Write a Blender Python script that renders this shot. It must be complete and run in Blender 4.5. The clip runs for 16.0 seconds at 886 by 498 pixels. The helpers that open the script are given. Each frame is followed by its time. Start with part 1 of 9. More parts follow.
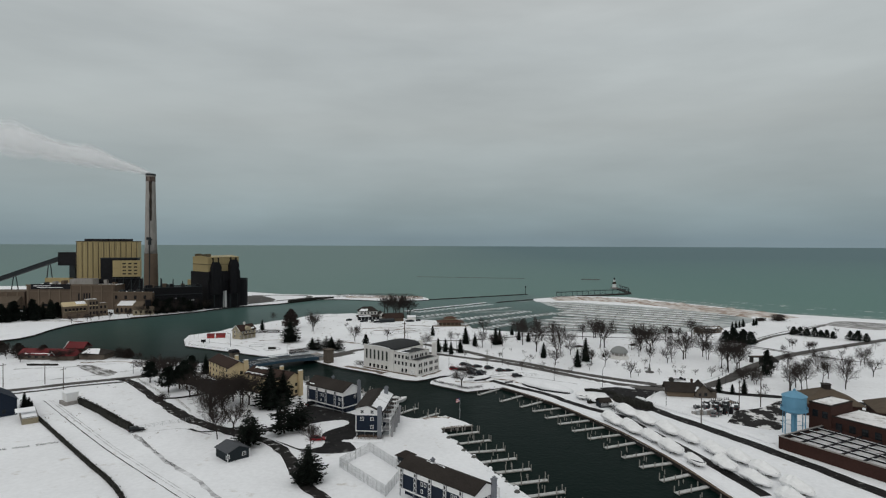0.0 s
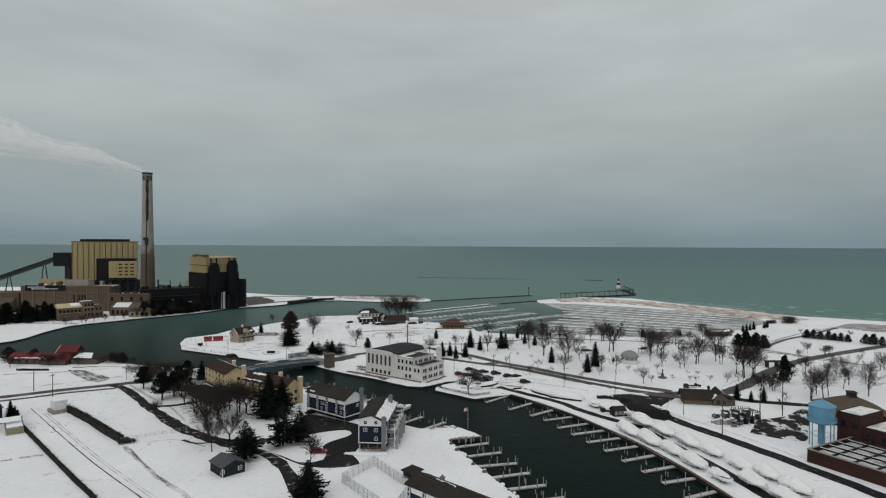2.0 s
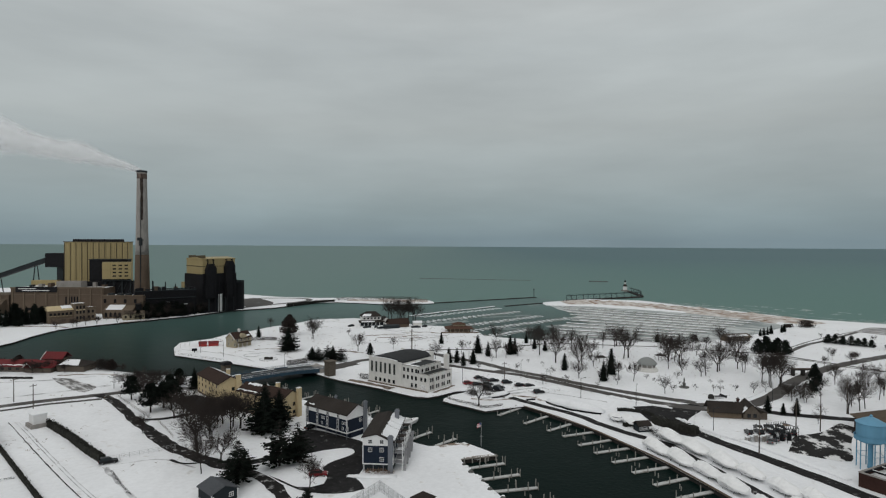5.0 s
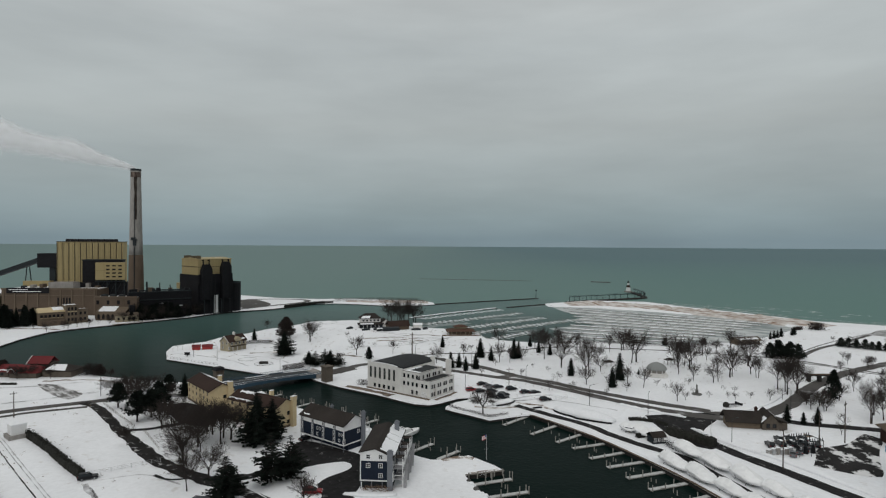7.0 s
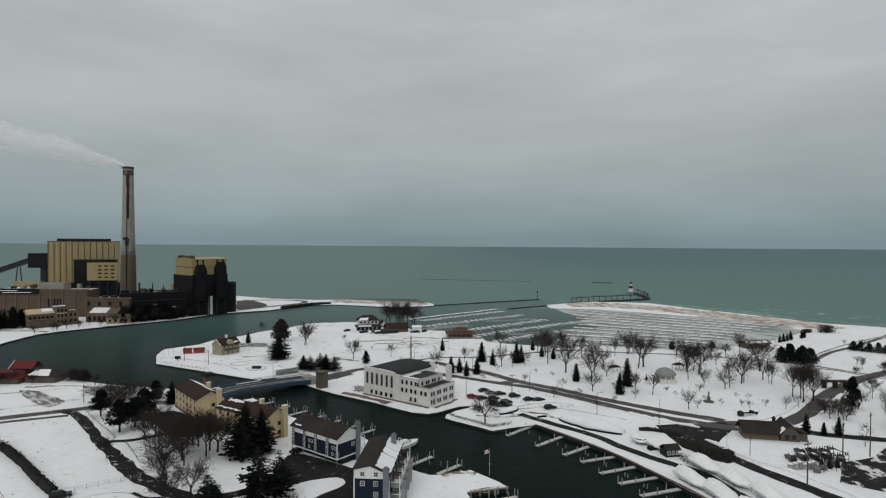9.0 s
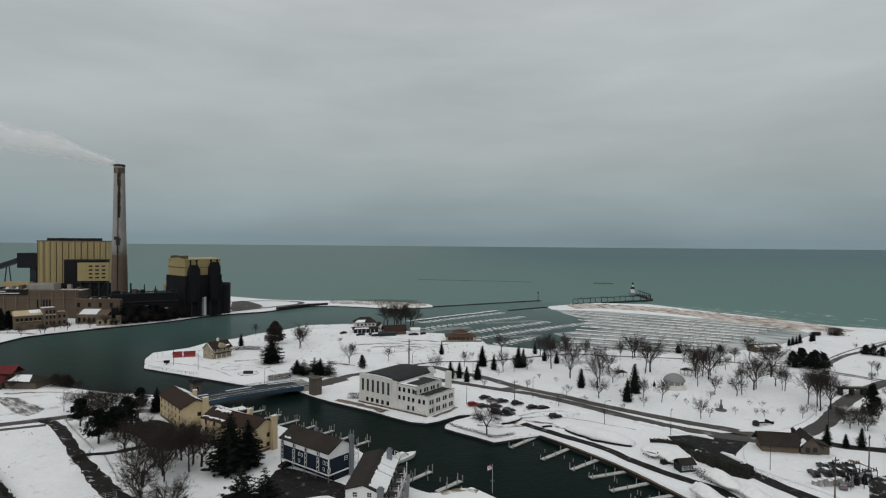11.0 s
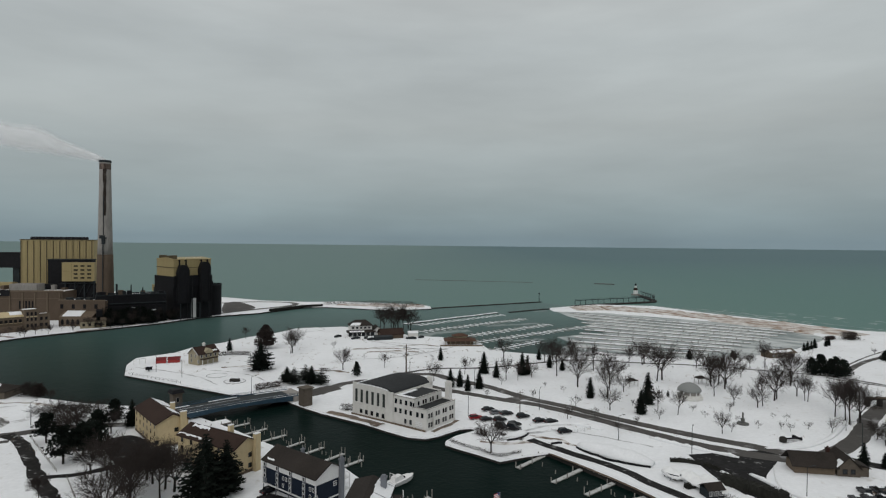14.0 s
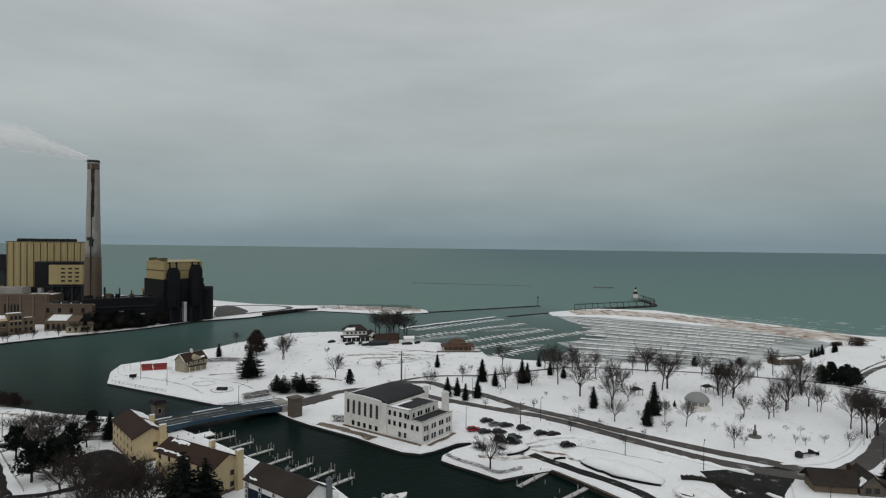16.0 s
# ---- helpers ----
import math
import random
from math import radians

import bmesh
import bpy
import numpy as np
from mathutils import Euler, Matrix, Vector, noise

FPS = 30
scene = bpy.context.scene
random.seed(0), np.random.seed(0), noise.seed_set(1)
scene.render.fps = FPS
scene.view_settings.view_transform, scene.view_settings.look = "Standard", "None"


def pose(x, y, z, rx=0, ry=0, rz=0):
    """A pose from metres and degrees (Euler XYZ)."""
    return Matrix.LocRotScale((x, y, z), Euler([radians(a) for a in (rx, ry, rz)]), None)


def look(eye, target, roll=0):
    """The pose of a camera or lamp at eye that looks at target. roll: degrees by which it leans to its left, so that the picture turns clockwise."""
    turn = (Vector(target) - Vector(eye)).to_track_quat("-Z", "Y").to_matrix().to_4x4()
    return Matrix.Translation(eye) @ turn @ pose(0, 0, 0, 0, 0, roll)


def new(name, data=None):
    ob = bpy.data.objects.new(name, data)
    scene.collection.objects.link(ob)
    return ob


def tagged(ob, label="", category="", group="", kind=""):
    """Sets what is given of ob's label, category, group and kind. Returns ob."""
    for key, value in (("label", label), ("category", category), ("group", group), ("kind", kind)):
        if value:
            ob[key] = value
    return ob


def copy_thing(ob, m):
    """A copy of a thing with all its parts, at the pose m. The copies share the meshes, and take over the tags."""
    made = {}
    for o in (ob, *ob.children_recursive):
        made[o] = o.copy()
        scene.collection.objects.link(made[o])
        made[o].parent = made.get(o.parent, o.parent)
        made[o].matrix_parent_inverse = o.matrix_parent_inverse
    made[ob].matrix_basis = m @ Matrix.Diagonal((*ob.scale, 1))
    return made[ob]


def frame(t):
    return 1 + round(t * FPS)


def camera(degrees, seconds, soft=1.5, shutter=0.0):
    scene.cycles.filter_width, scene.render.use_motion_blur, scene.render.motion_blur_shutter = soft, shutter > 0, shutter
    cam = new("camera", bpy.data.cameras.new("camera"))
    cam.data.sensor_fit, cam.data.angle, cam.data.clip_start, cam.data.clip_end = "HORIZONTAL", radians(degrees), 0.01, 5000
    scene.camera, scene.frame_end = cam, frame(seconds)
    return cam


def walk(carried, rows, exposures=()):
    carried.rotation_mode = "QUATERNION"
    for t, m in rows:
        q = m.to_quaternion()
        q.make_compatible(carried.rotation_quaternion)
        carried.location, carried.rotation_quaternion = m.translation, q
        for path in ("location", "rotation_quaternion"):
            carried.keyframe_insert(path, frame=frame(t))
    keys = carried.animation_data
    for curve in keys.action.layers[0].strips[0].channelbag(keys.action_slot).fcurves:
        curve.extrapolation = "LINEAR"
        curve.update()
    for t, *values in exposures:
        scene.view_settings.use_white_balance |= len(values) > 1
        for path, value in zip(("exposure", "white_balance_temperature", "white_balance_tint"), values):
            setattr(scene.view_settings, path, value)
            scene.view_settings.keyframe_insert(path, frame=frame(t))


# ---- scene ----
cam = camera(73.0, 16.0, 1.2)
ROWS = [
    (0, 0.52, -8.81, 63.57, 0.02, -1.00, 0.25),
    (0.5, 0.07, -6.32, 63.60, 0.02, -1.00, 0.26),
    (1, -0.51, -3.79, 63.63, 0.01, -0.99, 0.26),
    (1.5, -1.17, -1.22, 63.66, 0.01, -0.98, 0.27),
    (2, -1.86, 1.37, 63.69, 0.01, -0.98, 0.27),
    (2.5, -2.55, 3.99, 63.72, 0.01, -0.97, 0.28),
    (3, -3.21, 6.63, 63.75, 0.01, -0.97, 0.29),
    (3.5, -3.83, 9.28, 63.77, 0.01, -0.97, 0.29),
    (4, -4.38, 11.94, 63.80, 0.01, -0.96, 0.30),
    (6.5, -6.07, 25.41, 63.90, -0.01, -0.96, 0.35),
    (7, -6.20, 28.13, 63.92, -0.02, -0.96, 0.36),
    (7.5, -6.29, 30.86, 63.93, -0.03, -0.96, 0.37),
    (8, -6.34, 33.60, 63.95, -0.04, -0.96, 0.38),
    (8.5, -6.37, 36.35, 63.96, -0.05, -0.97, 0.40),
    (9, -6.38, 39.11, 63.97, -0.06, -0.97, 0.41),
    (11.5, -6.61, 53.00, 64.01, -0.18, -0.99, 0.50),
    (12, -6.72, 55.79, 64.01, -0.21, -1.00, 0.51),
    (12.5, -6.86, 58.56, 64.02, -0.24, -1.01, 0.54),
    (13, -7.02, 61.33, 64.02, -0.28, -1.02, 0.56),
    (13.5, -7.17, 64.07, 64.02, -0.33, -1.02, 0.58),
    (14, -7.31, 66.78, 64.02, -0.37, -1.03, 0.60),
    (14.5, -7.40, 69.46, 64.02, -0.42, -1.04, 0.63),
    (15, -7.40, 72.08, 64.01, -0.48, -1.05, 0.65),
    (15.5, -7.29, 74.64, 64.01, -0.54, -1.06, 0.68),
    (16, -7.01, 77.13, 64.00, -0.61, -0.77, 0.71),
]
walk(cam, [(t, pose(x, y, z, 90 + pitch, 0, yaw) @ pose(0, 0, 0, 0, 0, roll)) for t, x, y, z, yaw, pitch, roll in ROWS])

# ---- world and sun: a grey winter overcast ----
world = bpy.data.worlds.new("overcast")
scene.world = world
world.use_nodes = True
wn, wl = world.node_tree.nodes, world.node_tree.links
wn.clear()
w_out = wn.new("ShaderNodeOutputWorld")
w_bg = wn.new("ShaderNodeBackground")
w_sky = wn.new("ShaderNodeTexSky")
w_sky.sky_type = 'NISHITA'
w_sky.sun_disc = False
w_sky.sun_elevation = radians(32)
w_sky.sun_rotation = radians(160)
w_tc = wn.new("ShaderNodeTexCoord")
w_sep = wn.new("ShaderNodeSeparateXYZ")
w_ramp = wn.new("ShaderNodeValToRGB")
SKY = [(0.0, (0.184, 0.248, 0.280)), (0.035, (0.234, 0.297, 0.322)), (0.09, (0.314, 0.361, 0.370)), (0.18, (0.388, 0.420, 0.417)),
       (0.30, (0.445, 0.480, 0.482)), (0.45, (0.52, 0.54, 0.535)), (1.0, (0.70, 0.70, 0.69))]
while len(w_ramp.color_ramp.elements) < len(SKY):
    w_ramp.color_ramp.elements.new(0.5)
for el, (p, c) in zip(w_ramp.color_ramp.elements, SKY):
    el.position, el.color = p, (*c, 1)
w_map = wn.new("ShaderNodeMapping")
w_map.inputs["Scale"].default_value = (1.0, 1.0, 4.5)
w_noise = wn.new("ShaderNodeTexNoise")
w_noise.inputs["Scale"].default_value = 2.6
w_noise.inputs["Detail"].default_value = 5.0
w_noise.inputs["Roughness"].default_value = 0.52
w_mr = wn.new("ShaderNodeMapRange")
w_mr.inputs["From Min"].default_value, w_mr.inputs["From Max"].default_value = 0.3, 0.7
w_mr.inputs["To Min"].default_value, w_mr.inputs["To Max"].default_value = 0.90, 1.10
w_mul = wn.new("ShaderNodeMix")
w_mul.data_type, w_mul.blend_type = 'RGBA', 'MULTIPLY'
w_mul.inputs["Factor"].default_value = 1.0
w_add = wn.new("ShaderNodeMix")
w_add.data_type, w_add.blend_type = 'RGBA', 'ADD'
w_add.inputs["Factor"].default_value = 0.004
wl.new(w_tc.outputs["Generated"], w_sep.inputs[0])
wl.new(w_sep.outputs["Z"], w_ramp.inputs["Fac"])
wl.new(w_tc.outputs["Generated"], w_map.inputs["Vector"])
wl.new(w_map.outputs[0], w_noise.inputs["Vector"])
wl.new(w_noise.outputs["Fac"], w_mr.inputs["Value"])
wl.new(w_ramp.outputs["Color"], w_mul.inputs[6])
wl.new(w_mr.outputs[0], w_mul.inputs[7])
wl.new(w_mul.outputs[2], w_add.inputs[6])
wl.new(w_sky.outputs["Color"], w_add.inputs[7])
wl.new(w_add.outputs[2], w_bg.inputs["Color"])
w_bg.inputs["Strength"].default_value = 1.0
wl.new(w_bg.outputs[0], w_out.inputs["Surface"])

sun_data = bpy.data.lights.new("sun", 'SUN')
sun_data.energy, sun_data.angle, sun_data.color = 0.62, radians(25), (1.0, 0.97, 0.93)
sun = new("sun", sun_data)
sun.matrix_world = look((0, 0, 300), (60, 160, 180))

# ---- helpers for building ----


class Geo:
    """Vertices and faces of one mesh, gathered piece by piece."""

    def __init__(self):
        self.v, self.f = [], []

    def face(self, pts):
        n = len(self.v)
        self.v += [tuple(p) for p in pts]
        self.f.append(tuple(range(n, n + len(pts))))

    def box(self, x0, x1, y0, y1, z0, z1):
        n = len(self.v)
        self.v += [(x0, y0, z0), (x1, y0, z0), (x1, y1, z0), (x0, y1, z0), (x0, y0, z1), (x1, y0, z1), (x1, y1, z1), (x0, y1, z1)]
        self.f += [(n, n + 3, n + 2, n + 1), (n + 4, n + 5, n + 6, n + 7), (n, n + 1, n + 5, n + 4), (n + 1, n + 2, n + 6, n + 5),
                   (n + 2, n + 3, n + 7, n + 6), (n + 3, n, n + 4, n + 7)]
        return self

    def rings(self, rings, cap=True):
        """Closed rings of equal length, joined one to the next."""
        n, k = len(self.v), len(rings[0])
        for r in rings:
            self.v += [tuple(p) for p in r]
        for i in range(len(rings) - 1):
            for j in range(k):
                a, b = n + i * k + j, n + i * k + (j + 1) % k
                self.f.append((a, b, b + k, a + k))
        if cap:
            self.f.append(tuple(n + j for j in reversed(range(k))))
            self.f.append(tuple(n + (len(rings) - 1) * k + j for j in range(k)))
        return self

    def cone(self, x, y, z0, z1, r0, r1, k=10, cap=True):
        return self.rings([[(x + r * math.cos(2 * math.pi * j / k), y + r * math.sin(2 * math.pi * j / k), z) for j in range(k)]
                           for z, r in ((z0, r0), (z1, r1))], cap)

    def lathe(self, profile, k=16, x=0, y=0, cap=True):
        return self.rings([[(x + r * math.cos(2 * math.pi * j / k), y + r * math.sin(2 * math.pi * j / k), z) for j in range(k)] for r, z in profile], cap)

    def tube(self, a, b, ra, rb, k=4, cap=False):
        a, b = Vector(a), Vector(b)
        d = b - a
        if d.length < 1e-6:
            return self
        d.normalize()
        s = d.orthogonal().normalized()
        u = d.cross(s)
        return self.rings([[p + (s * math.cos(2 * math.pi * j / k) + u * math.sin(2 * math.pi * j / k)) * r for j in range(k)]
                           for p, r in ((a, ra), (b, rb))], cap)

    def prism(self, outline, y0, y1):
        """An outline in x and z, counter-clockwise as seen from -y, drawn out along y."""
        return self.rings([[(x, y0, z) for x, z in outline], [(x, y1, z) for x, z in outline]])

    def prism_x(self, outline, x0, x1):
        return self.rings([[(x0, y, z) for y, z in reversed(outline)], [(x1, y, z) for y, z in reversed(outline)]])

    def mesh(self, name):
        me = bpy.data.meshes.new(name)
        me.from_pydata(self.v, [], self.f)
        me.update()
        return me


def part(name, geo, material, parent=None, label="", at=None, smooth=False):
    """One mesh object of its own, from a Geo or a mesh, under a thing or a part."""
    me = geo.mesh(name) if isinstance(geo, Geo) else geo
    if material and not me.materials:
        me.materials.append(material)
    if smooth:
        me.shade_smooth()
    ob = new(name, me)
    ob.parent = parent
    if at is not None:
        ob.matrix_basis = at
    return tagged(ob, label)


def thing(name, label, category, x, y, z=0.0, rz=0.0, group="", kind=""):
    ob = new(name)
    ob.empty_display_size = 0.5
    ob.matrix_basis = pose(x, y, z, 0, 0, rz)
    return tagged(ob, label, category, group, kind)


def flat(outline, z, skirt=None):
    """A level sheet within an outline; skirt: the height to which its edge goes down."""
    from mathutils.geometry import tessellate_polygon
    area = sum(a[0] * b[1] - b[0] * a[1] for a, b in zip(outline, outline[1:] + outline[:1]))
    pts = outline if area > 0 else outline[::-1]
    g = Geo()
    g.v = [(x, y, z) for x, y in pts]
    for tri in tessellate_polygon([[Vector((x, y, 0)) for x, y in pts]]):
        a, b, c = (pts[i] for i in tri)
        up = (b[0] - a[0]) * (c[1] - a[1]) - (b[1] - a[1]) * (c[0] - a[0])
        g.f.append(tuple(tri) if up > 0 else tuple(reversed(tri)))
    if skirt is not None:
        n = len(pts)
        g.v += [(x, y, skirt) for x, y in pts]
        g.f += [(i, i + n, (i + 1) % n + n, (i + 1) % n) for i in range(n)]
    return g


def glide(points, step=2.0):
    """A smooth line (Catmull-Rom) through a few points, as dense points."""
    p = [Vector(q) for q in points]
    p = [p[0] * 2 - p[1]] + p + [p[-1] * 2 - p[-2]]
    out = []
    for i in range(1, len(p) - 2):
        n = max(1, int((p[i + 1] - p[i]).length / step))
        for k in range(n):
            s = k / n
            out.append(0.5 * ((2 * p[i]) + (p[i + 1] - p[i - 1]) * s + (2 * p[i - 1] - 5 * p[i] + 4 * p[i + 1] - p[i + 2]) * s * s
                              + (3 * p[i] - p[i - 1] - 3 * p[i + 1] + p[i + 2]) * s ** 3))
    return out + [p[-2]]


def ribbon(points, width, z, wobble=0.0, step=2.0, lift=0.0):
    """A strip along a smooth line, with slightly uneven edges; lift: how high its middle stands over its edges."""
    line, g = glide(points, step), Geo()
    n = len(line)
    rows = []
    for i, p in enumerate(line):
        d = (line[min(i + 1, n - 1)] - line[max(i - 1, 0)]).normalized()
        s = Vector((-d.y, d.x))
        wl_, wr_ = (width / 2 + wobble * 1.6 * noise.noise(Vector((p.x * 0.22, p.y * 0.22, k_))) for k_ in (0.0, 7.0))
        a, b = p + s * wl_, p - s * wr_
        rows.append(((a.x, a.y, z), (p.x, p.y, z + lift), (b.x, b.y, z)))
    for r in rows:
        g.v += r
    for i in range(n - 1):
        k = 3 * i
        g.f += [(k, k + 1, k + 4, k + 3), (k + 1, k + 2, k + 5, k + 4)]
    return g

# ---- materials ----


def material(name, colour, rough=0.8, vary=0.15, grain=3.0, patch=0.12, bump=0.0, metal=0.0, spec=0.2, second=None, cover=0.0, soft=0.06,
             cover_scale=0.25, stretch=(1, 1, 1), ior=1.45, turn=None):
    """A surface with variation at two scales; second: a colour that covers a share of it in ragged patches."""
    m = bpy.data.materials.new(name)
    m.use_nodes = True
    n, l = m.node_tree.nodes, m.node_tree.links
    b = n["Principled BSDF"]
    b.inputs["Roughness"].default_value, b.inputs["Metallic"].default_value = rough, metal
    b.inputs["Specular IOR Level"].default_value = spec
    b.inputs["IOR"].default_value = ior
    geo = n.new("ShaderNodeNewGeometry")
    mp = n.new("ShaderNodeMapping")
    mp.inputs["Scale"].default_value = stretch
    if turn is not None:                # here stretch tells how far the pattern is drawn out along the turned axes
        mp.vector_type = 'TEXTURE'
        mp.inputs["Rotation"].default_value[2] = radians(turn)
    l.new(geo.outputs["Position"], mp.inputs["Vector"])
    fine, wide = n.new("ShaderNodeTexNoise"), n.new("ShaderNodeTexNoise")
    for node, scale, detail in ((fine, grain, 4.0), (wide, patch, 5.0)):
        node.inputs["Scale"].default_value, node.inputs["Detail"].default_value = scale, detail
        l.new(mp.outputs[0], node.inputs["Vector"])
    add = n.new("ShaderNodeMath")
    add.operation = 'ADD'
    l.new(fine.outputs["Fac"], add.inputs[0])
    l.new(wide.outputs["Fac"], add.inputs[1])
    rng = n.new("ShaderNodeMapRange")
    rng.inputs["From Min"].default_value, rng.inputs["From Max"].default_value = 0.65, 1.35
    rng.inputs["To Min"].default_value, rng.inputs["To Max"].default_value = 1 - vary, 1 + vary
    l.new(add.outputs[0], rng.inputs["Value"])
    mul = n.new("ShaderNodeMix")
    mul.data_type, mul.blend_type = 'RGBA', 'MULTIPLY'
    mul.inputs["Factor"].default_value = 1.0
    mul.inputs[6].default_value = (*colour, 1)
    l.new(rng.outputs[0], mul.inputs[7])
    last = mul.outputs[2]
    if second:
        pn = n.new("ShaderNodeTexNoise")
        pn.inputs["Scale"].default_value, pn.inputs["Detail"].default_value, pn.inputs["Roughness"].default_value = cover_scale, 6.0, 0.62
        l.new(mp.outputs[0], pn.inputs["Vector"])
        th = n.new("ShaderNodeMapRange")
        edge = 0.5 + (0.5 - cover) * 0.5
        th.inputs["From Min"].default_value, th.inputs["From Max"].default_value = edge - soft, edge + soft
        l.new(pn.outputs["Fac"], th.inputs["Value"])
        mix = n.new("ShaderNodeMix")
        mix.data_type = 'RGBA'
        l.new(th.outputs[0], mix.inputs["Factor"])
        l.new(last, mix.inputs[6])
        mix.inputs[7].default_value = (*second, 1)
        last = mix.outputs[2]
    l.new(last, b.inputs["Base Color"])
    if bump:
        bp = n.new("ShaderNodeBump")
        bp.inputs["Strength"].default_value, bp.inputs["Distance"].default_value = 0.8, bump
        l.new(add.outputs[0], bp.inputs["Height"])
        l.new(bp.outputs[0], b.inputs["Normal"])
    return m


def water_material(name, colour, rough, ripple, scale, spec):
    m = material(name, colour, rough, 0.10, 0.05, 0.006, spec=spec, ior=1.33)
    n, l = m.node_tree.nodes, m.node_tree.links
    geo, wave, swell, bp = n.new("ShaderNodeNewGeometry"), n.new("ShaderNodeTexNoise"), n.new("ShaderNodeTexNoise"), n.new("ShaderNodeBump")
    add = n.new("ShaderNodeMath")
    for node, s in ((wave, scale), (swell, scale * 0.16)):
        node.inputs["Scale"].default_value, node.inputs["Detail"].default_value = s, 3.0
        l.new(geo.outputs["Position"], node.inputs["Vector"])
    l.new(wave.outputs["Fac"], add.inputs[0])
    l.new(swell.outputs["Fac"], add.inputs[1])
    bp.inputs["Strength"].default_value, bp.inputs["Distance"].default_value = 1.0, ripple
    l.new(add.outputs[0], bp.inputs["Height"])
    l.new(bp.outputs[0], n["Principled BSDF"].inputs["Normal"])
    return m


SNOW_C = (0.800, 0.812, 0.832)
M_SEA = water_material("lake_water", (0.082, 0.168, 0.158), 0.5, 0.25, 0.25, 0.10)
sea_n, sea_l = M_SEA.node_tree.nodes, M_SEA.node_tree.links
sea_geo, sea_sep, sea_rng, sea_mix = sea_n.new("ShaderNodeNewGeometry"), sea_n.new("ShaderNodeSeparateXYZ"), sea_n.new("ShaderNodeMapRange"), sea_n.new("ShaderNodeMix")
sea_rng.inputs["From Min"].default_value, sea_rng.inputs["From Max"].default_value = 600.0, 2000.0   # base colour turns darker and bluer from y 600 to 2000
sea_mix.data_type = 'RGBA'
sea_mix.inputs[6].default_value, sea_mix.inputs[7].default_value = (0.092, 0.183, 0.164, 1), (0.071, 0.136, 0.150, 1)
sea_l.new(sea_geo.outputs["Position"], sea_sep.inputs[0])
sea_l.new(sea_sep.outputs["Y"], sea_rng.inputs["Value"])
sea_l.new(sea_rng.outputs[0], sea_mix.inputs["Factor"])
silt_haze_rng, silt_haze_mix = sea_n.new("ShaderNodeMapRange"), sea_n.new("ShaderNodeMix")    # silt off the mouth, plus brighter left-hand haze put into the colour
silt_haze_rng.inputs["From Min"].default_value, silt_haze_rng.inputs["From Max"].default_value = 420.0, -200.0
silt_haze_rng.inputs["To Max"].default_value = 0.75
silt_haze_mix.data_type = 'RGBA'
silt_haze_mix.inputs[7].default_value = (0.134, 0.203, 0.189, 1)
sea_l.new(sea_sep.outputs["X"], silt_haze_rng.inputs["Value"])
sea_l.new(silt_haze_rng.outputs[0], silt_haze_mix.inputs["Factor"])
sea_l.new(sea_mix.outputs[2], silt_haze_mix.inputs[6])
sea_l.new(silt_haze_mix.outputs[2], sea_n["Principled BSDF"].inputs["Base Color"])
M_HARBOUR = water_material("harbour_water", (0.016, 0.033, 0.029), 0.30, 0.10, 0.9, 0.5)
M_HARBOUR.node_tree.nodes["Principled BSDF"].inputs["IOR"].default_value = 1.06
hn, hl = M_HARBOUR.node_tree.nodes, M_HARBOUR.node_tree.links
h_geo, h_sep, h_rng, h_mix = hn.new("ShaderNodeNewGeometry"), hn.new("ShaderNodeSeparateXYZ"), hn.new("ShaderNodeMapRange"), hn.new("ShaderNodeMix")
h_rng.inputs["From Min"].default_value, h_rng.inputs["From Max"].default_value = 290.0, 580.0   # base colour goes from near black to grey-green along y
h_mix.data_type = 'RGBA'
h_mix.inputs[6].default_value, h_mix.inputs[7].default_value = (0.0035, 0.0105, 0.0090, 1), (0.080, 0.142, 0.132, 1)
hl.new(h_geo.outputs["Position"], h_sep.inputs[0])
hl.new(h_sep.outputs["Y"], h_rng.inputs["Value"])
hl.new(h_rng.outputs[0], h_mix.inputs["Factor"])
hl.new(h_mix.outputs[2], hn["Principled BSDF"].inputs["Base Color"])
M_SNOW = material("snow_ground", SNOW_C, 0.85, 0.07, 0.9, 0.05, 0.12, spec=0.2, second=(0.50, 0.47, 0.43), cover=0.075, cover_scale=0.24, soft=0.09)
M_SNOWP = material("snow_cover", SNOW_C, 0.85, 0.06, 1.4, 0.2, 0.05, spec=0.2)
M_BEACH = material("sand_with_snow", (0.66, 0.64, 0.62), 0.9, 0.12, 0.9, 0.07, 0.15, second=(0.235, 0.158, 0.108), cover=0.48, cover_scale=0.42, soft=0.12, turn=-45, stretch=(4, 1, 1))
M_MOTTLE = material("slushy_lot", (0.13, 0.125, 0.12), 0.8, 0.25, 0.8, 0.15, second=(0.68, 0.68, 0.69), cover=0.43, cover_scale=0.55, soft=0.10, turn=-40, stretch=(4, 1, 1))
M_ICE = material("harbour_ice", (0.17, 0.205, 0.205), 0.6, 0.20, 0.08, 0.02, second=(0.52, 0.54, 0.54), cover=0.52, cover_scale=0.13, soft=0.11, turn=-41, stretch=(4, 1, 1))
M_SKIN = material("new_ice", (0.24, 0.27, 0.265), 0.5, 0.15, 0.5, 0.08, second=(0.10, 0.14, 0.135), cover=0.40, cover_scale=0.20, soft=0.12)
M_FLOAT = material("wet_grey_float", (0.30, 0.33, 0.33), 0.8, 0.2, 0.5, 0.1)
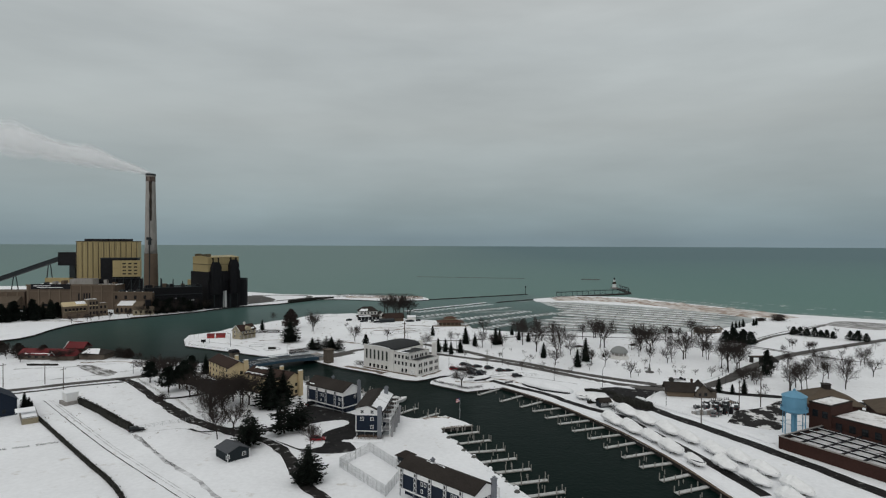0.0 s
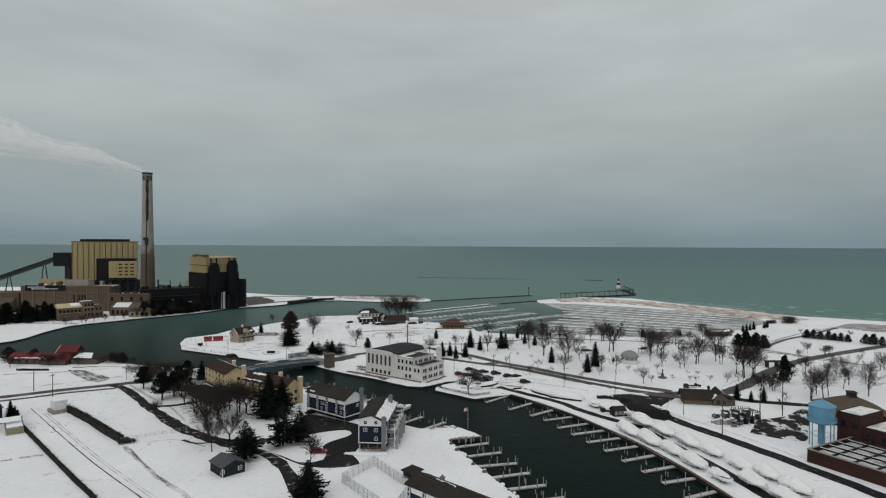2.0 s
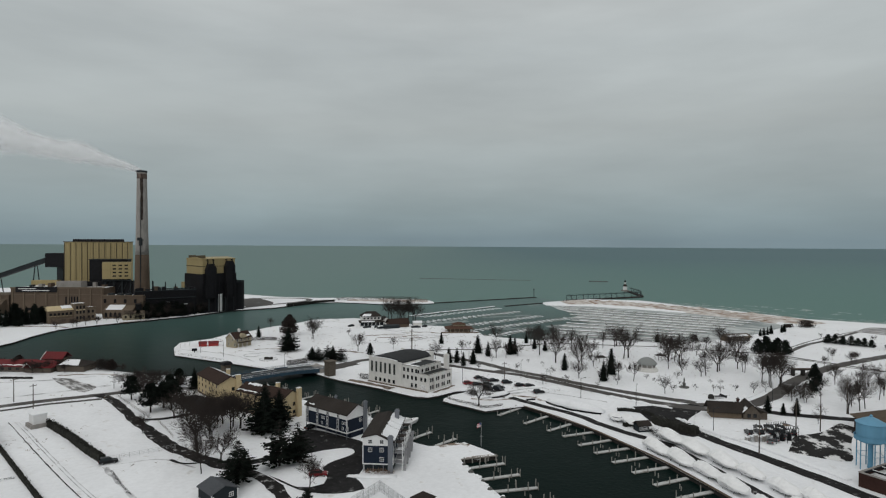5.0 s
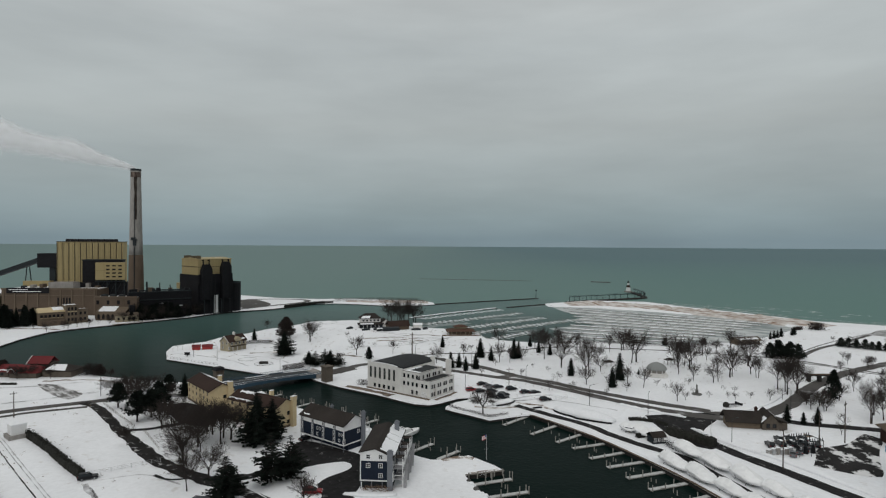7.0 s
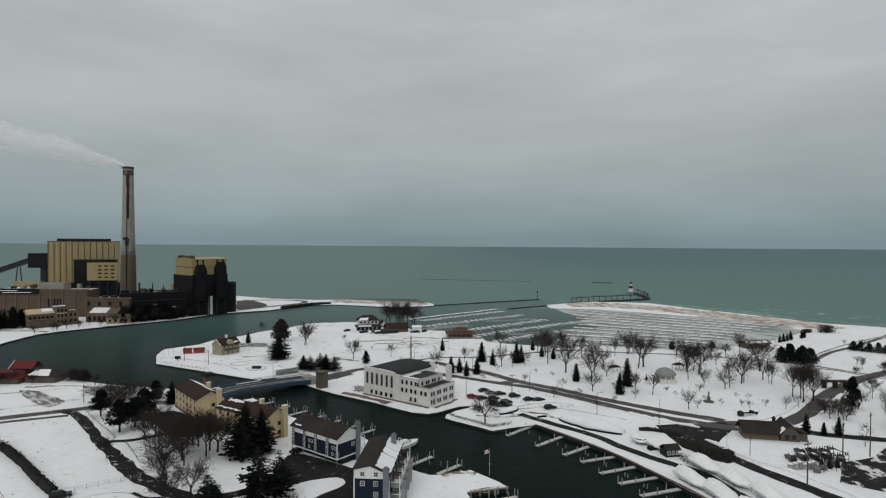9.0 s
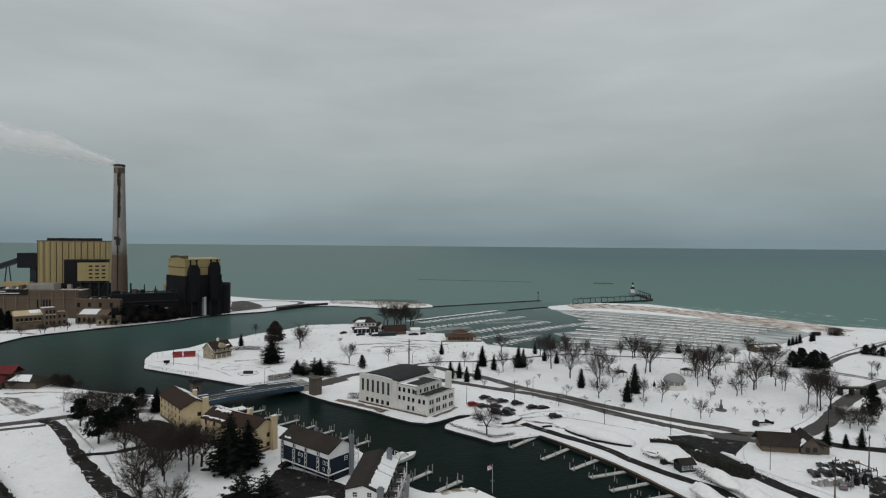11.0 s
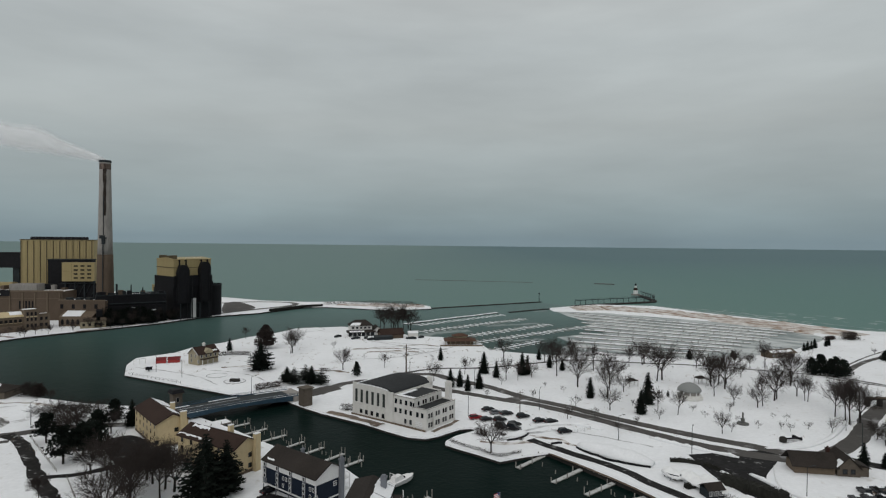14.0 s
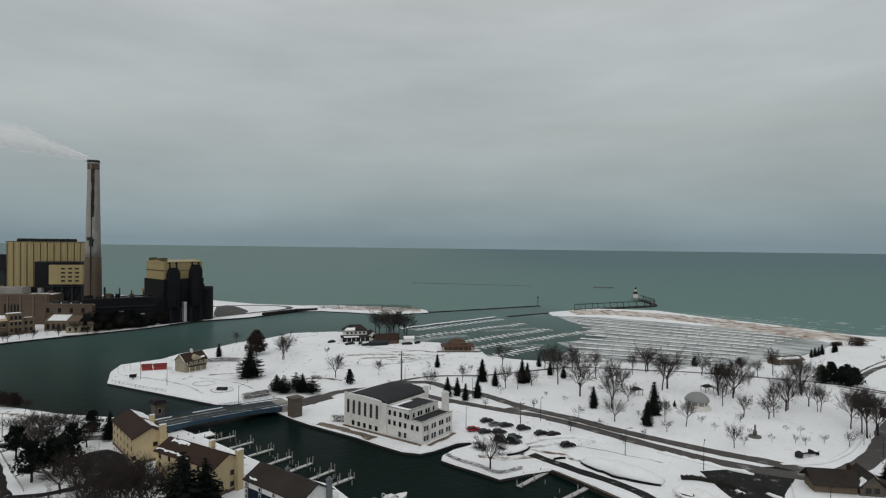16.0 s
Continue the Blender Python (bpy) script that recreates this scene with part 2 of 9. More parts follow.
M_ASPHALT = material("wet_asphalt", (0.021, 0.0205, 0.021), 0.75, 0.40, 0.8, 0.10, 0.01, spec=0.05, second=(0.40, 0.40, 0.40), cover=0.10, cover_scale=0.45, soft=0.10)
M_DRIVE = material("slushy_drive", (0.024, 0.0225, 0.022), 0.8, 0.40, 0.8, 0.10, 0.01, spec=0.05, second=(0.55, 0.55, 0.55), cover=0.24, cover_scale=0.40, soft=0.05)
M_PATCHED = material("patched_lot", (0.026, 0.025, 0.025), 0.8, 0.35, 0.8, 0.12, 0.01, spec=0.05, second=(0.70, 0.70, 0.70), cover=0.42, cover_scale=0.13, soft=0.03, turn=-20, stretch=(0.6, 1, 1))
M_DECK = material("weathered_grey_timber", (0.30, 0.30, 0.31), 0.85, 0.18, 1.5, 0.3)
M_ROAD = material("park_road", (0.072, 0.067, 0.063), 0.75, 0.20, 0.6, 0.09, 0.01, second=(0.45, 0.45, 0.46), cover=0.09, cover_scale=0.14, soft=0.12)
M_SLUSH = material("slush", (0.36, 0.36, 0.37), 0.8, 0.20, 0.5, 0.10, second=(0.74, 0.75, 0.77), cover=0.45, cover_scale=0.2, soft=0.1)
M_QUAY = material("quay_wall", (0.030, 0.028, 0.026), 0.8, 0.35, 0.9, 0.12, 0.05)
M_STONE = material("breakwater_stone", (0.10, 0.10, 0.095), 0.85, 0.35, 0.5, 0.08, 0.2)
M_CONCRETE = material("weathered_concrete", (0.26, 0.245, 0.23), 0.85, 0.20, 1.2, 0.15, 0.02, second=(0.12, 0.10, 0.085), cover=0.16, cover_scale=0.10, soft=0.10, stretch=(1, 1, 0.25))
M_RUBBLE = material("brown_rubble", (0.16, 0.125, 0.10), 0.95, 0.35, 0.9, 0.2, 0.08, second=(0.62, 0.61, 0.60), cover=0.22, cover_scale=0.5, soft=0.08)
M_BRICKBROWN = material("brown_brick", (0.105, 0.078, 0.058), 0.85, 0.18, 1.5, 0.10, 0.02)
M_TANBRICK = material("tan_brick", (0.135, 0.104, 0.076), 0.85, 0.15, 1.2, 0.10, 0.02)
M_PANELTAN = material("tan_metal_panel", (0.33, 0.265, 0.135), 0.55, 0.10, 0.6, 0.06, stretch=(1, 1, 0.15))
M_TANSEAM = material("tan_panel_seam", (0.22, 0.175, 0.09), 0.6, 0.15)
M_RIB = material("dark_panel_rib", (0.10, 0.08, 0.05), 0.6, 0.15)
M_BLACK = material("black_cladding", (0.009, 0.009, 0.011), 0.7, 0.35, 0.5, 0.08)
M_STEEL = material("dark_steel", (0.022, 0.027, 0.030), 0.6, 0.25, 1.0, 0.2)
M_WHITE = material("white_stucco", (0.64, 0.63, 0.61), 0.8, 0.10, 1.0, 0.12, 0.01, second=(0.40, 0.37, 0.33), cover=0.12, cover_scale=0.3, soft=0.10, stretch=(1, 1, 0.4))
M_TRIM = material("white_trim", (0.72, 0.72, 0.72), 0.6, 0.08)
M_GLASS = material("dark_window_glass", (0.012, 0.015, 0.018), 0.08, 0.25, 0.4, 0.2, spec=0.5)
M_TAR = material("tar_roof", (0.030, 0.032, 0.034), 0.85, 0.25, 1.0, 0.12, 0.01, second=(0.30, 0.30, 0.30), cover=0.06, cover_scale=0.12)
M_SLATE = material("slate_siding", (0.017, 0.023, 0.027), 0.8, 0.2, 2.0, 0.2, 0.01)
M_BLUE = material("navy_siding", (0.011, 0.0175, 0.032), 0.7, 0.20, 2.0, 0.2, 0.01)
M_BROWNROOF = material("brown_shingle", (0.030, 0.025, 0.022), 0.9, 0.30, 2.5, 0.18, 0.02)
M_GREYBLUE = material("grey_chimney_siding", (0.17, 0.18, 0.20), 0.8, 0.10, 2.0)
M_YELLOW = material("cream_siding", (0.50, 0.405, 0.25), 0.8, 0.10, 1.2, 0.15, stretch=(1, 1, 0.5))
M_REDROOF = material("red_metal_roof", (0.15, 0.020, 0.022), 0.6, 0.18, 1.0, 0.15, second=(0.60, 0.58, 0.58), cover=0.10, cover_scale=0.25)
M_REDPAINT = material("red_paint", (0.30, 0.045, 0.042), 0.7, 0.15)
M_REDBRICK = material("red_brick", (0.044, 0.021, 0.017), 0.85, 0.20, 1.5, 0.12, 0.02)
M_STONEB = material("weathered_tower_stone", (0.105, 0.088, 0.072), 0.9, 0.28, 1.4, 0.25, 0.03)
M_RUSTROOF = material("russet_shingle", (0.088, 0.050, 0.036), 0.9, 0.20, 1.2, 0.12, 0.02)
M_OCHRE = material("weathered_ochre_wall", (0.30, 0.26, 0.18), 0.85, 0.18, 1.2, 0.2)
M_MAROONROOF = material("maroon_shingle", (0.036, 0.022, 0.0175), 0.9, 0.20, 1.2, 0.12, 0.02)
M_TANROOF = material("faded_brown_roof", (0.10, 0.078, 0.058), 0.9, 0.18, 0.6, 0.08, 0.02)
M_TANK = material("pale_blue_paint", (0.125, 0.29, 0.42), 0.5, 0.10, 0.6, 0.15, second=(0.12, 0.27, 0.42), cover=0.12, cover_scale=0.3, stretch=(1, 1, 0.3))
M_BRIDGE = material("blue_bridge_steel", (0.035, 0.068, 0.10), 0.5, 0.18, 0.7, 0.15)
M_WOOD = material("grey_dock_wood", (0.20, 0.185, 0.165), 0.85, 0.20, 1.5, 0.2, 0.01)
M_DOCKTOP = material("frosted_dock_planks", (0.46, 0.465, 0.46), 0.85, 0.12, 1.5, 0.2, second=(0.25, 0.24, 0.22), cover=0.28, cover_scale=0.5)
M_PILE = material("dock_pile", (0.27, 0.26, 0.24), 0.85, 0.25, 1.5, 0.2)
M_FOAM = material("breaking_foam", (0.50, 0.53, 0.52), 0.8, 0.25, 0.6, 0.2)
M_WRAP = material("white_shrink_wrap", (0.80, 0.805, 0.81), 0.42, 0.07, 0.8, 0.2, 0.03)
M_DIRTYSNOW = material("dirty_roof_snow", (0.74, 0.74, 0.74), 0.85, 0.12, 0.8, 0.15, 0.03, second=(0.20, 0.16, 0.13), cover=0.26, cover_scale=0.28, soft=0.10)
M_HULLDARK = material("dark_boat_bottom", (0.03, 0.035, 0.05), 0.6, 0.25)
M_BARK = material("bare_bark", (0.032, 0.027, 0.025), 0.95, 0.30, 2.0, 0.12)
M_TWIG = material("bare_twigs", (0.038, 0.031, 0.028), 0.95, 0.30, 1.0, 0.06)
M_NEEDLE = material("dark_needles", (0.0115, 0.0150, 0.0125), 0.95, 0.45, 0.9, 0.12, spec=0.03)
M_LEAFBROWN = material("withered_leaves", (0.036, 0.028, 0.025), 0.95, 0.40, 0.9, 0.12)
M_HEDGE = material("dark_hedge", (0.022, 0.022, 0.019), 0.95, 0.45, 1.2, 0.2)
M_RUST = material("dead_grass", (0.17, 0.115, 0.08), 0.95, 0.30, 1.5, 0.2)
M_MULCH = material("dark_leaf_litter", (0.034, 0.026, 0.022), 0.95, 0.35, 0.8, 0.1, 0.05, second=(0.72, 0.72, 0.72), cover=0.20, cover_scale=0.22, soft=0.07)
M_TYRE = material("tyre_rubber", (0.02, 0.02, 0.02), 0.9, 0.2)
M_CARBLACK = material("black_car_paint", (0.012, 0.012, 0.014), 0.25, 0.15)
M_CARRED = material("red_car_paint", (0.22, 0.012, 0.018), 0.3, 0.10)
M_CARGREY = material("grey_car_paint", (0.16, 0.165, 0.175), 0.3, 0.10, metal=0.4)
M_FENCE = material("galvanised_fence", (0.42, 0.43, 0.44), 0.5, 0.10, metal=0.3)
M_POLE = material("utility_pole_wood", (0.085, 0.07, 0.06), 0.9, 0.25)
M_REDFLAG = material("red_cloth", (0.35, 0.05, 0.06), 0.9, 0.1)
M_BLUEFLAG = material("blue_cloth", (0.03, 0.05, 0.16), 0.9, 0.1)

# ---- water, land, quays ----
GROUND = 1.6
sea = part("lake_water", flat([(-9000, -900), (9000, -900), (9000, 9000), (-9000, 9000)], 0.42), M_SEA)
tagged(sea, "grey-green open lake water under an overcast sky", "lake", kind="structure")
HARBOUR = [(-700, 250), (-330, 400), (-235, 470), (-190, 560), (-120, 625), (-14, 612), (96, 668), (121, 634), (200, 560), (262, 480),
           (262, 380), (150, 330), (100, 200), (240, -150), (60, -150), (-60, 150), (-160, 230), (-700, 190)]
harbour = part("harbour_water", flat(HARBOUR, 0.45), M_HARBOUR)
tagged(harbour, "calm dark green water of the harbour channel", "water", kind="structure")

WEST_BANK = [(20.9, 135.4), (17.7, 141.6), (14.5, 149), (11.3, 156.4), (8.0, 164), (5.5, 170.5), (2.5, 177.5), (-0.1, 185.4), (5.2, 187.0), (10.3, 189.0), (8.6, 192.0), (5.6, 195.4), (1.6, 199.8), (-2.2, 197.6), (-5.3, 196.4),
             (-9.2, 196.2), (-12, 198), (-16, 201.4), (-20, 210), (-26, 219), (-33, 229), (-46, 236), (-60, 248), (-76, 262), (-89, 272), (-100, 282), (-122, 285.3),
             (-138, 288), (-159, 295), (-174, 304), (-200, 314), (-235, 320), (-290, 318), (-500, 285), (-900, 270), (-900, -900), (500, -900), (170, -120), (62, 50), (36, 104), (28, 120)]
EAST_A = [(78, 105), (69.9, 135), (67.9, 146.3), (64.7, 161.3), (58.1, 182.7), (51.2, 199), (43.4, 215.3), (32.6, 230.8), (25.4, 241), (18.2, 238.4), (10.5, 234.6),
          (5.0, 239.6), (-1.2, 244.6), (-4.6, 247.8), (-4.4, 250.6), (-1.2, 255.4), (3.6, 259.2), (5.6, 261.4), (4.2, 263.6), (0.2, 262.8), (-3.4, 259.4), (-7.4, 255.4), (-11, 253.2), (-16.4, 254.6),
          (-22.6, 259.4), (-32, 267.6), (-42.4, 275.1), (-48.8, 279.6), (-57.2, 287), (-68, 298), (-82.5, 304), (-88.7, 303.1), (-117.5, 318.8), (-147.3, 334.7), (-156.4, 353.8), (-160.3, 370.6)]
EAST_B = [(-147.4, 385.8), (-144.6, 400), (-132.7, 418), (-126, 436), (-113, 452), (-104, 474), (-75, 484), (-55, 478), (-34, 464), (-26, 448), (-5, 444), (11.3, 420),
          (18, 423), (21.4, 402), (34.5, 395), (54.7, 388), (78.9, 400), (97.4, 391), (120, 386), (150, 386), (185, 400), (215, 425), (243, 450), (252, 464), (252, 486),
          (243, 511), (209, 538), (173, 564), (136, 588), (96, 594)]
EAST_C = [(95, 611), (119, 627), (121, 636), (147, 643), (198, 634), (225, 585), (253, 548), (269, 521), (285, 494), (304, 483), (400, 420), (600, 330), (1300, 100),
          (1300, -900), (600, -900), (190, -100), (125, 20)]
PLANT_LAND = [(-900, 290), (-500, 300), (-330, 318), (-268, 342), (-259, 356), (-258, 368), (-262, 389), (-263, 404), (-263, 418), (-257, 430), (-247, 443.5), (-227, 467), (-205, 494), (-189, 528), (-155, 554), (-128, 598),
              (-110, 604), (-84, 597), (-48, 583), (-14, 599), (-15, 612), (-22, 626), (-47, 635), (-102, 648), (-133, 641), (-178, 650), (-226, 678), (-330, 722), (-520, 745),
              (-900, 690)]


def land(name, outline, label):
    """Snowy ground within an outline, with the dark quay wall under its edge."""
    top = part(name, flat(outline, GROUND), M_SNOW)
    tagged(top, label, "ground", kind="structure")
    area = sum(a[0] * b[1] - b[0] * a[1] for a, b in zip(outline, outline[1:] + outline[:1]))
    pts = outline if area > 0 else outline[::-1]
    g, k, n = Geo(), Geo(), len(pts)
    inner = []
    for i in range(n):
        a, b, c = Vector(pts[i - 1]), Vector(pts[i]), Vector(pts[(i + 1) % n])
        s = ((b - a).normalized() + (c - b).normalized()).normalized()
        inner.append(b + Vector((s.y, -s.x)) * 0.35)
    for i in range(n):
        j = (i + 1) % n
        a, b, c, d = Vector(pts[i]), Vector(pts[j]), inner[j], inner[i]
        lip = GROUND - (0.08 if (min(a.x, b.x) > 24 and max(a.y, b.y) < 243 and min(a.y, b.y) > 90) or (max(a.x, b.x) < -120 and min(a.y, b.y) > 335) else 0.45)      # bare face along the marina and the plant quay
        if min(a.x, b.x) > 85 and min(a.y, b.y) > 440:      # a soft snow slope along the beach
            k.face([(d.x + (d.x - a.x) * 6, d.y + (d.y - a.y) * 6, 0.3), (c.x + (c.x - b.x) * 6, c.y + (c.y - b.y) * 6, 0.3), (b.x, b.y, GROUND - 0.01), (a.x, a.y, GROUND - 0.01)])
            continue
        g.face([(d.x, d.y, -1.0), (c.x, c.y, -1.0), (c.x, c.y, lip), (d.x, d.y, lip)])
        k.face([(d.x, d.y, lip), (c.x, c.y, lip), (b.x, b.y, GROUND - 0.01), (a.x, a.y, GROUND - 0.01)])
    wall = part("quay_wall", g, M_QUAY)
    tagged(wall, "dark weathered sheet-pile quay wall along the water", "quay wall", kind="structure")
    lip = part("snow_lip", k, M_SNOWP)
    tagged(lip, "snow rounding down over the quay edge", "snow", kind="structure")
    return top


land("ground_near_bank", WEST_BANK, "snow-covered ground of the near bank with dead grass showing")
land("ground_park", EAST_A + EAST_B + EAST_C, "snow-covered park ground between channel and lake")
land("ground_plant", PLANT_LAND, "snow-covered ground under the power station")

def dune(points, width, height, seed, step=2.0, cross=14):
    """A wind-cut sand ridge: hummocks along a smooth line, falling to the ground on both sides."""
    line, g = glide(points, step), Geo()
    n = len(line)
    for i, p in enumerate(line):
        d = (line[min(i + 1, n - 1)] - line[max(i - 1, 0)]).normalized()
        q = Vector((-d.y, d.x))
        ends = min(1.0, i / 5, (n - 1 - i) / 5)
        for k in range(cross + 1):
            c = k / cross * 2 - 1
            w = p + q * c * width * 0.5 * (1 + 0.22 * noise.noise(Vector((p.x * 0.05, p.y * 0.05, seed + (c > 0) * 4))))
            h = (1 - c * c) * ends * (0.45 + 0.55 * noise.noise(Vector((w.x * 0.06, w.y * 0.06, seed))) + 0.40 * noise.noise(Vector((w.x * 0.19, w.y * 0.19, seed))) + 0.20)
            g.v.append((w.x, w.y, GROUND + 0.03 + max(-0.05, height * h) if 0 < k < cross else 0.3))
    m = cross + 1
    g.f = [(i * m + k, (i + 1) * m + k, (i + 1) * m + k + 1, i * m + k + 1) for i in range(n - 1) for k in range(cross)]
    return g


beach = part("beach", dune([(114, 607), (148, 608), (184.5, 584), (216.5, 551), (243.5, 515), (261.5, 488), (275, 464)], 31, 3.2, 2.0), M_BEACH, smooth=True)
tagged(beach, "hummocky brown sand ridge streaked with snow along the lake", "beach", kind="structure")
spit = part("spit_beach", ribbon([(-100, 622), (-70, 616), (-40, 612), (-20, 612)], 15, GROUND + 0.05, 1.2, 5, 0.6), M_BEACH)
tagged(spit, "sandy spit with dead grass and thin snow", "beach", kind="structure")
ICE = [(58, 392), (78, 403), (98, 394), (150, 389), (183, 402), (213, 427), (242, 450), (251, 465), (251, 486), (242, 510), (208, 537), (172, 563), (135, 587), (97, 592),
       (100, 560), (112, 520), (96, 500), (112, 478), (70, 455), (75, 430), (60, 410)]
for pts, w in (([(-24, 452), (-18.6, 456), (-8.8, 467), (4.4, 475), (14.4, 479)], 9), ([(28, 499), (39, 506), (50.7, 509.5), (68, 519)], 6), ([(34, 438), (47, 442), (60, 447)], 5), ([(-34, 510), (-18.8, 506), (-6, 513)], 7), ([(76, 590), (90, 598)], 5)):
    tagged(part("thin_ice", ribbon(pts, w, 0.47, 1.6, 1.5), M_SKIN), "thin grey skin of new ice between the pontoons", "ice", kind="structure")
ice = part("harbour_ice", flat(ICE, 0.50), M_ICE)
tagged(ice, "grey harbour ice dusted with drifted snow", "ice", kind="structure")

# ---- roads ----


def road(name, pts, width, mat, label, wobble=0.35, z=0.04):
    return tagged(part(name, ribbon(pts, width, GROUND + z, wobble, 2.0), mat), label, "road", kind="structure")


WET = "wet dark asphalt road with slush along its edges"
PARK = "cleared grey park road between snow banks"
road("road_marina", [(72, 236), (74.6, 222), (79, 205), (87.3, 187.3), (97.2, 165.7), (107, 140.4), (118, 110)], 4.6, M_ASPHALT, WET)
road("road_park", [(-26, 338.5), (-10.6, 340), (-0.6, 330.5), (14, 318), (26.8, 301.5), (40.7, 289), (56.3, 273), (75.2, 257), (88, 248), (98, 240)], 5.0, M_ROAD, PARK)
road("road_harbour", [(-55, 304), (-46, 322), (-26, 328), (-2.5, 311), (18.9, 297), (29.9, 291), (42.5, 279.4), (57.8, 263), (71.2, 250), (84, 241)], 5.0, M_ROAD, PARK, z=0.05)
road("road_link", [(19.5, 297), (24.5, 300), (29, 301)], 5.0, M_ROAD, "short link between the two park roads", z=0.055)
road("road_east", [(72, 248), (85.4, 240), (96.2, 237), (108.7, 241.4), (127.6, 256.5), (147.5, 278.5), (164.5, 293.9), (186.4, 311.4), (219.6, 331.6), (280, 365)], 6.0, M_ROAD, PARK, z=0.06)
road("road_lot", [(108, 241), (116.3, 232), (129.8, 227.6), (142, 224), (165, 215)], 5.0, M_ASPHALT, WET, z=0.045)
road("path_basin", [(-26, 340), (-8, 352), (16, 355), (40, 366), (64, 375), (95, 370), (124.6, 364.5), (151, 354), (175, 343), (191, 324), (205, 305)], 2.4, M_ROAD, "narrow cleared footpath through the snow", z=0.03)
road("road_beach", [(182, 345), (198, 361), (214, 376), (240, 395), (272, 421), (300, 442)], 3.0, M_ROAD, "slushy beach access road", z=0.03)
road("path_beach", [(186, 352), (195, 363), (234, 397), (290, 437)], 1.0, M_ROAD, "narrow cleared footpath beside the beach road", z=0.035)
road("path_east", [(172, 341), (177, 334), (186, 326), (194, 312), (207, 302), (219, 292), (250, 272), (300, 246)], 1.8, M_ROAD, "narrow cleared footpath across the open park", z=0.033)
road("road_dockside", [(21.5, 252), (27, 245.6), (34.9, 237), (42.2, 229), (49.2, 217), (57, 206), (63, 200), (66.4, 187), (70, 175), (73.2, 163), (76, 150), (79, 135)], 3.3, M_ASPHALT, "bare wet dockside lane", 0.3)
road("road_west", [(-230, 205), (-176.7, 229.8), (-157.4, 242.3), (-143, 250.6), (-128, 259), (-112, 263), (-96, 266)], 5.0, M_ROAD, PARK)
road("road_west_verge", [(-230, 196), (-171, 225.2), (-153.7, 237.4), (-145.1, 242.1), (-136, 246.4)], 2.6, M_ROAD, "slushy lane beside the road", z=0.03)
road("road_curve", [(-141, 252.6), (-131.6, 245.1), (-119, 231), (-109.5, 219.7), (-99.3, 208.8), (-91, 199.5), (-82.2, 191.3), (-69, 182.5), (-59, 177.0), (-50, 169.5), (-44.5, 162), (-40, 153), (-36, 144.5), (-30, 135), (-18, 122), (0, 102)],
     3.5, M_DRIVE, WET, 0.45, z=0.055)
road("drive_apron", [(-99.3, 208.8), (-91, 199.5), (-82.2, 191.3), (-69, 182.5), (-59, 177.0)], 4.7, M_DRIVE, "dark slushy edge churned up beside the drive", 0.6, z=0.05)
# the ditch's grey shadow line, put in as a flat slush-coloured ribbon
road("ditch", [(-96, 178), (-87, 168), (-76, 156), (-64, 144.8), (-53, 133), (-44, 122)], 1.3, M_SLUSH, "shallow snow-filled ditch, its shadow line a flat grey ribbon", 0.5, z=0.02)
road("road_drive", [(-67, 181.7), (-58, 182.6), (-50.5, 188.4), (-44, 193), (-38, 197)], 3.8, M_ASPHALT, WET, 0.5, z=0.047)
road("track_fork", [(-81.5, 184.0), (-78, 181.5), (-74, 181.2), (-70, 182.5)], 0.9, M_ASPHALT, "wheel tracks cut through the snow beside the drive", 0.3, z=0.03)
road("road_branch", [(-109.4, 219.4), (-104.6, 220.7), (-100, 222.2), (-95, 226.5), (-89, 231)], 2.6, M_ASPHALT, WET, 0.5, z=0.045)
road("road_plant", [(-190, 540), (-168, 572), (-140, 612), (-150, 634), (-185, 636), (-215, 620)], 6.0, M_ROAD, "grey service road round the plant quay", z=0.04)
ISLAND = [(-55.1, 179.8), (-53.6, 184), (-50, 186.0), (-46.3, 187.5), (-40.2, 191.6), (-33.3, 194.0), (-30.6, 190.7), (-32.2, 187), (-35.5, 183.4), (-37.5, 178.5), (-35, 171.7), (-35.2, 167.9), (-38, 165.8), (-41.6, 166), (-46.8, 170.3), (-51.5, 174)]
tagged(part("snow_island", flat([tuple(q) for q in glide([*ISLAND, ISLAND[0]], 2.0)[:-1]], GROUND + 0.09), M_SNOWP), "snow-covered lawn island beside the drive", "lawn", kind="structure")
LITTER = [(-109, 244), (-107, 250), (-103, 253), (-95, 248), (-89, 241), (-86.5, 234), (-92, 232.5), (-99, 238)]
tagged(part("leaf_litter", flat([tuple(q) for q in glide([*LITTER, LITTER[0]], 2.0)[:-1]], GROUND + 0.025), M_MULCH), "dark leaf litter under the trees where snow has melted", "ground", kind="structure")
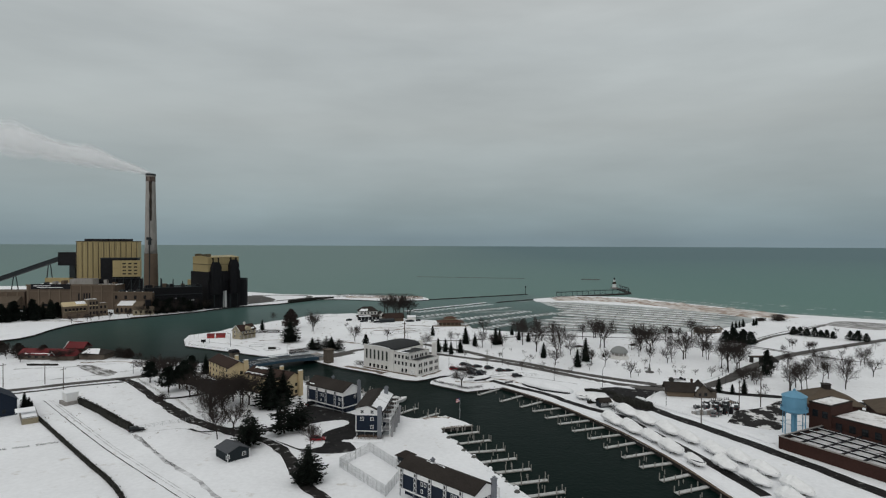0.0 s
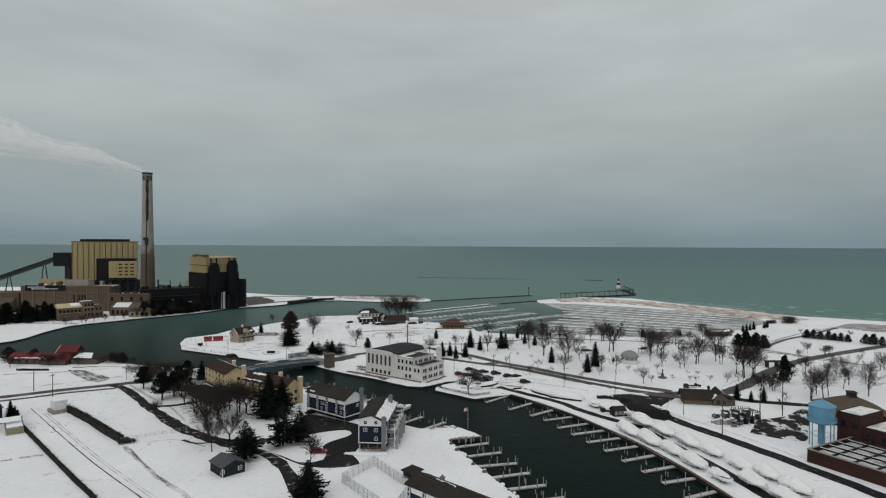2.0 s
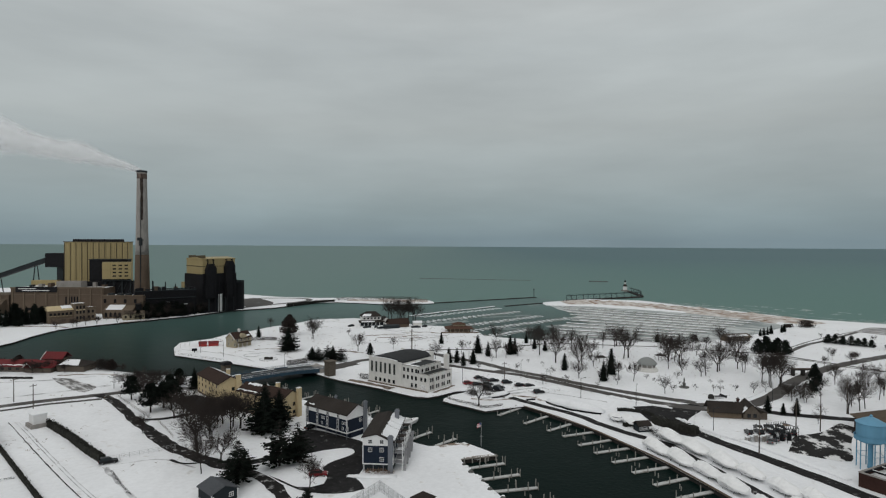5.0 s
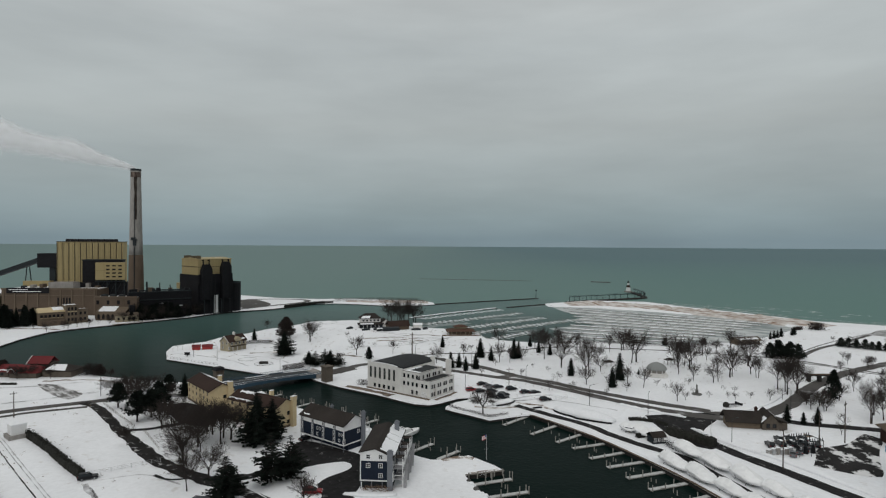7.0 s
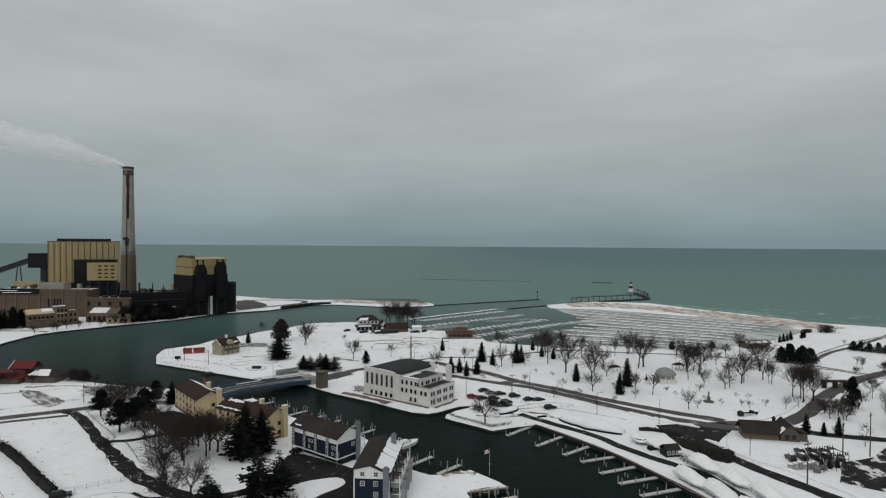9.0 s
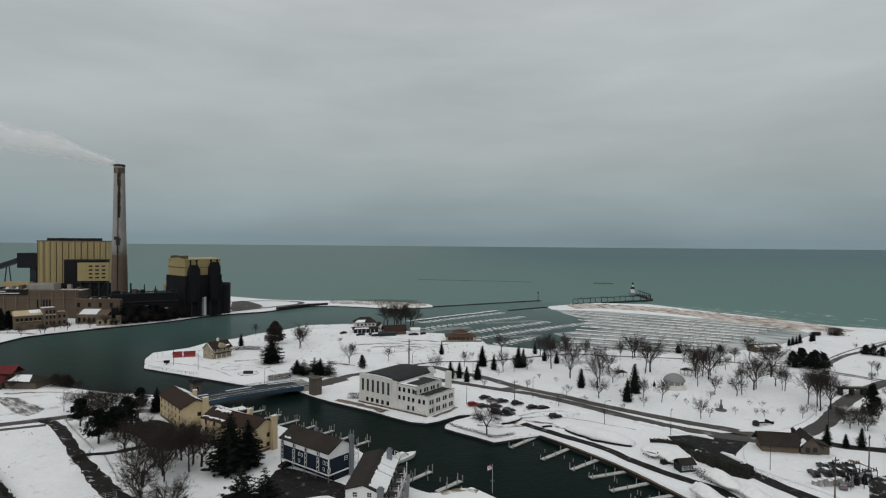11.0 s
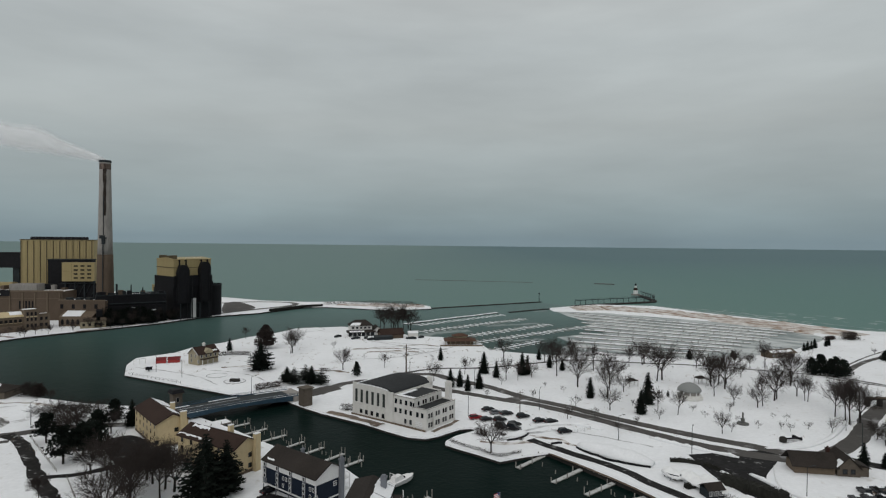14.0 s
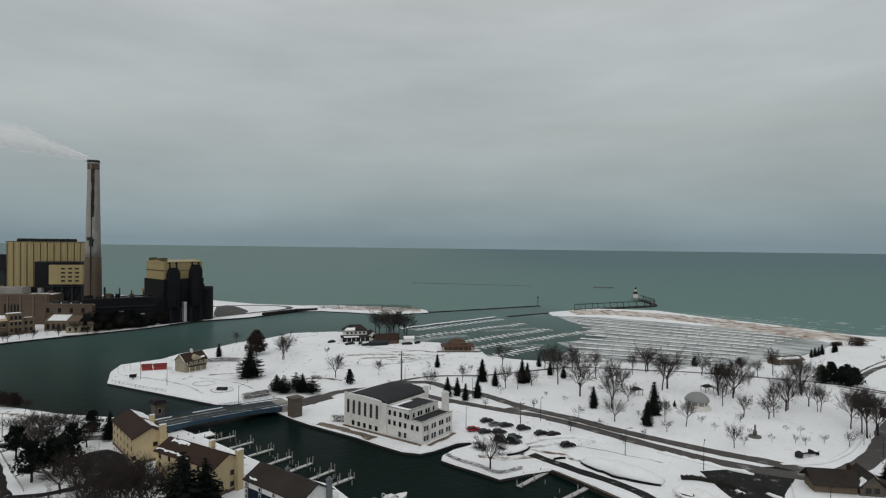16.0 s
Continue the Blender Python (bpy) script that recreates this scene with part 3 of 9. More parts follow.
LOTS = (("lot_marina", [(66, 240), (92, 244), (90, 236), (79, 222), (77, 207), (71, 208), (66.5, 222)]),
        ("lot_houses", [(-49.8, 194.5), (-50.5, 205), (-48.4, 211.5), (-34.8, 203.5), (-28.4, 197), (-26.6, 178), (-27.5, 171.8), (-24.4, 165.2), (-30.9, 162.2), (-38, 163), (-44, 167), (-52, 175), (-55, 183)]),
        ("lot_factory", [(97, 193), (104, 187.5), (110.5, 185.5), (117, 195), (124, 205), (133, 216), (131, 221), (118, 211), (107, 207), (102, 200)]),
        ("lot_cream", [(-106.3, 243.4), (-106.3, 249.0), (-102.9, 253.0), (-97.5, 249.2), (-89.8, 240.2), (-84.6, 234.0), (-81.9, 226.7), (-85.0, 224.5), (-93.7, 228.3), (-102.0, 237.8)]),
        ("lot_plant", [(-207, 624), (-198, 635), (-168, 592), (-171.6, 564), (-184.6, 559)]),
        ("lot_beach", [(278, 428), (305, 449), (327, 438), (345, 425), (302, 404)]),
        ("lot_west", [(-177, 280), (-168.4, 279), (-158, 271.4), (-148.6, 264.7), (-148.8, 256.3), (-157.8, 261.3), (-169.8, 272)]))
for name, pts in LOTS:
    tagged(part(name, flat([tuple(q) for q in glide([*pts, pts[0]], 3.0)[:-1]], GROUND + 0.035), M_ROAD if name == "lot_plant" else M_MOTTLE if name in ("lot_west", "lot_beach") else M_PATCHED if name == "lot_factory" else M_ASPHALT), "wet dark parking lot with patches of snow", "parking lot", kind="structure")

# ---- buildings ----
PANES = {}


def window(parent, x, y, z, w, h, turn=0, frame_mat=M_TRIM, bars=1, name="window"):
    """A framed window with a pane, centred on x, y with its sill at z; it looks to -y, turned about the upright."""
    key = (w, h, bars, frame_mat.name)
    if key not in PANES:
        f, t = Geo(), 0.09
        for y in (-0.07, 0.02):         # one moulded frame: outer and inner edge, front and back
            f.v += [(-w / 2 - t, y, -t), (w / 2 + t, y, -t), (w / 2 + t, y, h + t), (-w / 2 - t, y, h + t), (-w / 2, y, 0), (w / 2, y, 0), (w / 2, y, h), (-w / 2, y, h)]
        for k in range(4):
            n = (k + 1) % 4
            f.f += [(k, n, n + 4, k + 4), (k + 8, n + 8, n, k), (k + 4, n + 4, n + 12, k + 12)]
        up, across = Geo().box(-0.03, 0.03, -0.055, 0.0, 0.002, h - 0.002).mesh("glazing_bar"), Geo().box(-w / 2 + 0.002, w / 2 - 0.002, -0.05, 0.0, h * 0.5 - 0.03, h * 0.5 + 0.03).mesh("glazing_bar")
        up.materials.append(frame_mat)
        across.materials.append(frame_mat)
        fm, pm = f.mesh("window_frame"), Geo().box(-w / 2, w / 2, -0.025, 0.01, 0, h).mesh("pane")
        fm.materials.append(frame_mat)
        pm.materials.append(M_GLASS)
        PANES[key] = fm, pm, up, across
    fm, pm, up, across = PANES[key]
    ob = part(name, fm, None, parent, at=pose(x, y, z, 0, 0, turn))
    part("pane", pm, None, ob)
    if bars:
        part("glazing_bar", up, None, ob)
        part("glazing_bar", across, None, ob)
    return ob


def gable_roof(parent, length, depth, eave, ridge, mat, over=0.4, thick=0.22, label="", name="roof"):
    """A pitched roof, with its ridge along x, over a plan of length by depth."""
    k = (ridge - eave) / (depth / 2)
    a = [(-over, eave - k * over), (depth / 2, ridge), (depth + over, eave - k * over)]
    b = [(y, z + thick) for y, z in a]
    g = Geo()
    g.prism_x([a[0], a[1], b[1], b[0]], -over, length + over)
    g.prism_x([a[1], a[2], b[2], b[1]], -over, length + over)
    return part(name, g, mat, parent, label)


def gable_walls(parent, length, depth, z0, eave, ridge, mat, label="", name="wall"):
    g = Geo().prism_x([(0, z0), (depth, z0), (depth, eave), (depth / 2, ridge), (0, eave)], 0, length)
    return part(name, g, mat, parent, label)


def roof_snow(parent, length, depth, eave, ridge, back=False, x0=0.0, x1=None, lo=0.0, hi=1.0, thick=0.12):
    """A ragged patch of snow on one slope; lo, hi: from eave to ridge."""
    x1 = length if x1 is None else x1
    k, g = (ridge - eave) / (depth / 2), Geo()
    n = max(4, int((x1 - x0) / 0.8))
    top, bot = [], []
    for i in range(n + 1):
        x = x0 + (x1 - x0) * i / n
        for s, line in ((hi + random.uniform(-0.08, 0.02), top), (lo + random.uniform(-0.02, 0.14), bot)):
            y = s * depth / 2
            line.append((x, depth - y if back else y, eave + k * y + 0.235))
    up = [(x, y, z + thick) for x, y, z in top]
    ub = [(x, y, z + thick) for x, y, z in bot]
    for i in range(n):
        quad = [ub[i], ub[i + 1], up[i + 1], up[i]]
        g.face(quad if not back else quad[::-1])
        side = [bot[i], bot[i + 1], ub[i + 1], ub[i]]
        g.face(side if not back else side[::-1])
    return part("roof_snow", g, M_SNOWP, parent, "thin ragged snow on the roof")


def chimney(parent, x, y, w, d, z0, z1, mat, label=""):
    g = Geo().box(x, x + w, y, y + d, z0, z1)
    g.box(x - 0.12, x + w + 0.12, y - 0.12, y + d + 0.12, z1 - 0.35, z1 - 0.1)
    g.box(x + 0.2, x + w - 0.2, y + 0.2, y + d - 0.2, z1, z1 + 0.35)
    return part("chimney", g, mat, parent, label)


def boxed_chimney(parent, x, y, w, d, z0, z1, mat, label=""):
    """A sided chimney chase with a thin flat cap."""
    c = part("chimney", Geo().box(x, x + w, y, y + d, z0, z1), mat, parent, label)
    part("cap", Geo().box(x - 0.05, x + w + 0.05, y - 0.05, y + d + 0.05, z1, z1 + 0.12), M_TRIM, c)
    return c


# the white hall on the quay
hall = thing("white_hall", "white stucco waterside hall with tall windows and barrel roof", "building", -37.4, 278.2, GROUND, -36.6)
HX, HD, WX, WD = 18.8, 22.0, 33.0, 16.2       # hall and wing: length along the quay, depth
# sky reflected in the tall panes is put into a paler base colour
M_GREYPANE = material("tall_window_glass", (0.055, 0.062, 0.060), 0.12, 0.25, 0.5, 0.2, spec=0.5)
part("hall_wall", Geo().box(0, HX, 0, HD, 0, 9.8), M_WHITE, hall, "stained white stucco wall")
for k in range(8):                      # buttress strips of the facade
    x = 0.55 + k * 2.58
    part("buttress", Geo().box(x - 0.28, x + 0.28, -0.12, 0, 3.6, 9.9), M_WHITE, hall)
part("string_course", Geo().box(0, HX, -0.16, 0, 3.3, 3.55), M_WHITE, hall)
arch = [(HX * (0.5 - 0.5 * math.cos(math.pi * j / 14)) * 0.96 + 0.4, 9.9 + 1.8 * math.sin(math.pi * j / 14) ** 0.9) for j in range(15)]
part("barrel_roof", Geo().prism(arch, 0.5, HD - 0.4), M_TAR, hall, "dark tar-paper barrel roof")
front = [(0, 9.8), (HX, 9.8), (HX, 10.3), (HX - 2.4, 10.3), (HX - 2.6, 10.6), (HX * 0.70, 10.95), (HX * 0.45, 11.1), (HX * 0.2, 11.0), (1.8, 10.8), (1.7, 11.3), (0, 11.3)]
part("parapet", Geo().prism(front, -0.02, 0.45), M_WHITE, hall)
part("parapet", Geo().prism(front, HD - 0.4, HD), M_WHITE, hall)
part("roof_snow", Geo().prism([(1.9, 10.82), (HX * 0.2, 11.02), (HX * 0.45, 11.12), (HX * 0.70, 10.97), (HX - 2.6, 10.62), (HX - 2.6, 10.76), (HX * 0.70, 11.13), (HX * 0.45, 11.28), (HX * 0.2, 11.18), (1.9, 10.98)], 0.0, 0.8), M_SNOWP, hall, "snow along the parapet")
part("roof_snow", Geo().prism([(0.45, 10.0), (1.2, 10.75), (2.2, 11.15), (2.0, 11.3), (0.9, 10.95), (0.4, 10.3)], 0.9, HD - 1.5), M_SNOWP, hall, "snow along the roof edge")
part("roof_snow", Geo().box(0.2, HX - 0.3, HD - 1.0, HD - 0.42, 10.2, 10.55), M_SNOWP, hall)
for k in range(6):
    ob = window(hall, 1.85 + k * 2.58, -0.02, 4.7, 1.15, 4.5, 0, M_WHITE, 0, "tall_window")
    ob.children[0].data = ob.children[0].data.copy()
    ob.children[0].data.materials[0] = M_GREYPANE
    part("glazing_bar", Geo().box(-0.03, 0.03, -0.05, 0.0, 0.002, 4.498), M_STEEL, ob)
    if k:
        window(hall, 1.6 + k * 2.58, -0.02, 0.9, 1.3, 1.55, 0, M_WHITE, 0)
annex_z = 6.6
part("wing_wall", Geo().box(HX, WX, 0.25, WD, 0, annex_z), M_WHITE, hall, "two-storey white wing")
part("upper_wall", Geo().box(HX, 27.6, 0.35, WD - 0.6, annex_z, 9.3), M_WHITE, hall, "set-back third storey")
part("wing_roof", Geo().box(27.65, WX - 0.4, 0.7, WD - 0.4, annex_z + 0.02, annex_z + 0.12), M_TAR, hall, "flat tar roof with puddles")
part("upper_roof", Geo().box(HX + 0.4, 27.2, 0.8, WD - 1.0, 9.32, 9.4), M_TAR, hall, "flat tar roof")
par = Geo().box(27.62, WX, 0.25, 0.6, annex_z, annex_z + 0.5).box(WX - 0.35, WX, 0.6, WD, annex_z, annex_z + 0.5).box(HX, WX - 0.35, WD - 0.35, WD, annex_z, annex_z + 0.5)
par.box(HX, 27.6, 0.35, 0.7, 9.3, 9.7).box(27.25, 27.6, 0.7, WD - 0.95, 9.3, 9.7).box(HX, 27.6, WD - 0.95, WD - 0.6, 9.3, 9.7)
part("parapet", par, M_WHITE, hall)
part("coping", Geo().box(HX, 27.66, 0.29, 0.35, 9.5, 9.72).box(27.6, 27.66, 0.35, WD - 0.6, 9.5, 9.72).box(27.66, WX + 0.06, 0.19, 0.25, annex_z + 0.3, annex_z + 0.52).box(WX, WX + 0.06, 0.25, WD, annex_z + 0.3, annex_z + 0.52), M_CONCRETE, hall, "weathered grey coping")
part("roof_snow", Geo().box(HX + 0.5, 27.0, 0.72, 2.4, 9.4, 9.62).box(HX + 0.5, 20.6, 2.4, 11, 9.4, 9.55), M_SNOWP, hall)
for z in (1.0, 4.0, 7.0):
    for x in (19.9, 22.0, 24.3, 26.4) if z > 2 else (24.3, 26.4):
        window(hall, x, 0.33 if z > annex_z else 0.23, z, 1.05, 1.6, 0, M_WHITE, 0)
    if z < annex_z:
        if z > 2:
            for x in (29.2, 31.2):
                window(hall, x, 0.23, z, 1.05, 1.6, 0, M_WHITE, 0)
        for k in range(8):
            window(hall, WX + 0.02, 1.5 + (k // 2) * 3.9 + (k % 2) * 1.35, z, 1.05, 1.6, 90, M_WHITE, 0)
    else:
        for k in range(7):
            window(hall, 27.62, 1.4 + (k // 2) * 3.9 + (k % 2) * 1.35, z, 1.0, 1.45, 90, M_WHITE, 0)
part("garage_door", Geo().box(28.4, 31.4, 0.15, 0.25, 0, 2.5), M_TRIM, hall, "pale roller door")
for k in range(4):
    part("door_rib", Geo().box(28.4, 31.4, 0.11, 0.15, 0.5 + k * 0.55, 0.56 + k * 0.55), M_CONCRETE, hall)
chimney(hall, 28.4, WD + 0.3, 1.8, 1.7, 0, 12.4, M_WHITE, "square white chimney")
part("pilaster", Geo().box(HX - 1.4, HX, HD - 1.5, HD, 9.0, 12.0), M_WHITE, hall)
part("plinth", Geo().box(-0.15, WX, -0.55, -0.02, 0, 0.4), M_TANBRICK, hall, "low brown brick plinth")
part("vent_pipe", Geo().cone(23.5, 3.0, 9.4, 10.6, 0.12, 0.1, 6), M_STEEL, hall)


def navy_house(x, y, rz, length, depth, bays, label, low=2.1, eave=7.6, ridge=10.0, chim=True, flue=0.42):
    """A stilted navy townhouse row: white base band, white upper storey band, framed windows, pitched brown roof."""
    h = thing("navy_townhouse", label, "house", x, y, GROUND, rz, "navy townhouses")
    gable_walls(h, length, depth, low, eave, ridge, M_BLUE, "dark navy clapboard wall")
    gable = [(-0.06, eave - 1.55), (depth + 0.06, eave - 1.55), (depth + 0.06, eave), (depth / 2, ridge + 0.03), (-0.06, eave)]
    for x0, x1 in ((length + 0.003, length + 0.06), (-0.06, -0.003)):
        part("gable_panel", Geo().prism_x(gable, x0, x1), M_TRIM, h, "white clapboard gable")
    for y0, y1 in ((-0.07, -0.003), (depth + 0.003, depth + 0.07)):
        part("upper_band", Geo().box(-0.06, length + 0.06, y0, y1, eave - 1.55, eave), M_TRIM, h, "white upper band")
    part("base_band", Geo().box(-0.12, length + 0.12, -0.12, depth + 0.12, low - 0.28, low + 0.05), M_TRIM, h, "white base band")
    for x0, y0 in ((-0.1, -0.1), (length - 0.14, -0.1), (length - 0.14, depth - 0.14)):
        part("corner_trim", Geo().box(x0, x0 + 0.24, y0, y0 + 0.24, low + 0.06, eave - 1.56), M_TRIM, h)
    part("carport_wall", Geo().box(0.3, length - 0.3, depth * 0.22, depth - 0.3, 0, low - 0.28), M_BLUE, h, "shaded carport wall")
    n = max(3, int(length / 4))
    for k in range(n + 1):
        px = 0.1 + (length - 0.35) * k / n
        part("post", Geo().box(px, px + 0.18, 0.0, 0.18, 0, low - 0.28), M_GREYBLUE, h)
        part("post", Geo().box(px, px + 0.22, depth - 0.25, depth - 0.03, 0, low - 0.28), M_TRIM, h)
    gable_roof(h, length, depth, eave, ridge, M_BROWNROOF, label="brown asphalt shingles")
    for b in range(bays):
        bx = length * (b + 0.5) / bays
        part("bay", Geo().box(bx - 1.85, bx - 0.95, -0.3, -0.08, low + 0.1, eave - 0.3), M_GREYBLUE, h, "projecting light grey stair bay")
        for z in (low + 0.35, low + 1.55, low + 2.75, eave - 1.2):
            window(h, bx - 1.40, -0.31, z, 0.62, 0.80, 0, M_TRIM, 0)
        if b % 2:
            window(h, bx + 0.6, -0.02, low + 2.4, 0.5, 0.75, 0, M_TRIM, 0)
            window(h, bx + 0.6, -0.02, low + 0.7, 0.5, 0.75, 0, M_TRIM, 0)
            window(h, bx + 1.7, -0.02, low + 2.4, 0.5, 0.75, 0, M_TRIM, 0)
    for z in (low + 0.7, low + 2.4):
        window(h, length + 0.062, depth * 0.66, z, 0.85, 0.9, 90, M_TRIM, 1)
    if chim:
        chimney(h, length + 0.07, depth * 0.78, 0.8, 1.1, 0, ridge + 0.5, M_GREYBLUE, "grey clapboard chimney")
    chimney(h, length * flue, depth * 0.56, 0.7, 0.7, ridge - 1.0, ridge + 0.8, M_GREYBLUE, "grey flue box on the ridge")
    for y0, y1 in ((depth + 0.1, depth + 2.2),):
        for lev in (low, low + 2.7):
            d = Geo().box(0.4, length - 0.4, y0, y1, lev - 0.15, lev)
            part("balcony", d, M_TRIM, h, "white timber balcony")
            r = Geo().box(0.4, length - 0.4, y1 - 0.06, y1, lev + 0.9, lev + 1.0)
            for k in range(int(length / 0.8)):
                r.box(0.5 + k * 0.8, 0.56 + k * 0.8, y1 - 0.05, y1 - 0.01, lev, lev + 0.9)
            part("railing", r, M_TRIM, h)
        for k in range(5):
            px = 0.4 + (length - 1.0) * k / 4
            part("deck_post", Geo().box(px, px + 0.16, y1 - 0.16, y1, 0, low + 3.6), M_TRIM, h)
    return h


house_a = navy_house(-50.1, 213.4, -38.1, 19.6, 8.8, 4, "navy clapboard townhouse row on stilts with white trim")
roof_snow(house_a, 19.6, 8.8, 7.6, 10.0, False, 1, 4, 0.02, 0.15)
house_c = navy_house(-9.8, 134.6, -43.5, 23.8, 7.0, 5, "long navy townhouse row with brown roof beside the docks", low=2.1, eave=7.2, ridge=8.8, flue=0.28)
roof_snow(house_c, 23.8, 7.0, 7.2, 8.8, False, 6, 12, 0.88, 0.98)

# the tower-like navy house by the spit, its ridge running away from the lane
house_b = thing("navy_townhouse", "tall navy waterside townhouse with snowy balcony roofs and stairs", "house", -26.4, 176.4, GROUND, -4.0, "navy townhouses")
WB, DB = 8.2, 21.0
gb = Geo().prism([(0, 2.2), (WB, 2.2), (WB, 8.0), (WB * 0.45, 10.0), (0, 9.2)], 0, DB)
part("wall", gb, M_BLUE, house_b, "dark navy clapboard wall")
part("gable_panel", Geo().prism([(-0.05, 7.0), (WB, 7.0), (WB, 8.1), (WB * 0.45, 10.0), (-0.05, 9.2)], -0.07, -0.003), M_TRIM, house_b, "white clapboard gable")
part("upper_band", Geo().box(-0.07, -0.003, 0, DB, 7.0, 9.15), M_TRIM, house_b)
part("base_band", Geo().box(-0.12, WB + 0.12, -0.12, DB + 0.1, 1.95, 2.25), M_TRIM, house_b)
for x0 in (-0.1, WB - 0.16):
    part("corner_trim", Geo().box(x0, x0 + 0.26, -0.1, 0.12, 2.26, 6.99), M_TRIM, house_b)
part("carport_wall", Geo().box(0.3, WB - 0.3, 0.5, DB - 1, 0, 1.95), M_SLATE, house_b)
for px in (0.0, 2.7, 5.4, WB - 0.25):
    for py in (0.0, DB - 0.3):
        part("post", Geo().box(px, px + 0.18, py, py + 0.18, 0, 1.95), M_GREYBLUE, house_b)
rb = Geo()
rb.prism([(-0.4, 9.05), (WB * 0.45, 10.05), (WB * 0.45, 10.3), (-0.4, 9.3)], -0.4, DB + 0.4)
rb.prism([(WB * 0.45, 10.05), (WB + 0.4, 7.9), (WB + 0.4, 8.15), (WB * 0.45, 10.3)], -0.4, DB + 0.4)
part("roof", rb, M_BROWNROOF, house_b, "brown shingle roof")
sb, rh = Geo(), random.Random(8)
yy = 0.6
while yy < DB - 0.4:                    # ragged snow on the lower slope
    w = rh.uniform(0.7, 1.5)
    lo, hi = WB + 0.35 - rh.uniform(0, 0.14), WB * rh.uniform(0.585, 0.625)
    z = lambda x: 10.3 - (x - WB * 0.45) * 2.15 / (WB * 0.55 + 0.4)
    sb.prism([(hi, z(hi)), (lo, z(lo)), (lo, z(lo) + 0.16), (hi, z(hi) + 0.14)], yy, min(DB, yy + w))
    yy += w + (rh.uniform(0.2, 0.5) if rh.random() < 0.2 else 0.003)
tagged(part("roof_snow", sb, M_SNOWP, house_b, "snow lying on the lower roof slope"), kind="stuff")
for z in (2.9, 5.4, 7.6):
    window(house_b, WB * 0.62, -0.04 if z < 7 else -0.08, z, 0.9, 0.95, 0)
    if z > 5:
        window(house_b, WB * 0.24, -0.04 if z < 7 else -0.08, z, 0.9, 0.95, 0)
chimney(house_b, WB * 0.84, -1.0, 1.3, 1.0, 0, 9.7, M_GREYBLUE, "grey clapboard chimney")
for k in range(4):
    y0 = 1.0 + k * 4.9
    for lev in (2.2, 4.9):
        part("balcony", Geo().box(WB + 0.1, WB + 2.4, y0, y0 + 4.2, lev - 0.18, lev), M_DECK, house_b, "grey timber balcony")
        rl = Geo().box(WB + 2.3, WB + 2.4, y0, y0 + 4.2, lev + 0.9, lev + 1.0).box(WB + 0.1, WB + 2.4, y0, y0 + 0.08, lev + 0.9, lev + 1.0)
        for j in range(9):
            rl.box(WB + 2.32, WB + 2.38, y0 + 0.5 * j, y0 + 0.5 * j + 0.06, lev, lev + 0.9)
        part("railing", rl, M_TRIM, house_b)
        window(house_b, WB + 0.01, y0 + 2.2, lev + 0.1, 1.7, 2.0, 90, M_TRIM, 1, "balcony_door")
    for dy in (0.0, 4.0):
        part("deck_post", Geo().box(WB + 2.2, WB + 2.4, y0 + dy, y0 + dy + 0.2, 0, 7.8), M_TRIM, house_b)
    part("stair", Geo().prism_x([(y0 + 0.2, 0), (y0 + 0.5, 0), (y0 + 4.2, 4.8), (y0 + 3.9, 4.8)], WB + 2.5, WB + 3.2), M_DECK, house_b, "grey timber outside stair")
    part("canopy", Geo().box(WB + 0.42, WB + 2.5, y0 - 0.1, y0 + 2.2, 7.5, 7.62), M_BROWNROOF, house_b, "dark balcony canopy")
    part("balcony_snow", Geo().box(WB + 0.6, WB + 2.2, y0 + 2.3, y0 + 4.1, 4.905, 5.05), M_SNOWP, house_b)
chimney(house_b, WB * 0.72, DB - 3.5, 1.2, 1.2, 8.0, 11.4, M_GREYBLUE)

hut = thing("gate_hut", "small pyramid-roofed hut with brown shingles", "hut", -9.6, 156.2, GROUND, -40)
part("wall", Geo().box(-1.7, 1.7, -1.7, 1.7, 0, 1.9), M_SLATE, hut)
part("corner_trim", Geo().box(-1.76, -1.6, -1.76, -1.6, 0, 1.9), M_TRIM, hut)
part("corner_trim", Geo().box(1.6, 1.76, -1.76, -1.6, 0, 1.9), M_TRIM, hut)
part("roof", Geo().rings([[(-2.2, -2.2, 1.85), (2.2, -2.2, 1.85), (2.2, 2.2, 1.85), (-2.2, 2.2, 1.85)], [(-2.2, -2.2, 2.0), (2.2, -2.2, 2.0), (2.2, 2.2, 2.0), (-2.2, 2.2, 2.0)], [(-0.1, -0.1, 3.3), (0.1, -0.1, 3.3), (0.1, 0.1, 3.3), (-0.1, 0.1, 3.3)]]), M_BROWNROOF, hut)

shed = thing("garden_shed", "small dark slate shed with grey gable roof in the snow", "shed", -63.7, 160.0, GROUND, -44.5)
SD = 6.4
gable_g = Geo().prism_x([(0, 0), (SD, 0), (SD, 2.6), (SD / 2, 3.9), (0, 2.6)], 0, 7.2)
part("wall", gable_g, M_SLATE, shed, "dark slate clapboard wall")
gable_roof(shed, 7.2, SD, 2.6, 3.9, material("grey_shingle", (0.075, 0.080, 0.088), 0.9, 0.15, 2.0), 0.35, 0.15)
for x0, y0 in ((7.1, -0.06), (7.1, SD - 0.12), (-0.06, -0.06)):
    part("corner_trim", Geo().box(x0, x0 + 0.16, y0, y0 + 0.18, 0, 2.6), M_TRIM, shed)
window(shed, 7.22, 1.6, 1.0, 0.9, 0.9, 90)
window(shed, 7.22, SD - 1.6, 1.0, 0.9, 0.9, 90)


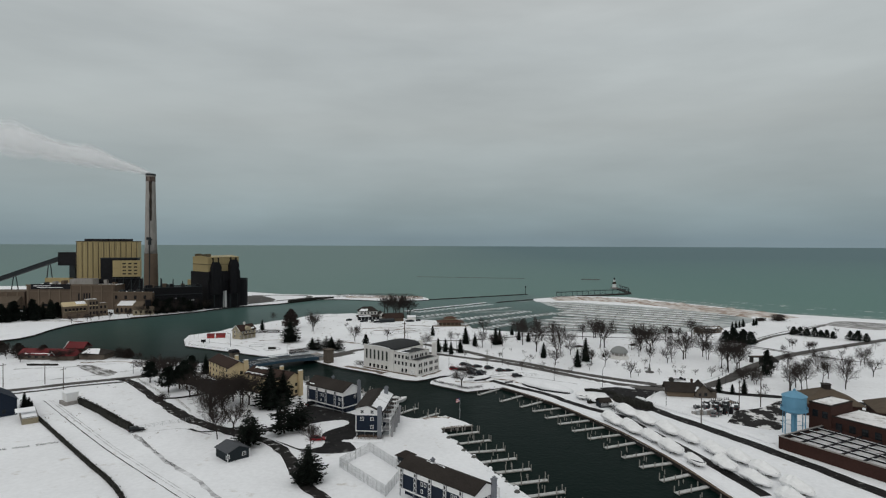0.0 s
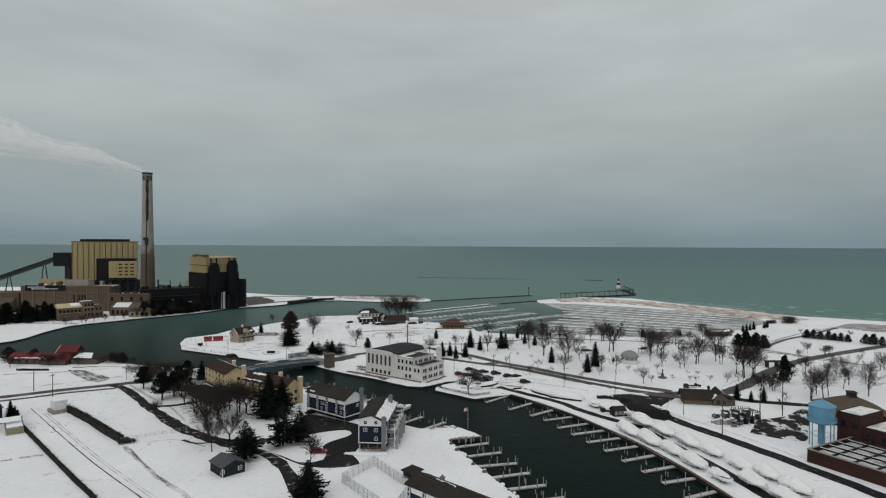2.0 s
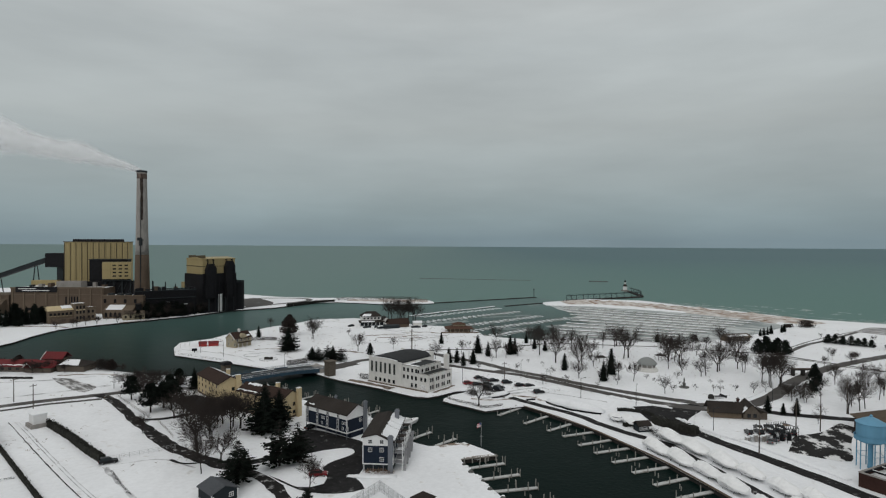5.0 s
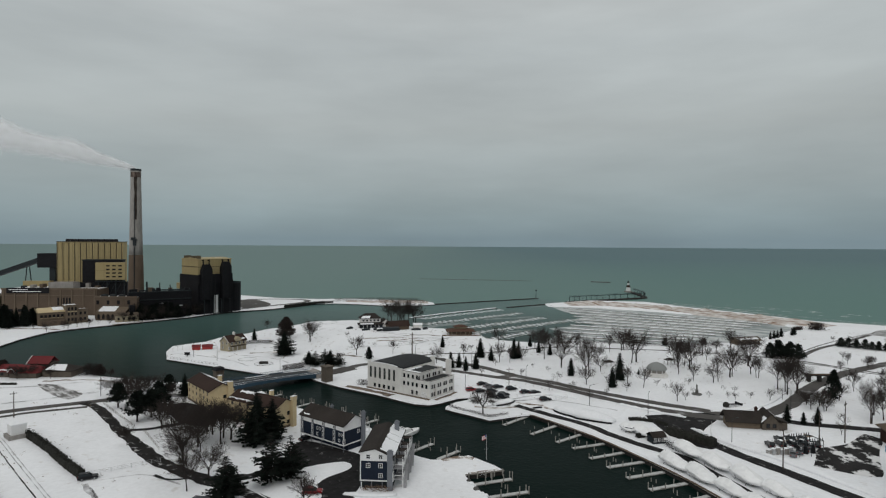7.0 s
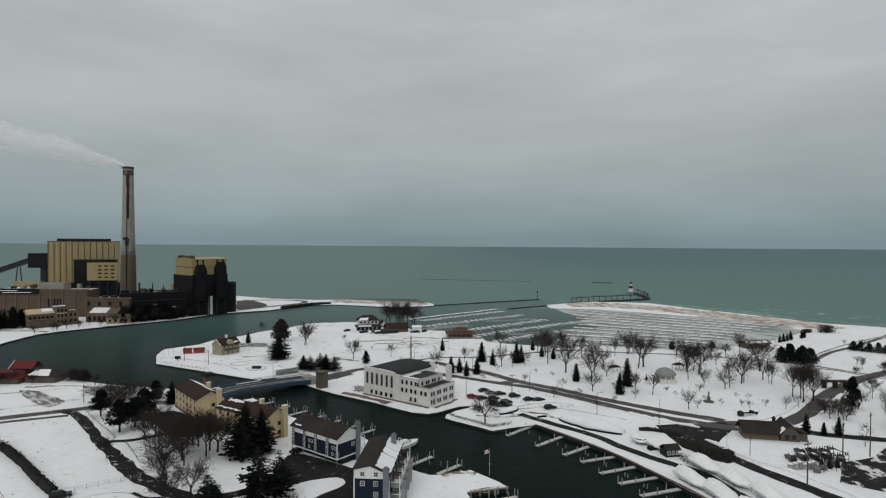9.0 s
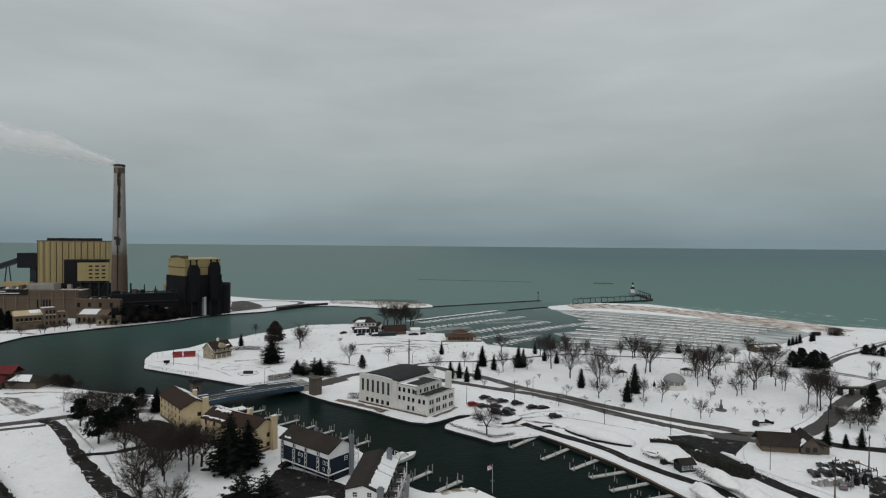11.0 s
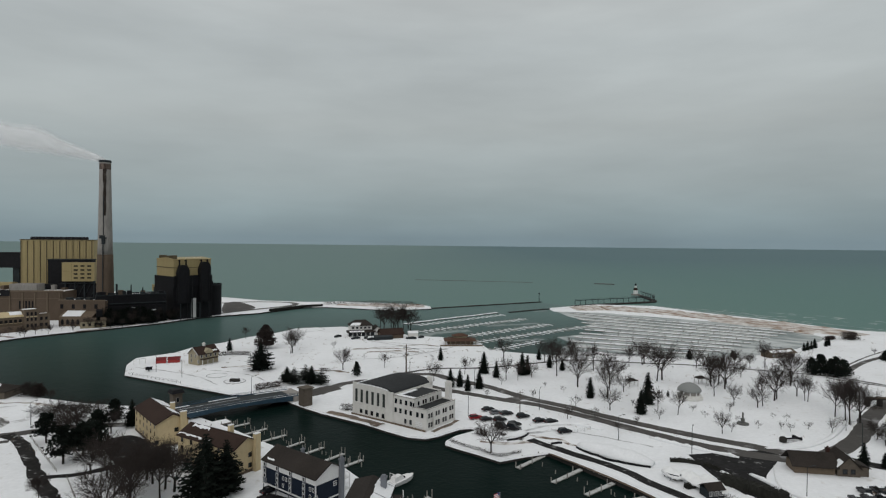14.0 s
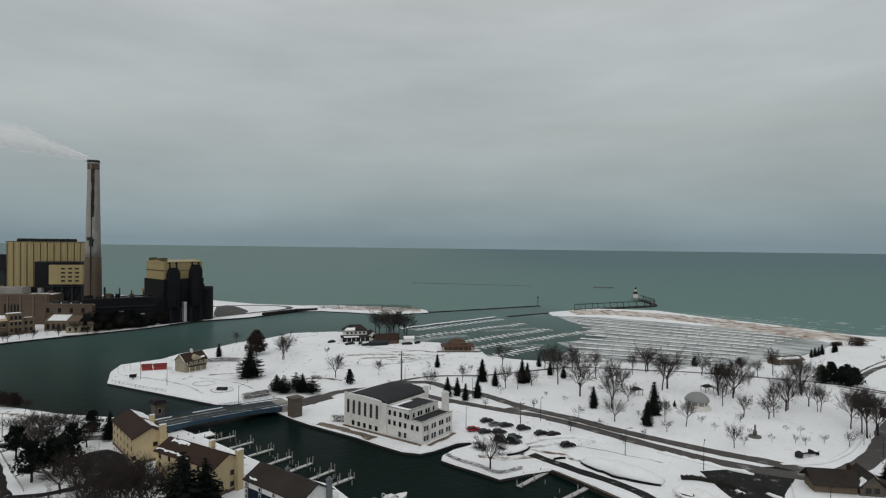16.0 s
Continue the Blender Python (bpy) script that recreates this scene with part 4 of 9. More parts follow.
def cream_house(x, y, rz, length, depth, eave, ridge, label, bays):
    h = thing("cream_apartment_house", label, "house", x, y, GROUND, rz, "cream apartment houses")
    gable_walls(h, length, depth, 0, eave, ridge, M_YELLOW, "cream-yellow clapboard wall")
    gable_roof(h, length, depth, eave, ridge, M_MAROONROOF, 0.45, 0.25, "dark maroon shingle roof")
    for b in range(bays):
        bx = length * (b + 0.5) / bays
        for z in (0.9, 3.3, eave - 1.7):
            window(h, bx, -0.02, z, 1.0, 1.25, 0, M_YELLOW, 0)
    for z in (1.2, 4.0):
        window(h, length + 0.02, depth * 0.62, z, 1.2, 1.3, 90, M_YELLOW, 0)
    part("skirting", Geo().box(-0.06, length + 0.06, -0.06, depth + 0.06, 0, 0.75), M_BRICKBROWN, h, "dark brown base course")
    boxed_chimney(h, length + 0.07, depth * 0.72, 1.15, 1.7, 0, ridge + 0.5, M_YELLOW, "cream clapboard chimney")
    boxed_chimney(h, length * 0.55, depth * 0.75, 1.0, 1.3, eave, ridge + 0.9, M_YELLOW)
    for lev in (2.4, 5.0):
        part("balcony", Geo().box(0.5, length - 0.5, depth, depth + 1.8, lev - 0.2, lev), M_TRIM, h)
    return h


cream_a = cream_house(-104.0, 258.0, -49.0, 22.5, 9.0, 7.2, 9.4, "cream-yellow apartment house with dark brown roof by the bridge", 6)
roof_snow(cream_a, 22.5, 9.0, 7.2, 9.4, True, 0, 10, 0.0, 0.95)
roof_snow(cream_a, 22.5, 9.0, 7.2, 9.4, True, 12, 20, 0.3, 0.9)
cream_b = cream_house(-79.2, 232.4, -32.0, 23.0, 8.6, 7.2, 9.4, "cream-yellow apartment house with snow on its eaves", 6)
roof_snow(cream_b, 23, 8.6, 7.2, 9.4, False, 0, 13, 0.0, 0.16)
roof_snow(cream_b, 23, 8.6, 7.2, 9.4, False, 2, 9, 0.70, 0.97)
roof_snow(cream_b, 23, 8.6, 7.2, 9.4, True, 4, 20, 0.45, 1.0)

red = thing("red_roofed_restaurant", "low dark-walled waterside restaurant with red metal roofs", "building", -213.5, 292.0, GROUND, -1)
M_REDMETAL = material("clean_red_metal_roof", (0.125, 0.016, 0.018), 0.55, 0.15, 1.0, 0.15)
part("wall", Geo().box(0, 19, 0, 8, 0, 2.6), M_STONEB, red, "dark timber wall")
gable_roof(red, 19, 8, 2.6, 4.8, M_REDMETAL, 0.5, 0.2, "red metal roof")
roof_snow(red, 19, 8, 2.6, 4.8, False, 3, 18, 0.0, 0.18)
part("front_wall", Geo().box(17.2, 29.2, -1.6, 6.5, 0, 2.35), M_STONEB, red, "dark timber wall")
part("front_roof", Geo().rings([[(16.4, -2.2, 2.3), (30.0, -2.2, 2.3), (30.0, 7.0, 2.3), (16.4, 7.0, 2.3)], [(16.4, -2.2, 2.5), (30.0, -2.2, 2.5), (30.0, 7.0, 2.5), (16.4, 7.0, 2.5)], [(19.4, 2.4, 5.0), (28.0, 2.4, 5.0), (28.0, 2.6, 5.0), (19.4, 2.6, 5.0)]]), M_REDMETAL, red, "red metal hip roof")
part("gable_trim", Geo().prism([(16.6, 2.5), (18.6, 4.5), (20.6, 2.5), (20.3, 2.5), (18.6, 4.2), (16.9, 2.5)], -2.5, -2.2), M_TRIM, red, "white gable boards")
part("entrance_gable", Geo().prism([(16.9, 2.5), (20.3, 2.5), (18.6, 4.2)], -2.3, 2.0), M_REDMETAL, red)
part("upper_wall", Geo().box(19.4, 28.6, 8.6, 14, 0, 4.6), M_STONEB, red)
part("upper_roof", Geo().prism_x([(7.0, 4.4), (10.8, 7.2), (14.6, 4.4), (14.6, 4.65), (10.8, 7.45), (7.0, 4.65)], 18.8, 29.0), M_REDMETAL, red, "red metal gable roof")
part("gable_trim", Geo().prism_x([(6.8, 4.3), (10.8, 7.25), (14.8, 4.3), (14.8, 4.7), (10.8, 7.65), (6.8, 4.7)], 18.6, 18.8), M_TRIM, red, "white gable boards")
part("end_wall", Geo().box(30.2, 43.0, 1.0, 10, 0, 2.6), M_STONEB, red, "dark timber wall")
part("end_roof", Geo().rings([[(29.8, 0.6, 2.6), (43.6, 0.6, 2.6), (43.6, 10.6, 2.6), (29.8, 10.6, 2.6)], [(29.8, 0.6, 2.8), (43.6, 0.6, 2.8), (43.6, 10.6, 2.8), (29.8, 10.6, 2.8)], [(32.0, 5.4, 4.8), (39.0, 5.4, 4.8), (39.0, 6.0, 4.8), (32.0, 6.0, 4.8)]]), M_BROWNROOF, red, "brown hip roof")
part("roof_snow", Geo().rings([[(31.0, 1.4, 3.06), (40.4, 1.0, 2.98), (38.8, 5.2, 4.75), (32.4, 5.2, 4.75)], [(31.2, 1.6, 3.3), (40.0, 1.3, 3.25), (38.6, 5.2, 4.95), (32.6, 5.2, 4.95)]]), M_SNOWP, red, "snow on the brown roof")
for k in range(5):
    window(red, 2.0 + k * 3.6, -0.02, 0.8, 1.5, 1.2, 0, M_STONEB)

yh = thing("keepers_house", "old weathered ochre keeper's house with maroon roof", "house", -122.5, 354.2, GROUND, 58)
part("wall", Geo().prism_x([(0, 0), (7.5, 0), (7.5, 5.2), (3.75, 8.2), (0, 5.2)], 0, 11.5), M_OCHRE, yh)
gable_roof(yh, 11.5, 7.5, 5.2, 8.2, M_MAROONROOF, 0.5, 0.2)
part("dormer", Geo().prism([(4.0, 5.2), (8.0, 5.2), (8.0, 6.3), (6.0, 7.6), (4.0, 6.3)], -0.4, 3.0), M_OCHRE, yh)
part("gable_trim", Geo().prism_x([(-0.5, 4.75), (3.75, 8.15), (8.0, 4.75), (8.0, 5.05), (3.75, 8.5), (-0.5, 5.05)], -0.62, -0.5), M_TRIM, yh, "white barge board")
for z in (1.2, 3.6):
    window(yh, -0.02, 2.2, z, 0.9, 1.3, -90, M_TRIM, 0)
    window(yh, -0.02, 5.2, z, 0.9, 1.3, -90, M_TRIM, 0)
roof_snow(yh, 11.5, 7.5, 5.2, 8.2, False, 7.5, 11, 0.0, 0.3)
part("porch_roof", Geo().box(1, 10.5, -1.8, -0.02, 2.6, 2.8), M_MAROONROOF, yh)
for k in range(4):
    part("porch_post", Geo().box(1.1 + k * 3.0, 1.3 + k * 3.0, -1.7, -1.5, 0, 2.6), M_TRIM, yh)
    window(yh, 1.8 + k * 2.6, -0.02, 3.4, 0.9, 1.3, 0, M_TRIM, 0)
chimney(yh, 5.5, 3.4, 1.0, 1.0, 6.0, 9.6, M_WHITE)
for x, y, l, w in ((-144.2, 357.6, 4.2, 4.4), (-139.4, 359.4, 5.4, 3.8)):
    rs = thing("red_boat_shed", "small red-painted shed with snowy edges on the point", "shed", x, y, GROUND, 20, "red sheds")
    gable_walls(rs, l, w, 0, 1.7, 2.6, M_REDPAINT)
    gable_roof(rs, l, w, 1.7, 2.6, M_REDROOF, 0.25, 0.12)

club = thing("yacht_club", "white two-storey clubhouse with dark brown roof beside the basin", "building", -63, 446, GROUND, 16)
club.scale = (0.92, 0.92, 0.84)
part("roof_snow", Geo().rings([[(-0.5, -0.5, 7.55), (6.5, -0.5, 7.55), (7.6, 2.0, 9.2), (1.8, 2.0, 9.2)], [(-0.5, -0.5, 7.7), (6.5, -0.5, 7.7), (7.6, 2.0, 9.35), (1.8, 2.0, 9.35)]]), M_SNOWP, club, "snow patch on the dark roof")
part("wall", Geo().box(0, 15, 0, 11, 0, 7.2), M_WHITE, club, "white clapboard wall")
part("roof", Geo().rings([[(-0.9, -0.9, 7.2), (15.9, -0.9, 7.2), (15.9, 11.9, 7.2), (-0.9, 11.9, 7.2)], [(4.0, 4.6, 11.0), (11.5, 4.6, 11.0), (11.5, 6.4, 11.0), (4.0, 6.4, 11.0)]]), M_BROWNROOF, club, "dark hip roof")
part("porch_roof", Geo().prism_x([(-5, 2.8), (0, 4.0), (0, 4.25), (-5, 3.05)], -3, 17), M_BROWNROOF, club, "dark lean-to porch roof")
part("porch_wall", Geo().box(-2, 16, -4.4, -0.1, 0, 2.7), M_GLASS, club, "glazed porch front")
for k in range(7):
    part("porch_post", Geo().box(-2.2 + k * 3.0, -1.95 + k * 3.0, -4.7, -4.45, 0, 2.85), M_TRIM, club)
for k in range(5):
    window(club, 1.8 + k * 2.8, -0.02, 5.0, 1.5, 1.4, 0, M_TRIM, 0)
part("snow_patch", Geo().prism_x([(-4.6, 3.2), (-2.2, 3.78), (-2.2, 3.88), (-4.6, 3.3)], -1, 9), M_SNOWP, club)
part("side_wing", Geo().prism([(15.2, 0), (22, 0), (22, 3.6), (18.6, 6.4), (15.2, 3.6)], -2.5, 8.0), M_WHITE, club, "white gabled wing")
part("wing_roof", Geo().prism([(14.9, 3.5), (18.6, 6.6), (18.6, 6.85), (14.9, 3.75)], -3.0, 8.4).prism([(18.6, 6.6), (22.3, 3.5), (22.3, 3.75), (18.6, 6.85)], -3.0, 8.4), M_BROWNROOF, club)
clubb = thing("club_boathouse", "low brown-roofed boathouse beside the clubhouse", "building", -42, 434, GROUND, 22)
part("wall", Geo().box(0, 14, 0, 9, 0, 2.8), M_BRICKBROWN, clubb)
gable_roof(clubb, 14, 9, 2.8, 5.6, M_MAROONROOF, 0.7, 0.2)
part("lean_to", Geo().prism_x([(-3.5, 0), (0, 0), (0, 2.7), (-3.5, 2.0)], -5, 6), M_STEEL, clubb)
clubw = thing("club_shed", "white storage shed beside the boathouse", "shed", -26, 443, GROUND, 12)
part("wall", Geo().box(0, 6, 0, 4, 0, 2.4), M_WHITE, clubw)
gable_roof(clubw, 6, 4, 2.4, 3.4, M_SNOWP, 0.3, 0.2)
for x, y, w in ((-58, 434, 3.0), (-52, 436, 2.2), (-48, 431, 2.6), (-70, 440, 2.4), (-24, 436, 3.2), (-18, 440, 2.0)):
    junk = thing("covered_dinghy", "small boat under a dark tarpaulin in the club yard", "boat", x, y, GROUND, x * 7 % 90, "covered dinghies")
    part("hull", Geo().prism([(-w, 0.0), (w, 0.0), (w, 0.9), (w * 0.4, 1.5), (-w, 1.0)], -0.8, 0.8), M_STEEL, junk)

bath = thing("beach_pavilion", "two-tiered russet pavilion with glazed walls by the basin", "building", -3.5, 415, GROUND, 4)
bath.scale = (1, 1, 0.84)
part("wall", Geo().box(2.0, 17, 2, 10, 0, 2.6), M_BRICKBROWN, bath)
part("roof", Geo().rings([[(0, 0, 2.6), (19.2, 0, 2.6), (19.2, 12, 2.6), (0, 12, 2.6)], [(5, 3.6, 4.4), (14.2, 3.6, 4.4), (14.2, 8.4, 4.4), (5, 8.4, 4.4)]]), M_RUSTROOF, bath, "russet shingle hip roof")
part("clerestory", Geo().box(5.6, 13.6, 4.2, 7.8, 4.4, 5.6), M_OCHRE, bath, "ochre clerestory")
part("upper_roof", Geo().rings([[(4.6, 3.2, 5.6), (14.6, 3.2, 5.6), (14.6, 8.8, 5.6), (4.6, 8.8, 5.6)], [(8, 5.6, 7.2), (11.2, 5.6, 7.2), (11.2, 6.4, 7.2), (8, 6.4, 7.2)]]), M_RUSTROOF, bath, "russet upper roof")
for k in range(7):
    part("porch_post", Geo().box(0.5 + k * 2.95, 0.75 + k * 2.95, 0.4, 0.65, 0, 2.65), M_OCHRE, bath)
part("terrace_wall", Geo().box(-3, 22, -3.4, -3.1, 0, 0.9), M_TANBRICK, bath, "low terrace wall")

dome = thing("bandstand", "round white bandstand with a shallow grey dome", "pavilion", 92.5, 302.5, GROUND, 0)
dome.scale = (0.86, 0.86, 0.95)
part("base", Geo().lathe([(5.9, 0), (5.9, 0.8), (5.2, 0.85), (5.2, 1.7), (4.9, 1.8), (0.0, 1.8)], 24), M_WHITE, dome, "two-tiered round white plinth")
part("rear_wall", Geo().lathe([(4.2, 1.8), (4.2, 3.6)], 24, cap=False), M_CONCRETE, dome, "grey drum wall")
part("dome", Geo().lathe([(5.2, 3.3), (5.25, 3.7), (4.7, 4.6), (3.7, 5.5), (2.3, 6.2), (0.8, 6.6), (0.0, 6.7)], 24), material("grey_dome", (0.23, 0.24, 0.235), 0.7, 0.10), dome, "shallow grey dome", smooth=True)
for k in range(10):
    a = 2 * math.pi * k / 10
    part("column", Geo().cone(4.6 * math.cos(a), 4.6 * math.sin(a), 1.8, 3.45, 0.2, 0.17, 8), M_TRIM, dome)

lodge = thing("park_lodge", "low lodge with long dark brown roof beside the road", "building", 88.8, 226.6, GROUND, -10)
part("wall", Geo().box(0.6, 10.6, 0.6, 6.4, 0, 2.3), M_TANBRICK, lodge)
gable_roof(lodge, 11.0, 7.0, 2.3, 5.0, M_BROWNROOF, 0.4, 0.2, "dark brown shingle roof")
part("cross_wall", Geo().prism([(11.0, 0), (16.6, 0), (16.6, 2.2), (13.8, 5.2), (11.0, 2.2)], 0.2, 8), M_STONEB, lodge, "dark stone gable wall")
part("cross_roof", Geo().prism([(10.6, 2.0), (13.8, 5.3), (13.8, 5.55), (10.6, 2.25)], -0.3, 8.5).prism([(13.8, 5.3), (17.0, 2.0), (17.0, 2.25), (13.8, 5.55)], -0.3, 8.5), M_BROWNROOF, lodge)
part("roof_snow", Geo().prism([(10.7, 2.4), (12.2, 3.95), (12.2, 4.15), (10.7, 2.6)], -0.3, 2.2), M_SNOWP, lodge)
part("roof_snow", Geo().prism([(14.0, 5.36), (15.0, 4.32), (15.0, 4.5), (14.0, 5.56)], 0.0, 3.2), M_SNOWP, lodge)
part("porch", Geo().box(15.2, 19.0, 1.0, 5.6, 0, 2.4), M_STONEB, lodge, "dark stone porch")
part("porch_roof", Geo().prism([(15.0, 3.6), (19.4, 2.2), (19.4, 2.4), (15.0, 3.8)], 0.6, 6.0), M_BROWNROOF, lodge)
for k in range(2):
    window(lodge, 12.8 + k * 2.0, 0.18, 0.8, 1.0, 1.2, 0, M_BROWNROOF, 0)
chimney(lodge, 10.2, 4.8, 0.8, 0.8, 2.2, 6.0, M_REDBRICK)

# factory of dark red brick, one roof stripped to its beams
fac = thing("brick_factory", "dark red brick factory, partly roofless, with brown roofs", "factory", 100.6, 168.4, GROUND, -62.0)
FL, FW = 62.0, 22.0
part("wall", Geo().box(0, FL, 0, 0.5, 0, 3.6).box(0, 0.5, 0.5, FW, 0, 3.6).box(0, FL, FW - 0.5, FW, 0, 3.6), M_REDBRICK, fac, "low red brick wall")
part("coping", Geo().box(-0.1, FL, -0.1, 0.6, 3.6, 3.8).box(-0.1, 0.6, 0.6, FW, 3.6, 3.8), M_CONCRETE, fac)
part("snowy_floor", Geo().box(0.5, FL, 0.5, FW - 0.5, 2.2, 2.5), material("rubble_under_snow", (0.62, 0.62, 0.62), 0.9, 0.15, 0.8, 0.1, second=(0.10, 0.09, 0.085), cover=0.34, cover_scale=0.16), fac, "snow over stripped roof deck")
for k in range(12):
    part("beam", Geo().box(0.5 + k * 5.5, 0.85 + k * 5.5, 0.5, FW - 0.5, 3.3, 3.75), M_BLACK, fac, "black roof beam")
for k in range(4):
    part("girder", Geo().box(0.5, FL, 4.5 + k * 4.6, 4.85 + k * 4.6, 3.2, 3.65), M_BLACK, fac)
    part("beam_snow", Geo().box(0.5, FL, 4.55 + k * 4.6, 4.8 + k * 4.6, 3.66, 3.74), M_SNOWP, fac)
blk = thing("factory_block", "taller dark brick factory block with snow on its flat roof", "factory", 117.9, 182.0, GROUND, -61.0)
part("wall", Geo().box(0, 6.6, 0, 12.4, 0, 10.2), M_REDBRICK, blk, "dark red brick wall")
part("roof", Geo().box(0.35, 6.25, 0.35, 12.05, 10.2, 10.5), M_DIRTYSNOW, blk, "dirty snow on the flat roof")
part("parapet", Geo().box(-0.1, 6.7, -0.1, 0.35, 10.2, 10.6).box(-0.1, 0.35, 0.35, 12.5, 10.2, 10.6).box(6.25, 6.7, 0.35, 12.5, 10.2, 10.6), M_BROWNROOF, blk)
part("lower_wall", Geo().box(6.6, 52, 0.8, 16, 0, 7.0), M_REDBRICK, blk)
part("lower_roof", Geo().box(7.0, 52, 1.2, 15.6, 7.0, 7.2), M_DIRTYSNOW, blk)
part("lower_parapet", Geo().box(6.6, 52, 0.7, 1.15, 7.0, 7.4).box(6.6, 52, 15.65, 16.1, 7.0, 7.4), M_BROWNROOF, blk)
for k in range(2):
    window(blk, 1.9 + k * 3.0, -0.02, 6.2, 1.5, 2.0, 0, M_BLACK, 1)
for k in range(4):
    window(blk, -0.02, 1.6 + k * 3.0, 6.2, 1.5, 2.0, -90, M_BLACK, 1)
for k in range(10):
    window(blk, 9.0 + k * 3.5, 0.78, 3.6, 1.6, 2.0, 0, M_BLACK, 1)
hall_r = thing("brown_roofed_hall", "large hall with broad faded brown pitched roof", "building", 128.5, 202.0, GROUND, -14)
part("wall", Geo().box(0, 18, 0, 14, 0, 4.4), M_REDBRICK, hall_r)
part("roof", Geo().rings([[(-1, -1, 4.3), (19, -1, 4.3), (19, 15, 4.3), (-1, 15, 4.3)], [(-1, -1, 4.6), (19, -1, 4.6), (19, 15, 4.6), (-1, 15, 4.6)], [(7.5, 6, 8.6), (10.5, 6, 8.6), (10.5, 8, 8.6), (7.5, 8, 8.6)]]), M_TANROOF, hall_r, "broad faded brown roof")
part("roof_vent", Geo().box(7.8, 10.2, 5.6, 8.2, 8.0, 10.0).box(7.5, 10.5, 5.3, 8.5, 10.0, 10.2), M_BROWNROOF, hall_r)
hall_s = copy_thing(hall_r, pose(147.0, 191.0, GROUND, 0, 0, -20))

tank = thing("water_tower", "pale blue steel water tower on slim legs", "water tower", 112.3, 180.6, GROUND, 12)
tank.scale = (0.88, 0.88, 0.97)
part("bowl", Geo().lathe([(0.9, 7.0), (2.0, 7.15), (3.4, 7.7), (3.8, 8.4), (3.95, 9.0), (3.95, 12.7), (4.05, 12.75), (4.05, 12.9)], 28), M_TANK, tank, "pale blue riveted tank", smooth=False)
part("cap", Geo().lathe([(4.2, 12.85), (4.2, 13.0), (2.2, 14.0), (0.6, 14.6), (0.0, 14.65)], 28), M_TANK, tank, "shallow conical tank roof")
part("finial", Geo().lathe([(0.45, 14.4), (0.45, 15.0), (0.1, 15.3), (0.0, 15.35)], 10), M_TANK, tank)
part("riser", Geo().cone(0, 0, 0, 7.1, 0.75, 0.75, 14), M_TANK, tank, "central riser pipe")
part("catwalk", Geo().lathe([(3.8, 8.2), (4.5, 8.2), (4.5, 8.3), (3.8, 8.3)], 28), M_TANK, tank)
part("catwalk_rail", Geo().lathe([(4.47, 8.3), (4.47, 8.4), (4.42, 8.4), (4.42, 9.3), (4.5, 9.3), (4.5, 9.36), (4.38, 9.36), (4.38, 8.3)], 28, cap=False), M_TANK, tank)
for k in range(6):
    a = 2 * math.pi * k / 6
    part("leg", Geo().tube((3.7 * math.cos(a), 3.7 * math.sin(a), 0), (3.7 * math.cos(a), 3.7 * math.sin(a), 9.0), 0.17, 0.17, 8), M_TANK, tank)
    b = 2 * math.pi * (k + 1) / 6
    part("brace", Geo().tube((3.7 * math.cos(a), 3.7 * math.sin(a), 4.0), (3.7 * math.cos(b), 3.7 * math.sin(b), 4.0), 0.07, 0.07, 4), M_TANK, tank)

# dark blue gable house at the edge of the near bank
dark = thing("navy_house", "dark navy house with snowy porch roof", "house", -163.2, 200.4, GROUND, -46)
part("wall", Geo().prism_x([(0, 0), (10, 0), (10, 5.5), (5, 8.5), (0, 5.5)], -4, 12), M_BLUE, dark)
gable_roof(dark, 12.0, 10, 5.5, 8.5, M_BLUE, 0.4, 0.2)
part("porch_roof", Geo().box(3, 12, -3.2, -0.02, 2.8, 3.05), M_SNOWP, dark)
part("porch", Geo().box(3.4, 11.6, -2.9, -0.3, 0, 2.8), M_WOOD, dark, "weathered timber porch")
for k in range(3):
    window(dark, 1.5 + k * 3.6, -0.02, 3.7, 0.9, 1.1, 0, M_SLATE)
terrace = thing("timber_terrace", "raised timber terrace under snow beside the navy house", "terrace", -137.9, 187.0, GROUND, 38)
part("wall", Geo().box(0, 4.6, 0, 13.0, 0, 1.9), M_WOOD, terrace, "boarded tan wall")
for k in range(14):
    part("board", Geo().box(0.05 + k * 0.33, 0.33 + k * 0.33, -0.05, -0.003, 0, 1.9), M_OCHRE, terrace)
part("snow", Geo().box(0.2, 4.4, 0.3, 12.8, 1.9, 2.15), M_SNOWP, terrace)
part("railing", Geo().box(-0.05, 4.65, -0.06, 0.06, 2.2, 2.32).box(4.54, 4.66, 0.06, 13, 2.2, 2.32), M_BLACK, terrace)
for k in range(8):
    part("baluster", Geo().box(4.55, 4.65, 0.4 + k * 1.7, 0.5 + k * 1.7, 1.9, 2.2), M_BLACK, terrace)
part("snowy_awning", Geo().prism_x([(5.0, 2.9), (8.0, 3.6), (8.0, 3.8), (5.0, 3.1)], -1.5, 4.2), M_SNOWP, terrace)
for x0, x1, z0 in ((-3, 1.5, 6.6), (3, 6.5, 6.2), (8, 11.5, 6.9)):
    part("roof_snow", Geo().prism_x([(-0.1 + (z0 - 5.5) * 1.667, z0 + 0.24), (1.3 + (z0 - 5.5) * 1.667, z0 + 1.08), (1.3 + (z0 - 5.5) * 1.667, z0 + 1.2), (-0.1 + (z0 - 5.5) * 1.667, z0 + 0.36)], x0, x1), M_SNOWP, dark)
